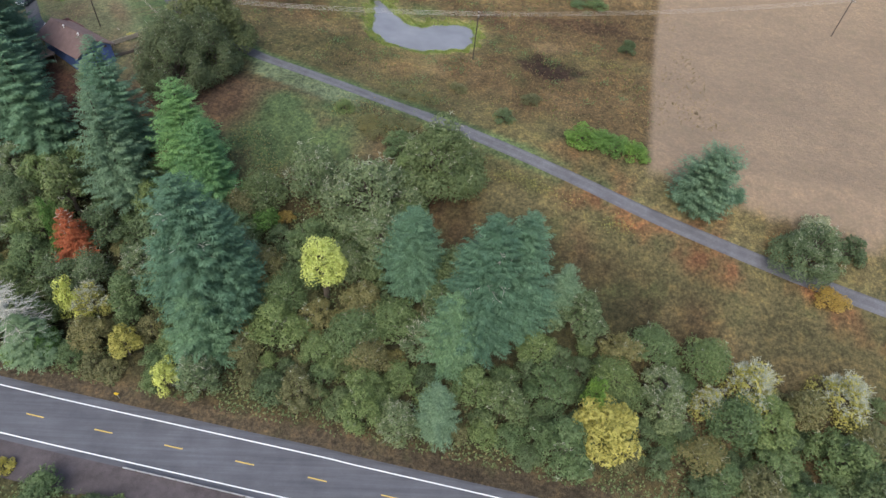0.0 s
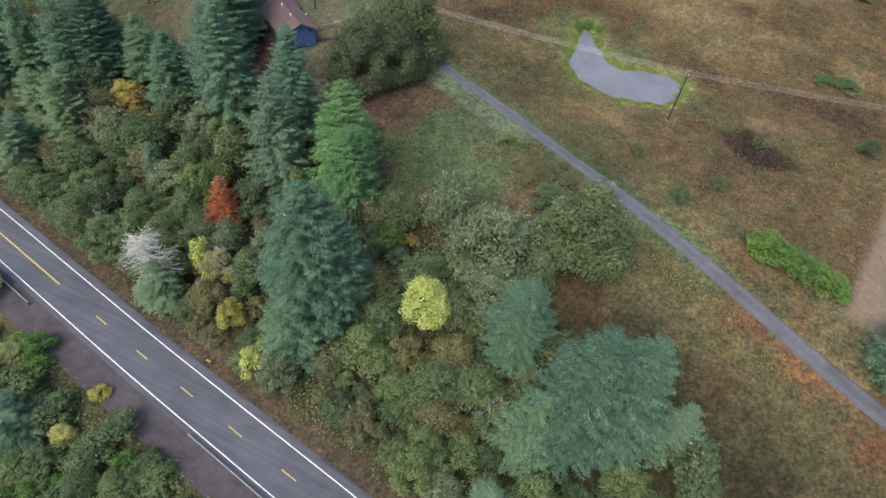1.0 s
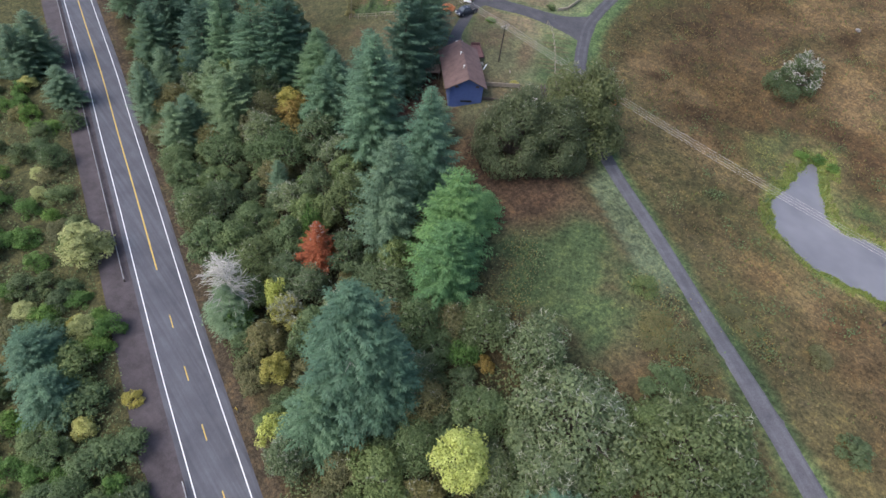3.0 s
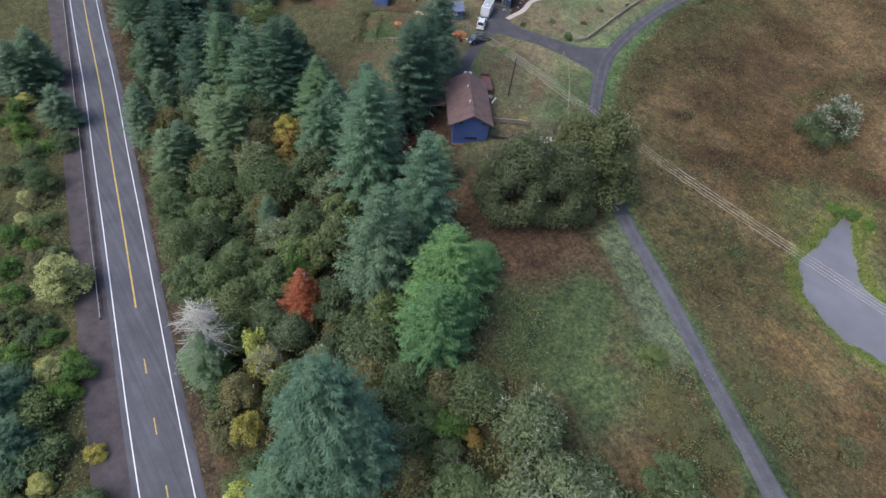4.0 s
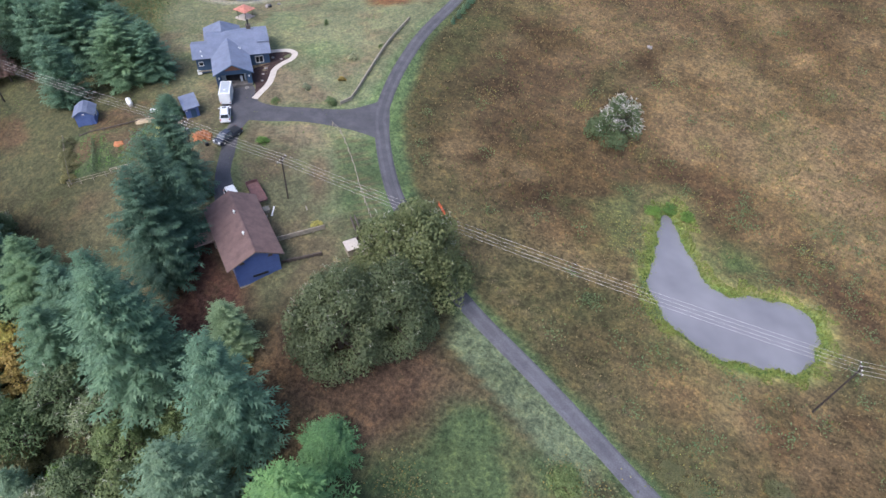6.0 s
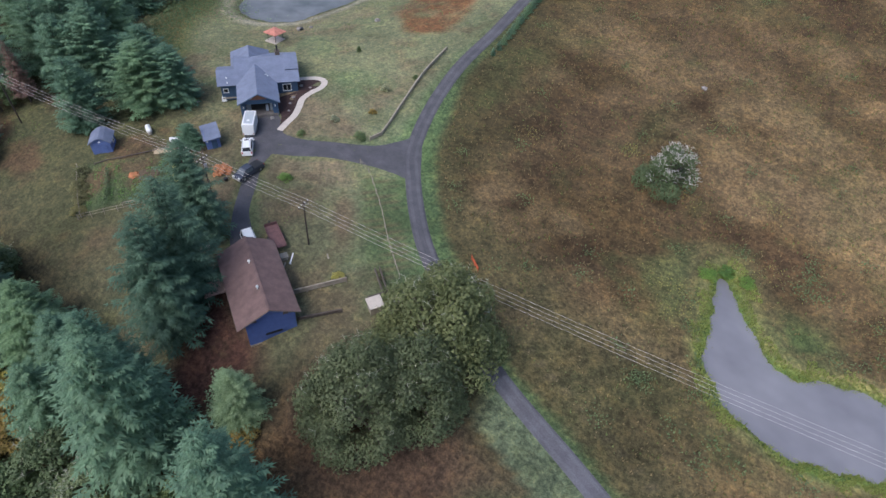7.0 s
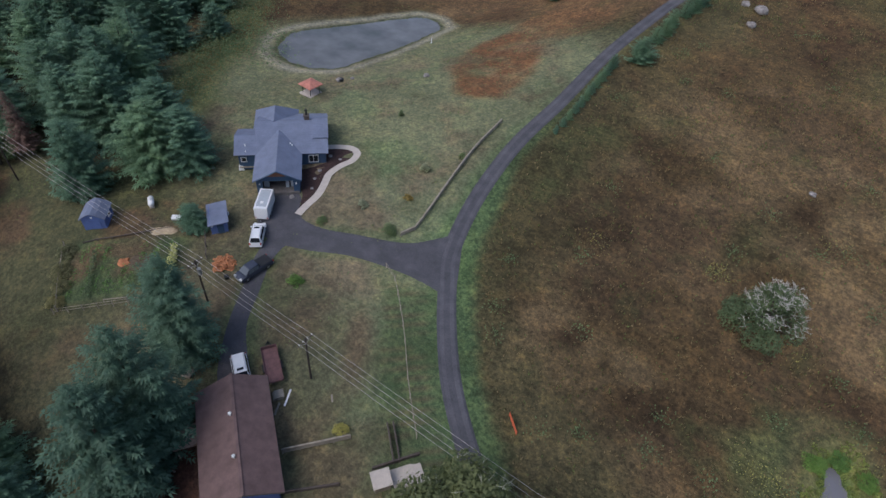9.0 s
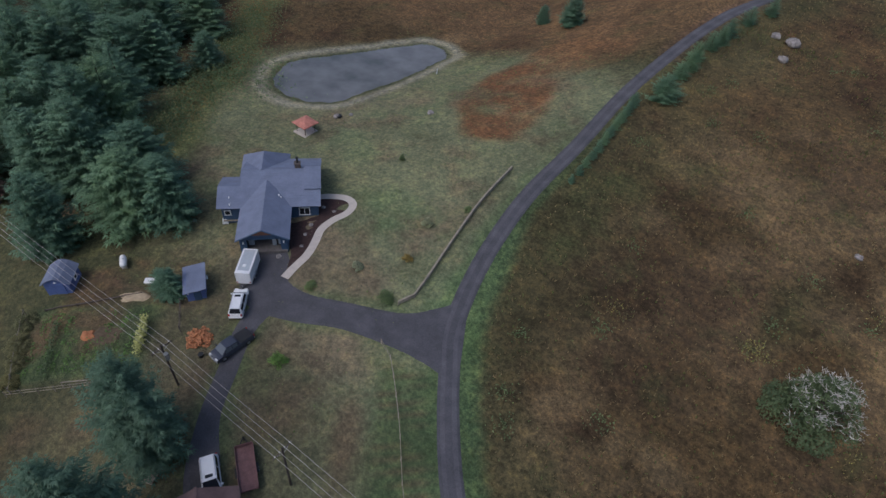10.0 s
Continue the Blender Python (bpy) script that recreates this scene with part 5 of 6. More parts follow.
def barn_house():
    h = thing("house", -65.25, 99.9, 56, "blue two-storey house with a brown shingle roof", "house", z=-4.55)
    wide, deep, eave, ridge = 3.05, 13.0, 4.75, 6.4
    part("wall", siding(-wide, wide, 0.05, -1.2, eave, -1, 22), BLUE_WALL, h, "blue wall of lapped boards")
    part("gable", Shape().prism([(-wide, eave), (wide, eave), (0, ridge - 0.1)], 0.0, 0.14), BLUE_WALL, h)
    part("wall", siding(-wide, wide, deep - 0.05, -1.2, eave, 1, 22), BLUE_WALL, h)
    part("gable", Shape().prism([(-wide, eave), (wide, eave), (0, ridge - 0.1)], deep - 0.14, deep), BLUE_WALL, h)
    part("wall", siding(0.1, deep - 0.1, wide, -1.2, eave, 1, 22, "y"), BLUE_WALL, h)
    part("wall", siding(0.1, deep - 0.1, -wide, -1.2, eave, -1, 22, "y"), BLUE_WALL, h)
    over, drop = 0.65, 0.32
    roof = part("roof", slope((wide + over, -0.55, eave - drop), (wide + over, deep + 0.4, eave - drop), (0, deep + 0.4, ridge), (0, -0.55, ridge), 16), BROWN_ROOF, h, "brown shingle roof")
    part("roof_slope", slope((-wide - 1.1, -0.55, eave - drop - 0.25), (-wide - 1.1, deep + 0.4, eave - drop - 0.25), (0, deep + 0.4, ridge), (0, -0.55, ridge), 18), BROWN_ROOF, roof)
    part("ridge_cap", Shape().box((0, deep / 2, ridge + 0.02), (0.3, deep + 0.9, 0.06)), BROWN_ROOF, roof)
    for y in (3.6, 8.4):
        part("roof_vent", Shape().rod((-0.45, y, ridge - 0.6), (-0.45, y, ridge + 0.28), 0.09, n=10).rod((-0.45, y, ridge + 0.2), (-0.45, y, ridge + 0.34), 0.2, 0.14, 10), WHITE, roof, "white round roof vent")
    part("wall_vent", Shape().box((0.1, -0.04, 1.35), (2.1, 0.1, 0.34)).box((0.1, -0.09, 1.35), (2.25, 0.05, 0.06)), DARK, h, "long dark slot in the gable")
    for x in (-2.0, 1.9):
        part("gable_vent", Shape().box((x, -0.05, 4.5), (0.6, 0.1, 0.3)).box((x, -0.1, 4.36), (0.7, 0.08, 0.05)), TIMBER_DARK, h, "small dark gable vent")
    part("sill_board", Shape().box((0, -0.05, -0.1), (6.2, 0.14, 0.22)), TIMBER, h, "grey board along the foot of the wall")
    for sx in (-1, 1):
        part("barge_board", Shape().rod((sx * (wide + over), -0.55, eave - drop - 0.06), (0, -0.55, ridge - 0.06), 0.09, n=4), TIMBER_DARK, h)
    for sx, k in ((1, 0.65), (-1, 1.1)):
        part("gutter", Shape().rod((sx * (wide + k), -0.5, eave - 0.4 - (0.25 if sx < 0 else 0)), (sx * (wide + k), deep + 0.35, eave - 0.4 - (0.25 if sx < 0 else 0)), 0.07, n=6), TIMBER_DARK, h)
    shed = thing("lean_to_roof", -76.2, 100.6, 56, "weathered plywood lean-to roof on posts", "lean-to", z=-5.1)
    part("roof", Shape().sheet([(-1.4, -1.2, 2.5), (1.5, -1.2, 3.0), (1.5, 1.4, 3.0), (-1.4, 1.4, 2.5)], 0.1).box((0, -1.2, 2.68), (2.9, 0.08, 0.14)), PINK_ROOF, shed)
    for x, y in ((-1.2, -1.0), (1.3, -1.0), (-1.2, 1.2), (1.3, 1.2)):
        part("post", Shape().box((x, y, 1.1), (0.12, 0.12, 3.2)), TIMBER, shed)


def garage_house():
    h = thing("house", -103.65, 138.75, 46, "navy single-storey house with a blue-grey shingle roof", "house", z=-0.4)
    eave = 2.65
    part("wall", siding(-6.5, 7.4, 0.05, -0.6, eave, -1, 14), NAVY_WALL, h, "navy front wall of lapped boards")
    part("wall", siding(-3.6, 7.4, 10.9, -0.6, eave, 1, 14), NAVY_WALL, h)
    part("wall", siding(0.1, 10.8, 7.4, -0.6, eave, 1, 14, "y"), NAVY_WALL, h)
    part("wall", siding(0.1, 6.5, -6.5, -0.6, eave, -1, 14, "y"), NAVY_WALL, h)
    part("wall", siding(6.5, 10.8, -3.64, -0.6, eave, -1, 14, "y"), NAVY_WALL, h)
    part("wall", siding(-6.5, -3.6, 6.55, -0.6, eave, 1, 14), NAVY_WALL, h)
    gab = Shape()
    gab.add([(7.3, 0, eave), (7.3, 10.9, eave), (7.3, 5.6, 4.85), (7.42, 0, eave), (7.42, 10.9, eave), (7.42, 5.6, 4.85)], [(0, 1, 2), (3, 5, 4), (0, 2, 5, 3), (2, 1, 4, 5), (1, 0, 3, 4)])
    part("gable", gab, NAVY_WALL, h)
    gab = Shape()
    gab.add([(-3.7, 0, eave), (-3.7, 10.9, eave), (-3.7, 5.6, 4.85), (-3.58, 0, eave), (-3.58, 10.9, eave), (-3.58, 5.6, 4.85)], [(0, 2, 1), (3, 4, 5), (0, 3, 5, 2), (2, 5, 4, 1), (1, 4, 3, 0)])
    part("gable", gab, NAVY_WALL, h)
    roof = part("roof", slope((-3.8, -0.6, eave), (7.9, -0.6, eave), (7.9, 5.6, 5.0), (-3.8, 5.6, 5.0), 14), SLATE_ROOF, h, "blue-grey shingle roof")
    part("roof_slope", slope((-3.8, 11.6, eave), (7.9, 11.6, eave), (7.9, 5.6, 5.0), (-3.8, 5.6, 5.0), 14), SLATE_ROOF, roof)
    part("roof_slope", slope((-7.05, -0.62, eave - 0.02), (-3.7, -0.62, eave - 0.02), (-3.7, 2.9, 4.05), (-7.05, 2.9, 4.05), 8), SLATE_ROOF, roof)
    part("roof_slope", slope((-7.05, 7.0, eave - 0.02), (-3.7, 7.0, eave - 0.02), (-3.7, 2.9, 4.05), (-7.05, 2.9, 4.05), 8), SLATE_ROOF, roof)
    # the rear wing
    part("wall", Shape().box((-0.8, 10.9, 1.0), (6.6, 2.2, 3.2)), NAVY_WALL, h)
    for sx in (-1, 1):
        part("roof_slope", slope((-0.8 + sx * 3.7, 6.2, eave), (-0.8 + sx * 3.7, 13.0, eave), (-0.8, 10.2, 5.2), (-0.8, 5.4, 5.2), 9), SLATE_ROOF, roof)
    part("roof_slope", slope((-4.5, 13.0, eave), (2.9, 13.0, eave), (-0.78, 10.2, 5.2), (-0.82, 10.2, 5.2), 9), SLATE_ROOF, roof)
    part("roof_slope", slope((5.5, 2.0, 3.92), (8.0, 2.0, 3.92), (8.0, 5.8, 5.3), (5.5, 5.8, 5.3), 7), SLATE_ROOF, roof)
    part("roof_slope", slope((5.5, 9.6, 3.6), (8.0, 9.6, 3.6), (8.0, 5.8, 5.3), (5.5, 5.8, 5.3), 7), SLATE_ROOF, roof)
    # the garage wing
    for x, out in ((-3.2, -1), (3.2, 1)):
        part("wall", siding(-7.0, 0.0, x, -0.6, eave, out, 14, "y"), NAVY_WALL, h)
    for x0, x1 in ((-3.2, -2.3), (2.3, 3.2)):
        part("wall", siding(x0, x1, -6.95, -0.6, eave, -1, 14), NAVY_WALL, h)
    part("garage_beam", Shape().box((0, -6.95, eave - 0.2), (4.6, 0.22, 0.4)), NAVY_WALL, h)
    gab = Shape().prism([(-3.2, eave), (3.2, eave), (0, 4.3)], -7.02, -6.9)
    part("gable", gab, NAVY_WALL, h)
    part("gable_panel", Shape().prism([(-1.5, eave + 0.5), (1.5, eave + 0.5), (0, 4.1)], -7.16, -7.04), CEDAR_WOOD, h, "red-brown timber gable panel")
    for sx in (-1, 1):
        part("roof_slope", slope((sx * 3.68, -7.6, eave - 0.05), (sx * 3.68, 0.2, eave - 0.05), (0, 3.8, 4.5), (0, -7.6, 4.5), 9), SLATE_ROOF, roof)
        part("barge_board", Shape().rod((sx * 3.68, -7.6, eave - 0.14), (0, -7.6, 4.4), 0.1, n=4), NAVY_WALL, h)
        part("wall_lamp", Shape().box((sx * 2.75, -7.12, 1.75), (0.18, 0.2, 0.28)), WHITE, h, "small white wall lamp")
    part("garage_floor", Shape().box((0, -4.0, -0.12), (6.3, 6.6, 0.5)), DARK_CONCRETE, h, "stained concrete garage floor")
    part("garage_back_wall", Shape().box((0, -1.0, 1.0), (6.2, 0.1, 3.3)), TIMBER, h)
    for sx, sy, sz, sw, sh_ in ((-1.9, -5.6, 0.9, 0.8, 1.6), (1.3, -5.8, 0.7, 0.5, 1.2), (2.0, -5.6, 0.9, 0.4, 1.7)):
        part("garage_shelf", Shape().box((sx, sy, sz), (sw, 0.5, sh_)), GREY_PANEL, h, "pale shelf inside the open garage")
    window(h, 5.4, 0.0, 1.3, 1.5, 1.35, -1)
    window(h, -5.7, 0.0, 1.4, 0.8, 0.8, -1, panes=1)
    for x, w in ((5.4, 4.0), (-4.9, 3.2)):
        part("base_board", Shape().box((x, -0.09, -0.1), (w, 0.1, 0.25)), TIMBER, h, "pale board at the foot of the wall")
    chim = part("chimney", Shape().box((4.5, 6.4, 4.9), (0.85, 0.85, 1.3)).box((4.5, 6.4, 5.58), (1.0, 1.0, 0.1)), TIMBER_DARK, h, "dark boxed chimney")
    part("flue", Shape().rod((4.5, 6.4, 5.6), (4.5, 6.4, 6.5), 0.15, n=10).rod((4.5, 6.4, 6.45), (4.5, 6.4, 6.7), 0.26, 0.14, 10), DARK, chim, "black metal flue")
    for x, y, s in ((-5.3, 1.0, 0.16), (-5.2, -0.1, 0.14), (1.8, 1.1, 0.3), (2.1, 0.8, 0.26)):
        part("roof_vent", Shape().rod((x, y, eave + 0.25 + y * 0.38), (x, y, eave + 0.55 + y * 0.38), s * 0.5, n=8), WHITE, roof, "small white roof vent")
    part("roof_vent", Shape().box((-0.4, 1.6, 3.95), (0.3, 0.3, 0.3)), DARK, roof, "dark roof vent")
    for x, y, lab in ((-6.3, -1.0, "white propane grill"),):
        g = thing("barbecue", -108.2, 134.3, 46, "pale covered barbecue by the house wall", "barbecue")
        part("cover", Shape().box((0, 0, 0.65), (0.9, 0.55, 0.9), 0, 0.7), WHITE, g)
        part("foot", Shape().box((0, 0, 0.1), (0.7, 0.45, 0.25)), DARK, g)


barn_house()
garage_house()

# the garden path and its mulch bed
PATHWAY = curve([(-101.8, 147.0), (-100.0, 148.4), (-97.9, 149.4), (-96.0, 149.0), (-95.3, 147.1), (-95.9, 144.7), (-95.9, 142.2), (-94.8, 140), (-93.7, 137.4), (-93.3, 134.6), (-92.9, 132.4)], 0.4)
tagged(part("garden_path", ribbon(PATHWAY, None, 0.14, 3, 0.62, -0.62), CONCRETE), "pale curving concrete garden path", "path", kind="structure")
bed = Shape()
inner = [(p[0], p[1]) for p in PATHWAY[::2]]
wall_side = [(-101.8, 146.6), (-100.8, 143.5), (-101.9, 141.4), (-100.6, 140.0), (-98.0, 137.6), (-95.6, 136.0), (-94.4, 134.4), (-93.2, 132.6)]
for k in range(len(inner) - 1):
    def wall_at(u):
        i = min(int(u * 7), 6)
        w = u * 7 - i
        return tuple(wall_side[i][j] * (1 - w) + wall_side[i + 1][j] * w for j in (0, 1))
    quad = [inner[k], inner[k + 1], wall_at((k + 1) / (len(inner) - 1)), wall_at(k / (len(inner) - 1))]
    n = 4
    for j in range(n):
        q = []
        for a, b, t in ((0, 3, j / n), (1, 2, j / n), (1, 2, (j + 1) / n), (0, 3, (j + 1) / n)):
            x, y = (quad[a][i] * (1 - t) + quad[b][i] * t for i in (0, 1))
            q.append((x, y, height(x, y) + 0.1 + 0.04 * math.sin(5 * x + 3 * y)))
        bed.add(q, [(0, 1, 2, 3)])
tagged(part("mulch_bed", quick(bed, "mulch_bed"), MULCH), "dark bark mulch bed beside the house", "garden bed", kind="structure")


def boulder(seed, r, flat=0.6):
    rng = random.Random(seed)
    bm = bmesh.new()
    bmesh.ops.create_icosphere(bm, subdivisions=2, radius=r)
    for v in bm.verts:
        v.co *= 1 + 0.3 * noise.noise(v.co * 1.3 / r + Vector((seed * 3.1, 0, 0))) + rng.uniform(-0.05, 0.05)
        v.co.z *= flat
    me = bpy.data.meshes.new("boulder")
    bm.to_mesh(me)
    bm.free()
    return me


for k, (x, y, r) in enumerate([(-59.0, 235.4, 1.0), (-55.3, 234.6, 1.5), (-55.2, 228.2, 1.1), (-104, 178.6, 0.7), (-30.8, 186.8, 0.6), (-118.8, 167.9, 0.7), (-117.1, 170.1, 0.45), (-99.2, 145.8, 0.35), (-97.8, 141.9, 0.35), (-97, 140, 0.3), (-95.6, 138, 0.3), (-97.2, 146.1, 0.3), (-112.5, 131.8, 0.3), (-96.6, 134.6, 0.4)]):
    ob = part("boulder", boulder(k + 1, r), STONE)
    ob.matrix_basis = pose(x, y, height(x, y) + r * 0.25, 0, 0, 40 * k)
    tagged(ob, "pale grey boulder lying in the grass" if k < 7 else "small stone in the garden bed", "rock")


# ---- sheds, pavilion, tank, firewood ----
def small_shed():
    s = thing("shed", -115.1, 113.3, 45, "blue garden shed with a grey shingle roof", "shed", z=height(-115.1, 113.3))
    part("wall", siding(-1.5, 1.5, -1.5, -0.6, 2.0, -1, 9), SHED_BLUE, s, "blue front wall")
    part("gable", Shape().prism([(-1.5, 2.0), (1.5, 2.0), (0.6, 2.6), (-0.6, 2.6)], -1.56, -1.4), SHED_BLUE, s)
    part("wall", siding(-1.5, 1.5, 1.9, -0.6, 2.0, 1, 9), SHED_BLUE, s)
    for x, out in ((-1.5, -1), (1.5, 1)):
        part("wall", siding(-1.4, 1.8, x, -0.6, 2.0, out, 9, "y"), SHED_BLUE, s)
    roof = part("roof", slope((1.8, -1.75, 1.9), (1.8, 2.1, 1.9), (0.7, 2.1, 2.7), (0.7, -1.75, 2.7), 4), SLATE_ROOF, s)
    part("roof_slope", slope((-1.8, -1.75, 1.9), (-1.8, 2.1, 1.9), (-0.7, 2.1, 2.7), (-0.7, -1.75, 2.7), 4), SLATE_ROOF, roof)
    part("roof_slope", slope((0.7, -1.75, 2.7), (0.7, 2.1, 2.7), (0, 2.1, 2.95), (0, -1.75, 2.95), 3), SLATE_ROOF, roof)
    part("roof_slope", slope((-0.7, -1.75, 2.7), (-0.7, 2.1, 2.7), (0, 2.1, 2.95), (0, -1.75, 2.95), 3), SLATE_ROOF, roof)
    part("door", Shape().box((0.3, -1.6, 0.9), (1.3, 0.08, 1.8)), SHED_BLUE, s, "blue plank door")
    part("wall_lamp", Shape().box((0.0, -1.6, 2.2), (0.3, 0.1, 0.14)), WHITE, s)
    window(s, 1.55, 0.3, 1.3, 0.7, 0.6, 1, "y", 1)
    ramp_ob = part("ramp", Shape().box((0.8, -2.2, -0.1), (1.5, 0.1, 0.1)).box((0.8, -2.45, -0.14), (1.5, 0.1, 0.1)).box((0.8, -2.7, -0.18), (1.5, 0.1, 0.1)).box((0.8, -1.95, -0.06), (1.5, 0.1, 0.1)), TIMBER, s, "pale slatted ramp")


def tool_shed():
    s = thing("shed", -100.6, 123.9, 56, "grey-blue tool shed with a sloping roof", "shed")
    part("wall", Shape().box((0, 0.1, 0.7), (2.3, 4.2, 2.7)), SHED_BLUE, s)
    part("roof", slope((-1.45, -2.5, 2.0), (-1.45, 2.5, 2.0), (1.45, 2.5, 2.35), (1.45, -2.5, 2.35), 8), SLATE_ROOF, s)
    part("door", Shape().box((0.2, -2.06, 0.8), (0.9, 0.1, 1.7)), NAVY_WALL, s)
    part("door_lamp", Shape().box((-0.9, -2.1, 1.6), (0.25, 0.16, 0.25)), WHITE, s)
    part("reel", Shape().rod((1.3, 0.6, 1.3), (1.55, 0.6, 1.3), 0.28, n=12), WHITE, s, "white hose reel on the wall")


def pavilion():
    p = thing("garden_pavilion", -118.9, 160.1, 88, "square garden pavilion with a faded red canopy", "pavilion")
    part("floor_pad", Shape().box((0, 0, 0.05), (3.3, 3.3, 0.3)), CONCRETE, p, "pale concrete pad")
    for x in (-1.15, 1.15):
        for y in (-1.15, 1.15):
            part("post", Shape().box((x, y, 1.1), (0.1, 0.1, 2.2)), DARK, p)
    can = Shape().add([(-1.75, -1.75, 2.1), (1.75, -1.75, 2.1), (1.75, 1.75, 2.1), (-1.75, 1.75, 2.1), (0, 0, 2.85), (-1.75, -1.75, 1.95), (1.75, -1.75, 1.95), (1.75, 1.75, 1.95), (-1.75, 1.75, 1.95)],
                      [(0, 1, 4), (1, 2, 4), (2, 3, 4), (3, 0, 4), (0, 5, 6, 1), (1, 6, 7, 2), (2, 7, 8, 3), (3, 8, 5, 0)])
    part("canopy", can, RED_ROOF, p, "faded red peaked canopy")
    t = thing("fire_pit", -118.5, 168.1, 0, "dark iron fire pit on the pond's shore", "fire pit")
    part("bowl", Shape().rod((0, 0, 0), (0, 0, 0.4), 0.5, 0.65, 12), DARK, t)


def propane_tank():
    t = thing("propane_tank", -112.3, 120.3, -30, "white horizontal propane tank on feet", "tank")
    sh = Shape()
    ring = [(-1.1, 0.05), (-1.05, 0.25), (-0.9, 0.4), (-0.7, 0.46), (0.7, 0.46), (0.9, 0.4), (1.05, 0.25), (1.1, 0.05)]
    sh.tube([(x, 0, 0.75) for x, _ in ring], [r for _, r in ring], 14)
    part("vessel", sh, WHITE, t, smooth=True)
    part("dome", Shape().rod((0, 0, 1.18), (0, 0, 1.36), 0.18, 0.15, 10), WHITE, t)
    for x in (-0.7, 0.7):
        part("foot", Shape().box((x, 0, 0.15), (0.15, 0.7, 0.5)), CONCRETE, t)


def firewood():
    rng = random.Random(5)
    pile = thing("firewood_pile", -93.6, 119.2, 20, "heap of split orange-brown firewood", "firewood")
    meshes = []
    for k in range(4):
        sh = Shape()
        sh.prism([(0.0, 0.0), (0.3 + 0.04 * k, 0.05), (0.2, 0.26), (0.04, 0.21)], -0.3, 0.3)
        me = sh.mesh("log")
        me.materials.append(LOG)
        meshes.append(me)
    for k in range(85):
        a, q = rng.random() * TAU, rng.random() ** 0.6 * 1.5
        ob = new("log", meshes[k % 4])
        ob.parent = pile
        ob.matrix_basis = pose(q * math.cos(a), q * math.sin(a), max(0.0, (0.6 - q * 0.35)) * rng.random() ** 0.5, rng.uniform(-35, 35), rng.uniform(-60, 60), rng.uniform(0, 360))


small_shed()
tool_shed()
pavilion()
propane_tank()
firewood()


# ---- vehicles ----
def wheel(parent, x, y, r=0.36, w=0.24):
    t = part("wheel", Shape().rod((x, y - w / 2, r), (x, y + w / 2, r), r, n=16), RUBBER, parent, "black tyre")
    part("rim", Shape().rod((x, y - w / 2 - 0.01, r), (x, y + w / 2 + 0.01, r), r * 0.6, n=12), STEEL, t, "steel rim")


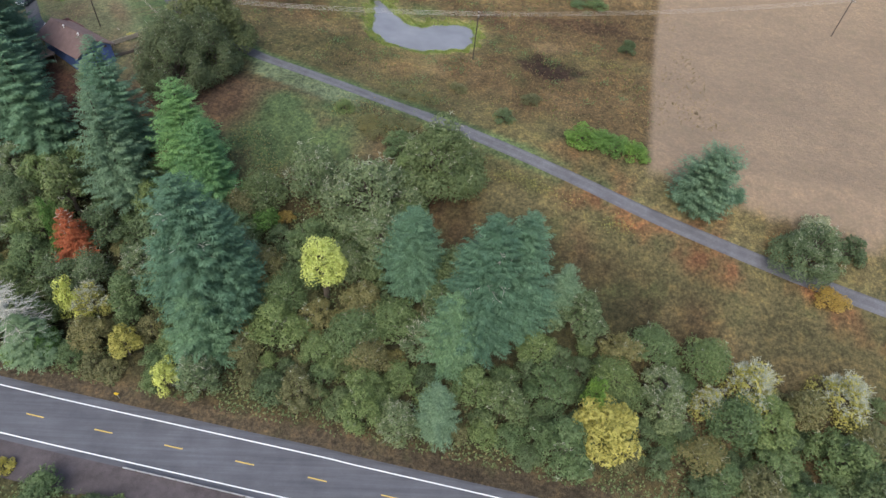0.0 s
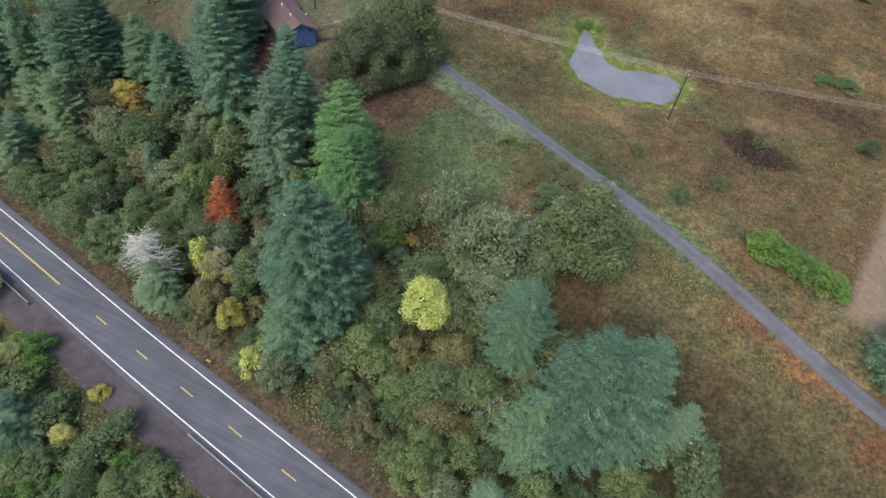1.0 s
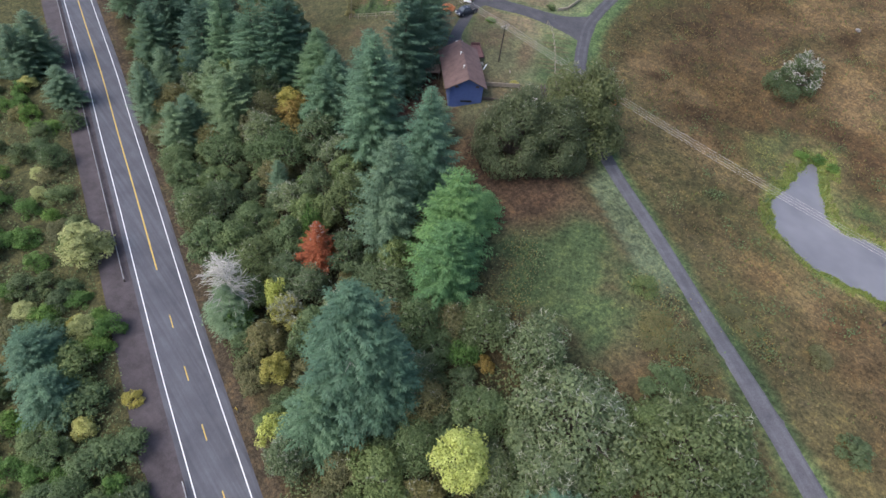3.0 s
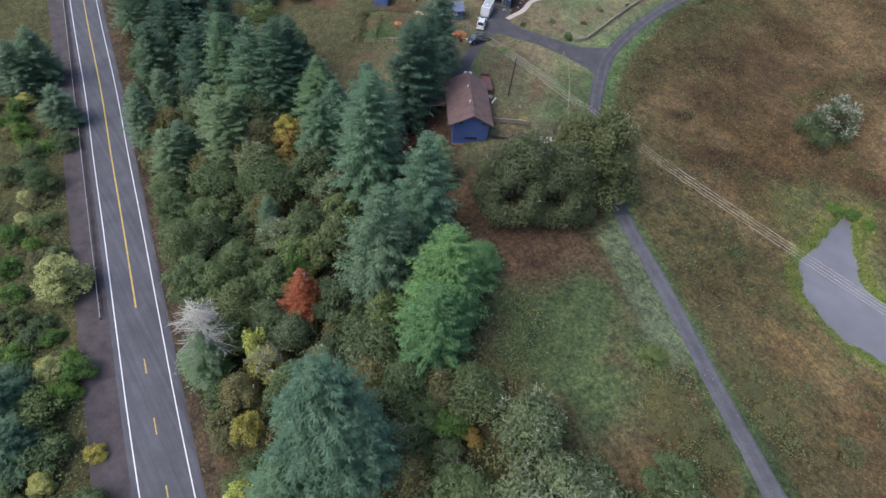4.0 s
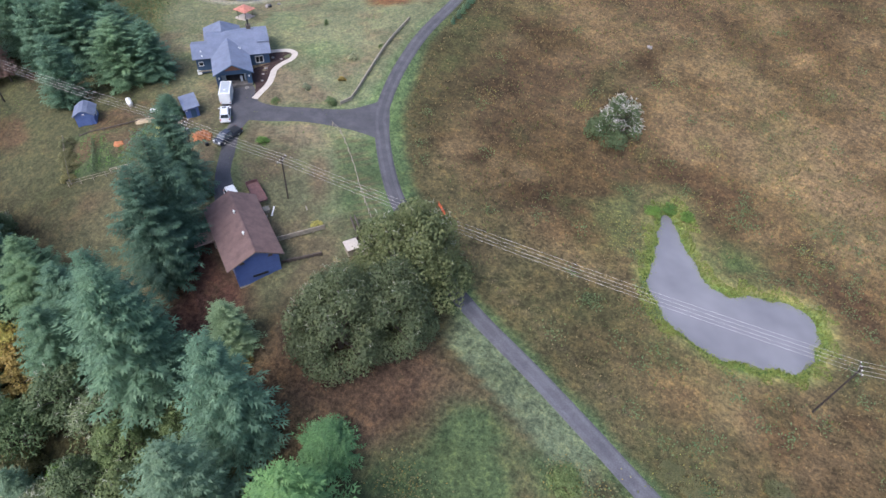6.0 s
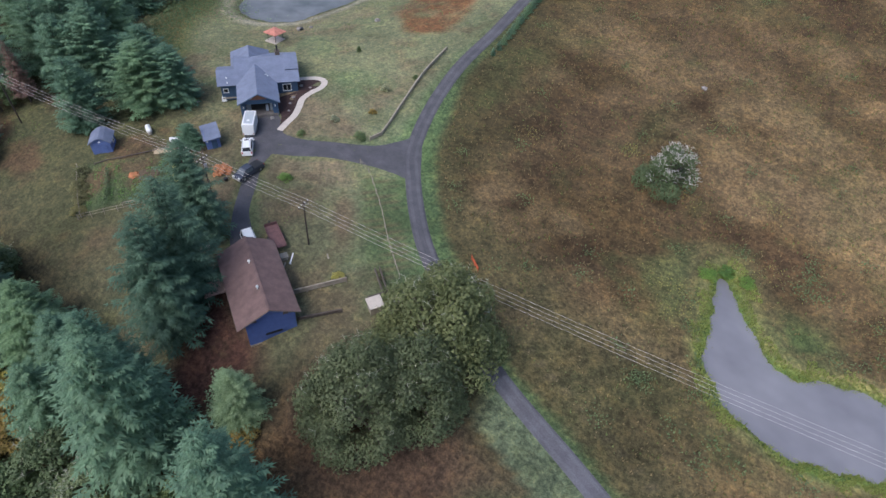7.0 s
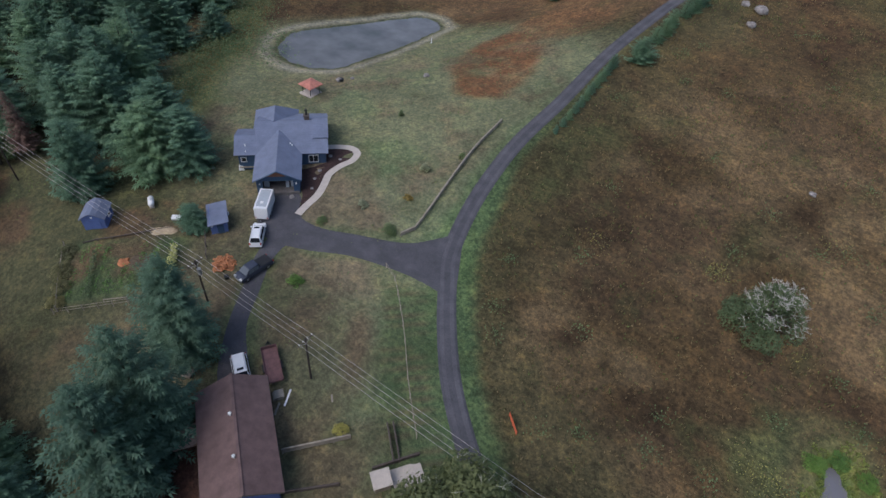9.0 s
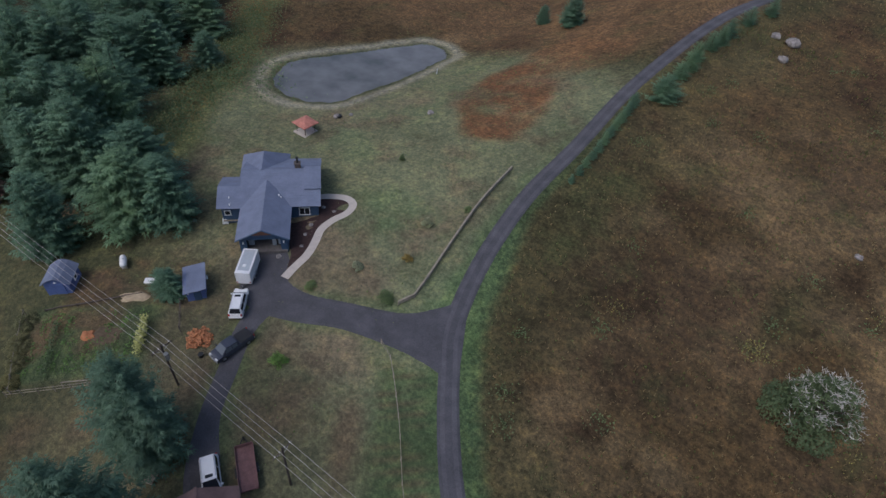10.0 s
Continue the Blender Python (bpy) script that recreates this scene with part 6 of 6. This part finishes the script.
def car(name, x, y, turn, label, paint, length=4.8, width=1.9, top=1.75, pickup=False, category="car"):
    """A car that faces its own +x: lower body, cabin, glass, lamps, mirrors, wheels."""
    c = thing(name, x, y, turn, label, category, sink=-0.07)
    L, w = length / 2, width / 2
    glass = CAR_GLASS if pickup else GLASS
    body = Shape()
    prof = [(-L, 0.45), (-L + 0.05, 1.0), (-L + 0.2, 1.06), (L - 1.25, 1.04), (L - 0.35, 0.95), (L - 0.03, 0.8), (L, 0.45), (L - 0.15, 0.3), (-L + 0.1, 0.3)]
    n = len(prof)
    for k, (inset, tuck) in enumerate(((0.0, 0.0),)):
        body.prism(prof, -w, w)
    part("body", body, paint, c, bevel=0.06)
    cab0, cab1 = (-0.55, 1.25) if pickup else (-L + 0.12, 0.95)
    rear = 0.15 if pickup else 0.35
    cab = Shape().add([(cab0, -w + 0.05, 1.02), (cab1 + 0.55, -w + 0.05, 1.02), (cab1 + 0.55, w - 0.05, 1.02), (cab0, w - 0.05, 1.02),
                       (cab0 + rear, -w + 0.22, top), (cab1 - 0.25, -w + 0.22, top), (cab1 - 0.25, w - 0.22, top), (cab0 + rear, w - 0.22, top)],
                      [(0, 1, 5, 4), (1, 2, 6, 5), (2, 3, 7, 6), (3, 0, 4, 7), (4, 5, 6, 7)])
    part("cabin", cab, paint, c, bevel=0.05)
    part("windscreen", Shape().add([(cab1 + 0.50, -w + 0.16, 1.1), (cab1 + 0.50, w - 0.16, 1.1), (cab1 - 0.19, w - 0.3, top - 0.05), (cab1 - 0.19, -w + 0.3, top - 0.05),
                                    (cab1 + 0.54, -w + 0.16, 1.1), (cab1 + 0.54, w - 0.16, 1.1), (cab1 - 0.15, w - 0.3, top - 0.05), (cab1 - 0.15, -w + 0.3, top - 0.05)],
                                   [(0, 1, 2, 3), (4, 7, 6, 5), (0, 4, 5, 1), (1, 5, 6, 2), (2, 6, 7, 3), (3, 7, 4, 0)]), glass, c, "dark windscreen")
    part("rear_window", Shape().add([(cab0 - 0.02, -w + 0.2, 1.15), (cab0 - 0.02, w - 0.2, 1.15), (cab0 + rear - 0.05, w - 0.32, top - 0.06), (cab0 + rear - 0.05, -w + 0.32, top - 0.06),
                                     (cab0 + 0.04, -w + 0.2, 1.15), (cab0 + 0.04, w - 0.2, 1.15), (cab0 + rear, w - 0.32, top - 0.06), (cab0 + rear, -w + 0.32, top - 0.06)],
                                    [(0, 1, 2, 3), (4, 7, 6, 5), (0, 4, 5, 1), (1, 5, 6, 2), (2, 6, 7, 3), (3, 7, 4, 0)]), GLASS, c, "dark rear window")
    for sy in (-1, 1):
        m = (cab0 + cab1) / 2
        for a, b in ((cab0 + rear + 0.1, m - 0.02), (m + 0.08, cab1 + 0.12)):
            part("side_window", Shape().add([(a, sy * (w - 0.045), 1.1), (b, sy * (w - 0.045), 1.1), (b - (0.3 if b > m else 0), sy * (w - 0.195), top - 0.1), (a, sy * (w - 0.195), top - 0.1),
                                             (a, sy * (w - 0.1), 1.1), (b, sy * (w - 0.1), 1.1), (b - (0.3 if b > m else 0), sy * (w - 0.25), top - 0.1), (a, sy * (w - 0.25), top - 0.1)],
                                            [(0, 1, 2, 3), (4, 7, 6, 5), (0, 4, 5, 1), (1, 5, 6, 2), (2, 6, 7, 3), (3, 7, 4, 0)]), glass, c, "dark side window")
        part("mirror", Shape().box((cab1 + 0.2, sy * (w + 0.12), 1.15), (0.16, 0.24, 0.18)), paint, c, bevel=0.03)
        part("headlamp", Shape().box((L - 0.08, sy * (w - 0.28), 0.78), (0.2, 0.42, 0.18)), CLEAR_LAMP, c, "clear headlamp")
        part("tail_lamp", Shape().box((-L + 0.03, sy * (w - 0.14), 0.9), (0.12, 0.2, 0.3)), RED_LAMP, c, "red tail lamp")
        for wx in (-L + 0.95, L - 0.95):
            wheel(c, wx, sy * (w - 0.1))
    part("bumper", Shape().box((L, 0, 0.48), (0.14, width - 0.1, 0.24)), STEEL if pickup else paint, c, bevel=0.03)
    part("bumper", Shape().box((-L, 0, 0.48), (0.14, width - 0.1, 0.24)), STEEL if pickup else paint, c, bevel=0.03)
    if pickup:
        part("bed_cover", Shape().box((-L + 1.0, 0, 1.1), (1.8, width - 0.16, 0.08)), DARK, c, "dark cover over the load bed")
    else:
        part("roof_hatch", Shape().box((cab1 - 0.65, 0, top + 0.01), (0.35, 0.75, 0.02)), GLASS, c, "dark sunroof")
        for sy in (-1, 1):
            part("roof_rail", Shape().rod((cab0 + 0.5, sy * (w - 0.3), top + 0.05), (cab1 - 0.5, sy * (w - 0.3), top + 0.05), 0.025), STEEL, c)
    return c


car("sport_utility_car", -93.8, 125.5, 132, "white sport utility car parked on the gravel", CAR_WHITE, 4.6, 1.8, 1.75)
car("pickup_truck", -89.2, 120.9, 267, "black pickup truck parked on the gravel lane", CAR_BLACK, 5.3, 1.78, 1.7, True, "truck")
car("van", -77.9, 109.4, 330, "white van parked behind the lower house", CAR_WHITE, 4.9, 1.9, 1.95, False, "van")


def cargo_trailer():
    t = thing("cargo_trailer", -97.4, 130.0, 127, "white enclosed cargo trailer with a grey roof panel", "trailer")
    part("box", Shape().box((0, 0, 1.45), (4.7, 2.0, 2.1)), CAR_WHITE, t, bevel=0.05)
    part("roof_panel", Shape().box((0.1, 0, 2.51), (3.9, 1.5, 0.03)), GREY_PANEL, t, "grey roof panel")
    part("roof_vent", Shape().box((-1.0, 0, 2.56), (0.45, 0.45, 0.12)), WHITE, t)
    for x in (-0.75, 0.15):
        for sy in (-1, 1):
            wheel(t, x - 0.3, sy * 1.02, 0.34, 0.2)
    for sy in (-1, 1):
        part("fender", Shape().box((-0.6, sy * 1.06, 0.78), (1.9, 0.22, 0.08)), STEEL, t)
        part("tail_lamp", Shape().box((-2.36, sy * 0.85, 0.7), (0.06, 0.15, 0.2)), RED_LAMP, t)
    part("tongue", Shape().rod((-2.3, 0.6, 0.45), (-3.3, 0, 0.45), 0.06).rod((-2.3, -0.6, 0.45), (-3.3, 0, 0.45), 0.06), DARK, t)
    part("jack", Shape().rod((-3.1, 0, -0.05), (-3.1, 0, 0.8), 0.05), STEEL, t)


def flat_trailer():
    t = thing("flatbed_trailer", -76.0, 112.4, 148, "faded red-brown flatbed trailer with low sides", "trailer")
    part("deck", Shape().box((0, 0, 0.62), (5.0, 1.85, 0.12)), TRAILER_RED, t)
    for k in range(7):
        part("plank", Shape().box((0, -0.78 + 0.26 * k, 0.7), (4.9, 0.235, 0.04)), TRAILER_RED, t)
    for sy in (-1, 1):
        part("side_rail", Shape().box((0, sy * 0.95, 0.85), (5.0, 0.06, 0.36)), TRAILER_RED, t)
        part("fender", Shape().box((-0.3, sy * 1.08, 0.72), (1.1, 0.24, 0.06)), DARK, t)
        wheel(t, -0.3, sy * 1.08, 0.34, 0.2)
    part("head_board", Shape().box((2.5, 0, 0.95), (0.06, 1.85, 0.6)), TRAILER_RED, t)
    part("tongue", Shape().rod((2.5, 0.6, 0.5), (3.7, 0, 0.5), 0.06).rod((2.5, -0.6, 0.5), (3.7, 0, 0.5), 0.06), DARK, t)
    part("jack", Shape().rod((3.5, 0, -0.05), (3.5, 0, 0.9), 0.05), DARK, t)


cargo_trailer()
flat_trailer()


# ---- power line ----
POLES = [(105.5, 145.3, 10.0, 105), (8.3, 117.0, 10.5, 92), (-71.4, 114.3, 8.2, 92), (-90.2, 113.8, 7.8, 93), (-135.7, 111.0, 9.5, 95), (-200, 107, 10, 94)]
tops = []
for x, y, h, turn in POLES:
    p = thing("utility_pole", x, y, turn, "dark wooden utility pole with a crossarm", "utility pole", "power line poles", sink=0.0)
    part("pole", Shape().rod((0, 0, -1.0), (0, 0, h), 0.14, 0.1, 10), POLE, p)
    part("crossarm", Shape().box((0, 0.0, h - 0.45), (0.12, 0.12, 0.12)).box((0.0, 0, h - 0.45), (2.4, 0.1, 0.13)), TIMBER_DARK, p)
    for sx in (-1, 1):
        part("brace", Shape().rod((sx * 0.8, 0, h - 0.5), (0, 0, h - 1.15), 0.025, n=4), STEEL, p)
    z0 = height(x, y)
    pts = []
    for dx, dz in ((-0.95, -0.22), (-0.35, -0.22), (0.95, -0.22), (0.3, -0.22)):
        part("insulator", Shape().rod((dx, 0, h + dz - 0.16), (dx, 0, h + dz), 0.05, 0.07, 8), WHITE, p, "pale insulator")
        co, si = math.cos(radians(turn)), math.sin(radians(turn))
        pts.append(Vector((x + dx * co, y + dx * si, z0 + h + dz)))
    tops.append(pts)
part("transformer", Shape().rod((0.0, -0.4, POLES[3][2] - 2.2), (0.0, -0.4, POLES[3][2] - 1.2), 0.25, n=12), STEEL, bpy.data.objects["utility_pole.003"], "grey transformer can")
for a, b in zip(tops, tops[1:]):
    for p, q in zip(a, b):
        sag = 0.012 * (q - p).length
        sh = Shape()
        pts = [p.lerp(q, k / 14) - Vector((0, 0, sag * 4 * (k / 14) * (1 - k / 14))) for k in range(15)]
        sh.tube(pts, 0.018, 4)
        tagged(part("power_wire", sh, WIRE), "bare pale wire strung between utility poles", "wire", "power line wires")


# ---- fences, guardrails, signs ----
def rail_fence(name, pts, gap, post_h, rails, mat, label, post=0.1, rail=(0.05, 0.14), rail_mat=None, category="fence"):
    """Posts at even gaps along a line with straight rails between them."""
    line = curve(pts, 0.3)[:, :2] if len(pts) > 2 else np.array([np.array(pts[0]) + (np.array(pts[1]) - np.array(pts[0])) * k / 20 for k in range(21)])
    run = np.concatenate([[0], np.cumsum(np.hypot(*np.diff(line, axis=0).T))])
    n = max(1, round(run[-1] / gap))
    spots = [(float(np.interp(run[-1] * k / n, run, line[:, 0])), float(np.interp(run[-1] * k / n, run, line[:, 1]))) for k in range(n + 1)]
    x0, y0 = spots[0]
    base = height(x0, y0)
    f = thing(name, x0, y0, 0, label, category)
    at = [(x - x0, y - y0, height(x, y) - base) for x, y in spots]
    for k, (x, y, z) in enumerate(at):
        if post:
            part("post", Shape().box((x, y, z + post_h / 2 - 0.2), (post, post, post_h + 0.4), 0.3), mat, f)
    for (xa, ya, za), (xb, yb, zb) in zip(at, at[1:]):
        for h in rails:
            d = Vector((xb - xa, yb - ya, 0)).normalized()
            s = Vector((-d.y, d.x, 0)) * rail[0]
            a, b = Vector((xa, ya, za + h)), Vector((xb, yb, zb + h))
            up = Vector((0, 0, rail[1] / 2))
            part("rail", Shape().add([a - s - up, a + s - up, a + s + up, a - s + up, b - s - up, b + s - up, b + s + up, b - s + up], [(0, 1, 2, 3), (7, 6, 5, 4), (0, 4, 5, 1), (1, 5, 6, 2), (2, 6, 7, 3), (3, 7, 4, 0)]), rail_mat or mat, f)


rail_fence("low_fence", [(-77.9, 139.0), (-77.3, 140.3), (-77.1, 141.9), (-78.8, 151.9), (-80.1, 160.7), (-80.6, 170.2)], 2.4, 0.75, (0.35, 0.68), TIMBER, "low weathered timber fence along the lawn", 0.16, (0.12, 0.26))
rail_fence("wire_fence", [(-75.6, 133.0), (-73.4, 132.2), (-67.1, 126.6), (-62, 121.3), (-56.8, 116.5)], 2.5, 1.1, (0.5, 0.95), TIMBER, "thin post and rail fence beside the drive", 0.09, (0.02, 0.04))
rail_fence("board_fence", [(-67.2, 106.0), (-62.6, 111.8)], 1.9, 1.0, (0.3, 0.6, 0.9), TIMBER, "grey board fence by the lower house", 0.12, (0.09, 0.2))
rail_fence("board_fence", [(-63.9, 103.1), (-60.0, 107.3)], 1.8, 0.8, (0.3, 0.6), TIMBER_DARK, "dark low board fence by the lower house", 0.12, (0.09, 0.2))
rail_fence("orange_fence", [(-50.0, 125.7), (-49.0, 124.9), (-48.1, 124.2)], 1.2, 1.0, (0.3, 0.55, 0.8), ORANGE_NET, "orange barrier netting beside the drive", 0.07, (0.02, 0.14))
rail_fence("garden_fence", [(-106.0, 101.3), (-110.6, 104.4), (-115, 107.8)], 1.8, 1.2, (0.9,), TIMBER, "old garden fence with leaning posts", 0.09, (0.03, 0.06))
rail_fence("garden_fence", [(-106, 100.8), (-102.0, 104.0), (-96.5, 108.6)], 1.9, 1.2, (0.6, 1.1), TIMBER, "old garden fence with leaning posts", 0.08, (0.02, 0.05))
rail_fence("garden_fence", [(-100.0, 121.0), (-96.4, 118.4)], 1.8, 1.2, (0.5, 1.0), TIMBER_DARK, "dark garden fence beside the tool shed", 0.1, (0.03, 0.08))
rail_fence("garden_fence", [(-98.3, 107.5), (-100.9, 105.5)], 3.2, 1.1, (1.05,), TIMBER, "pale pipe rail at the garden's edge", 0.07, (0.05, 0.1))
rail_fence("garden_edging", [(-113.0, 109.6), (-110.1, 112.8), (-107.4, 116.5), (-105.6, 118.8)], 2.0, 0.5, (0.3,), TIMBER_DARK, "low dark timber edging above the garden", 0.1, (0.06, 0.16))
rail_fence("guardrail", [(-38.9, 29.7), (-29.9, 28.1), (-19.9, 26.3), (-2, 23.2), (40, 15.8)], 1.9, 0.75, (0.62,), TIMBER_DARK, "grey steel guardrail on wooden posts by the highway", 0.16, (0.05, 0.3), ZINC, "guardrail")
rail_fence("guardrail", [(-76.2, 35.6), (-95, 39.2), (-115, 43), (-149.9, 49.6), (-190, 57.2)], 1.9, 0.75, (0.62,), TIMBER_DARK, "grey steel guardrail on wooden posts by the highway", 0.16, (0.05, 0.3), ZINC, "guardrail")

s = thing("road_sign", -43.6, 39.9, 12, "small yellow diamond warning sign on a post", "sign")
part("post", Shape().box((0, 0, 0.8), (0.07, 0.07, 2.2)), STEEL, s)
part("panel", Shape().add([(0, -0.05, 1.2), (0.42, -0.05, 1.62), (0, -0.05, 2.04), (-0.42, -0.05, 1.62), (0, -0.07, 1.2), (0.42, -0.07, 1.62), (0, -0.07, 2.04), (-0.42, -0.07, 1.62)], [(0, 1, 2, 3), (7, 6, 5, 4), (0, 4, 5, 1), (1, 5, 6, 2), (2, 6, 7, 3), (3, 7, 4, 0)]), SIGN_YELLOW, s, "yellow panel")
s = thing("marker_post", 23.5, 30.9, 0, "white plastic marker post beside the highway", "post")
part("post", Shape().box((0, 0, 0.5), (0.14, 0.05, 1.3), 0, 0.85), WHITE, s)

s = thing("marker_post", -116.6, 197.0, 0, "white wooden post standing in the grass by the pond", "post")
part("post", Shape().box((0, 0, 0.55), (0.16, 0.16, 1.3), 0, 0.9), WHITE, s)

# ---- yard things ----
s = thing("goat_hutch", -56.6, 110.2, 56, "small hutch with a pale flat roof", "hutch")
part("wall", Shape().box((0, 0, 0.6), (1.7, 1.5, 1.6)), TIMBER, s)
part("roof", Shape().sheet([(-1.05, -0.95, 1.4), (1.05, -0.95, 1.4), (1.05, 0.95, 1.65), (-1.05, 0.95, 1.65)], 0.08), CONCRETE, s, "pale flat roof")
ob = part("paved_pad", Shape().box((0, 0, 0.0), (3.5, 2.9, 0.24)), CONCRETE)
ob.matrix_basis = pose(-54.7, 112.5, height(-54.7, 112.5) + 0.02, 0, 0, 57)
tagged(ob, "pale concrete pad beside the hutch", "paving", kind="structure")
rail_fence("pen_fence", [(-58.3, 110.8), (-55.4, 115.2)], 1.4, 0.7, (0.3, 0.6), TIMBER_DARK, "dark timber pen fence", 0.14, (0.1, 0.22))
for off in (0.0, 0.75):
    rail_fence("pen_fence", [(-60.4 + off * 0.6, 115.6 + off * 0.7), (-57.0 + off * 0.6, 112.7 + off * 0.7)], 1.5, 0.8, (0.3, 0.65), TIMBER_DARK, "dark timber pen fence", 0.12, (0.06, 0.2))
for x, y, turn, ln in ((-71.65, 110.8, 119, 2.2), (-67.6, 114.0, -40, 1.0), (-71.55, 109.1, 118, 1.6)):
    ob = part("plank", Shape().box((0, 0, 0.06), (ln, 0.22, 0.06)), WHITE if ln > 2 else TIMBER)
    ob.matrix_basis = pose(x, y, height(x, y) + 0.02, 0, 0, turn)
    tagged(ob, "pale plank lying in the grass", "plank")
s = thing("pallet_stack", -72.7, 110.2, 56, "stack of grey wooden pallets beside the house", "pallet")
for k in range(3):
    part("pallet", Shape().box((0.1 * k, 0, 0.12 + 0.2 * k), (1.1, 1.1, 0.05)).box((0.1 * k, 0.45, 0.04 + 0.2 * k), (1.1, 0.1, 0.1)).box((0.1 * k, -0.45, 0.04 + 0.2 * k), (1.1, 0.1, 0.1)), TIMBER, s)
copy_thing(s, pose(-83.2, 105.6, height(-83.2, 105.6), 0, 0, 20))
s = thing("yard_cart", -106.3, 120.6, 40, "white wheelbarrow-like yard cart", "cart")
part("tray", Shape().box((0, 0, 0.5), (1.2, 0.8, 0.35), 0, 1.15), WHITE, s)
part("handle", Shape().rod((0.5, 0.3, 0.55), (1.4, 0.3, 0.7), 0.03).rod((0.5, -0.3, 0.55), (1.4, -0.3, 0.7), 0.03), TIMBER, s)
wheel(s, -0.4, 0.0, 0.22, 0.12)
ob = thing("pot", -91.3, 117.8, 0, "round black plant pot on the gravel", "pot")
part("body", Shape().rod((0, 0, 0), (0, 0, 0.5), 0.28, 0.34, 12), DARK, ob)
for x, y, turn in ((-76.5, 97.4, 20), (-75.8, 96.2, 70), (-77.3, 96.6, 120)):
    ob = part("fallen_log", Shape().rod((-1.2, 0, 0.15), (1.2, 0, 0.2), 0.15, 0.1, 8), TIMBER)
    ob.matrix_basis = pose(x, y, height(x, y), 0, 0, turn)
    tagged(ob, "grey fallen log on bare earth", "log")


def patch(name, x, y, rx, ry, turn, mat, label, category, lift=0.05, seed=1):
    """A low mound with an uneven outline."""
    rng = random.Random(seed)
    sh = Shape()
    n, rings = 20, 4
    wob = [1 + 0.22 * math.sin(3 * k + seed) * math.cos(k * 1.7) + rng.uniform(-0.08, 0.08) for k in range(n)]
    co, si = math.cos(radians(turn)), math.sin(radians(turn))
    for j in range(rings + 1):
        for k in range(n):
            a, q = TAU * k / n, 1 - j / rings
            u, v = rx * wob[k] * q * math.cos(a), ry * wob[k] * q * math.sin(a)
            px, py = x + u * co - v * si, y + u * si + v * co
            sh.v.append((px, py, height(px, py) + (lift + 0.12 if j else -0.05) * (1 - 0.4 * q) + rng.uniform(0, 0.05)))
    for j in range(rings):
        for k in range(n):
            a, b = j * n + k, j * n + (k + 1) % n
            sh.f.append((a, b, b + n, a + n))
    tagged(part(name, quick(sh, name), mat), label, category, kind="structure")


patch("soil_heap", -104.8, 110.9, 1.0, 0.8, 20, ORANGE_TARP, "orange earth heap in the garden", "soil", 0.2, 2)
patch("garden_soil", -103.0, 112.4, 2.2, 1.5, 40, SOIL, "dug garden soil", "garden bed", 0.05, 5)
patch("straw_heap", -105.8, 118.0, 2.1, 0.9, 38, STRAW, "heap of pale straw and brush", "straw", 0.25, 3)
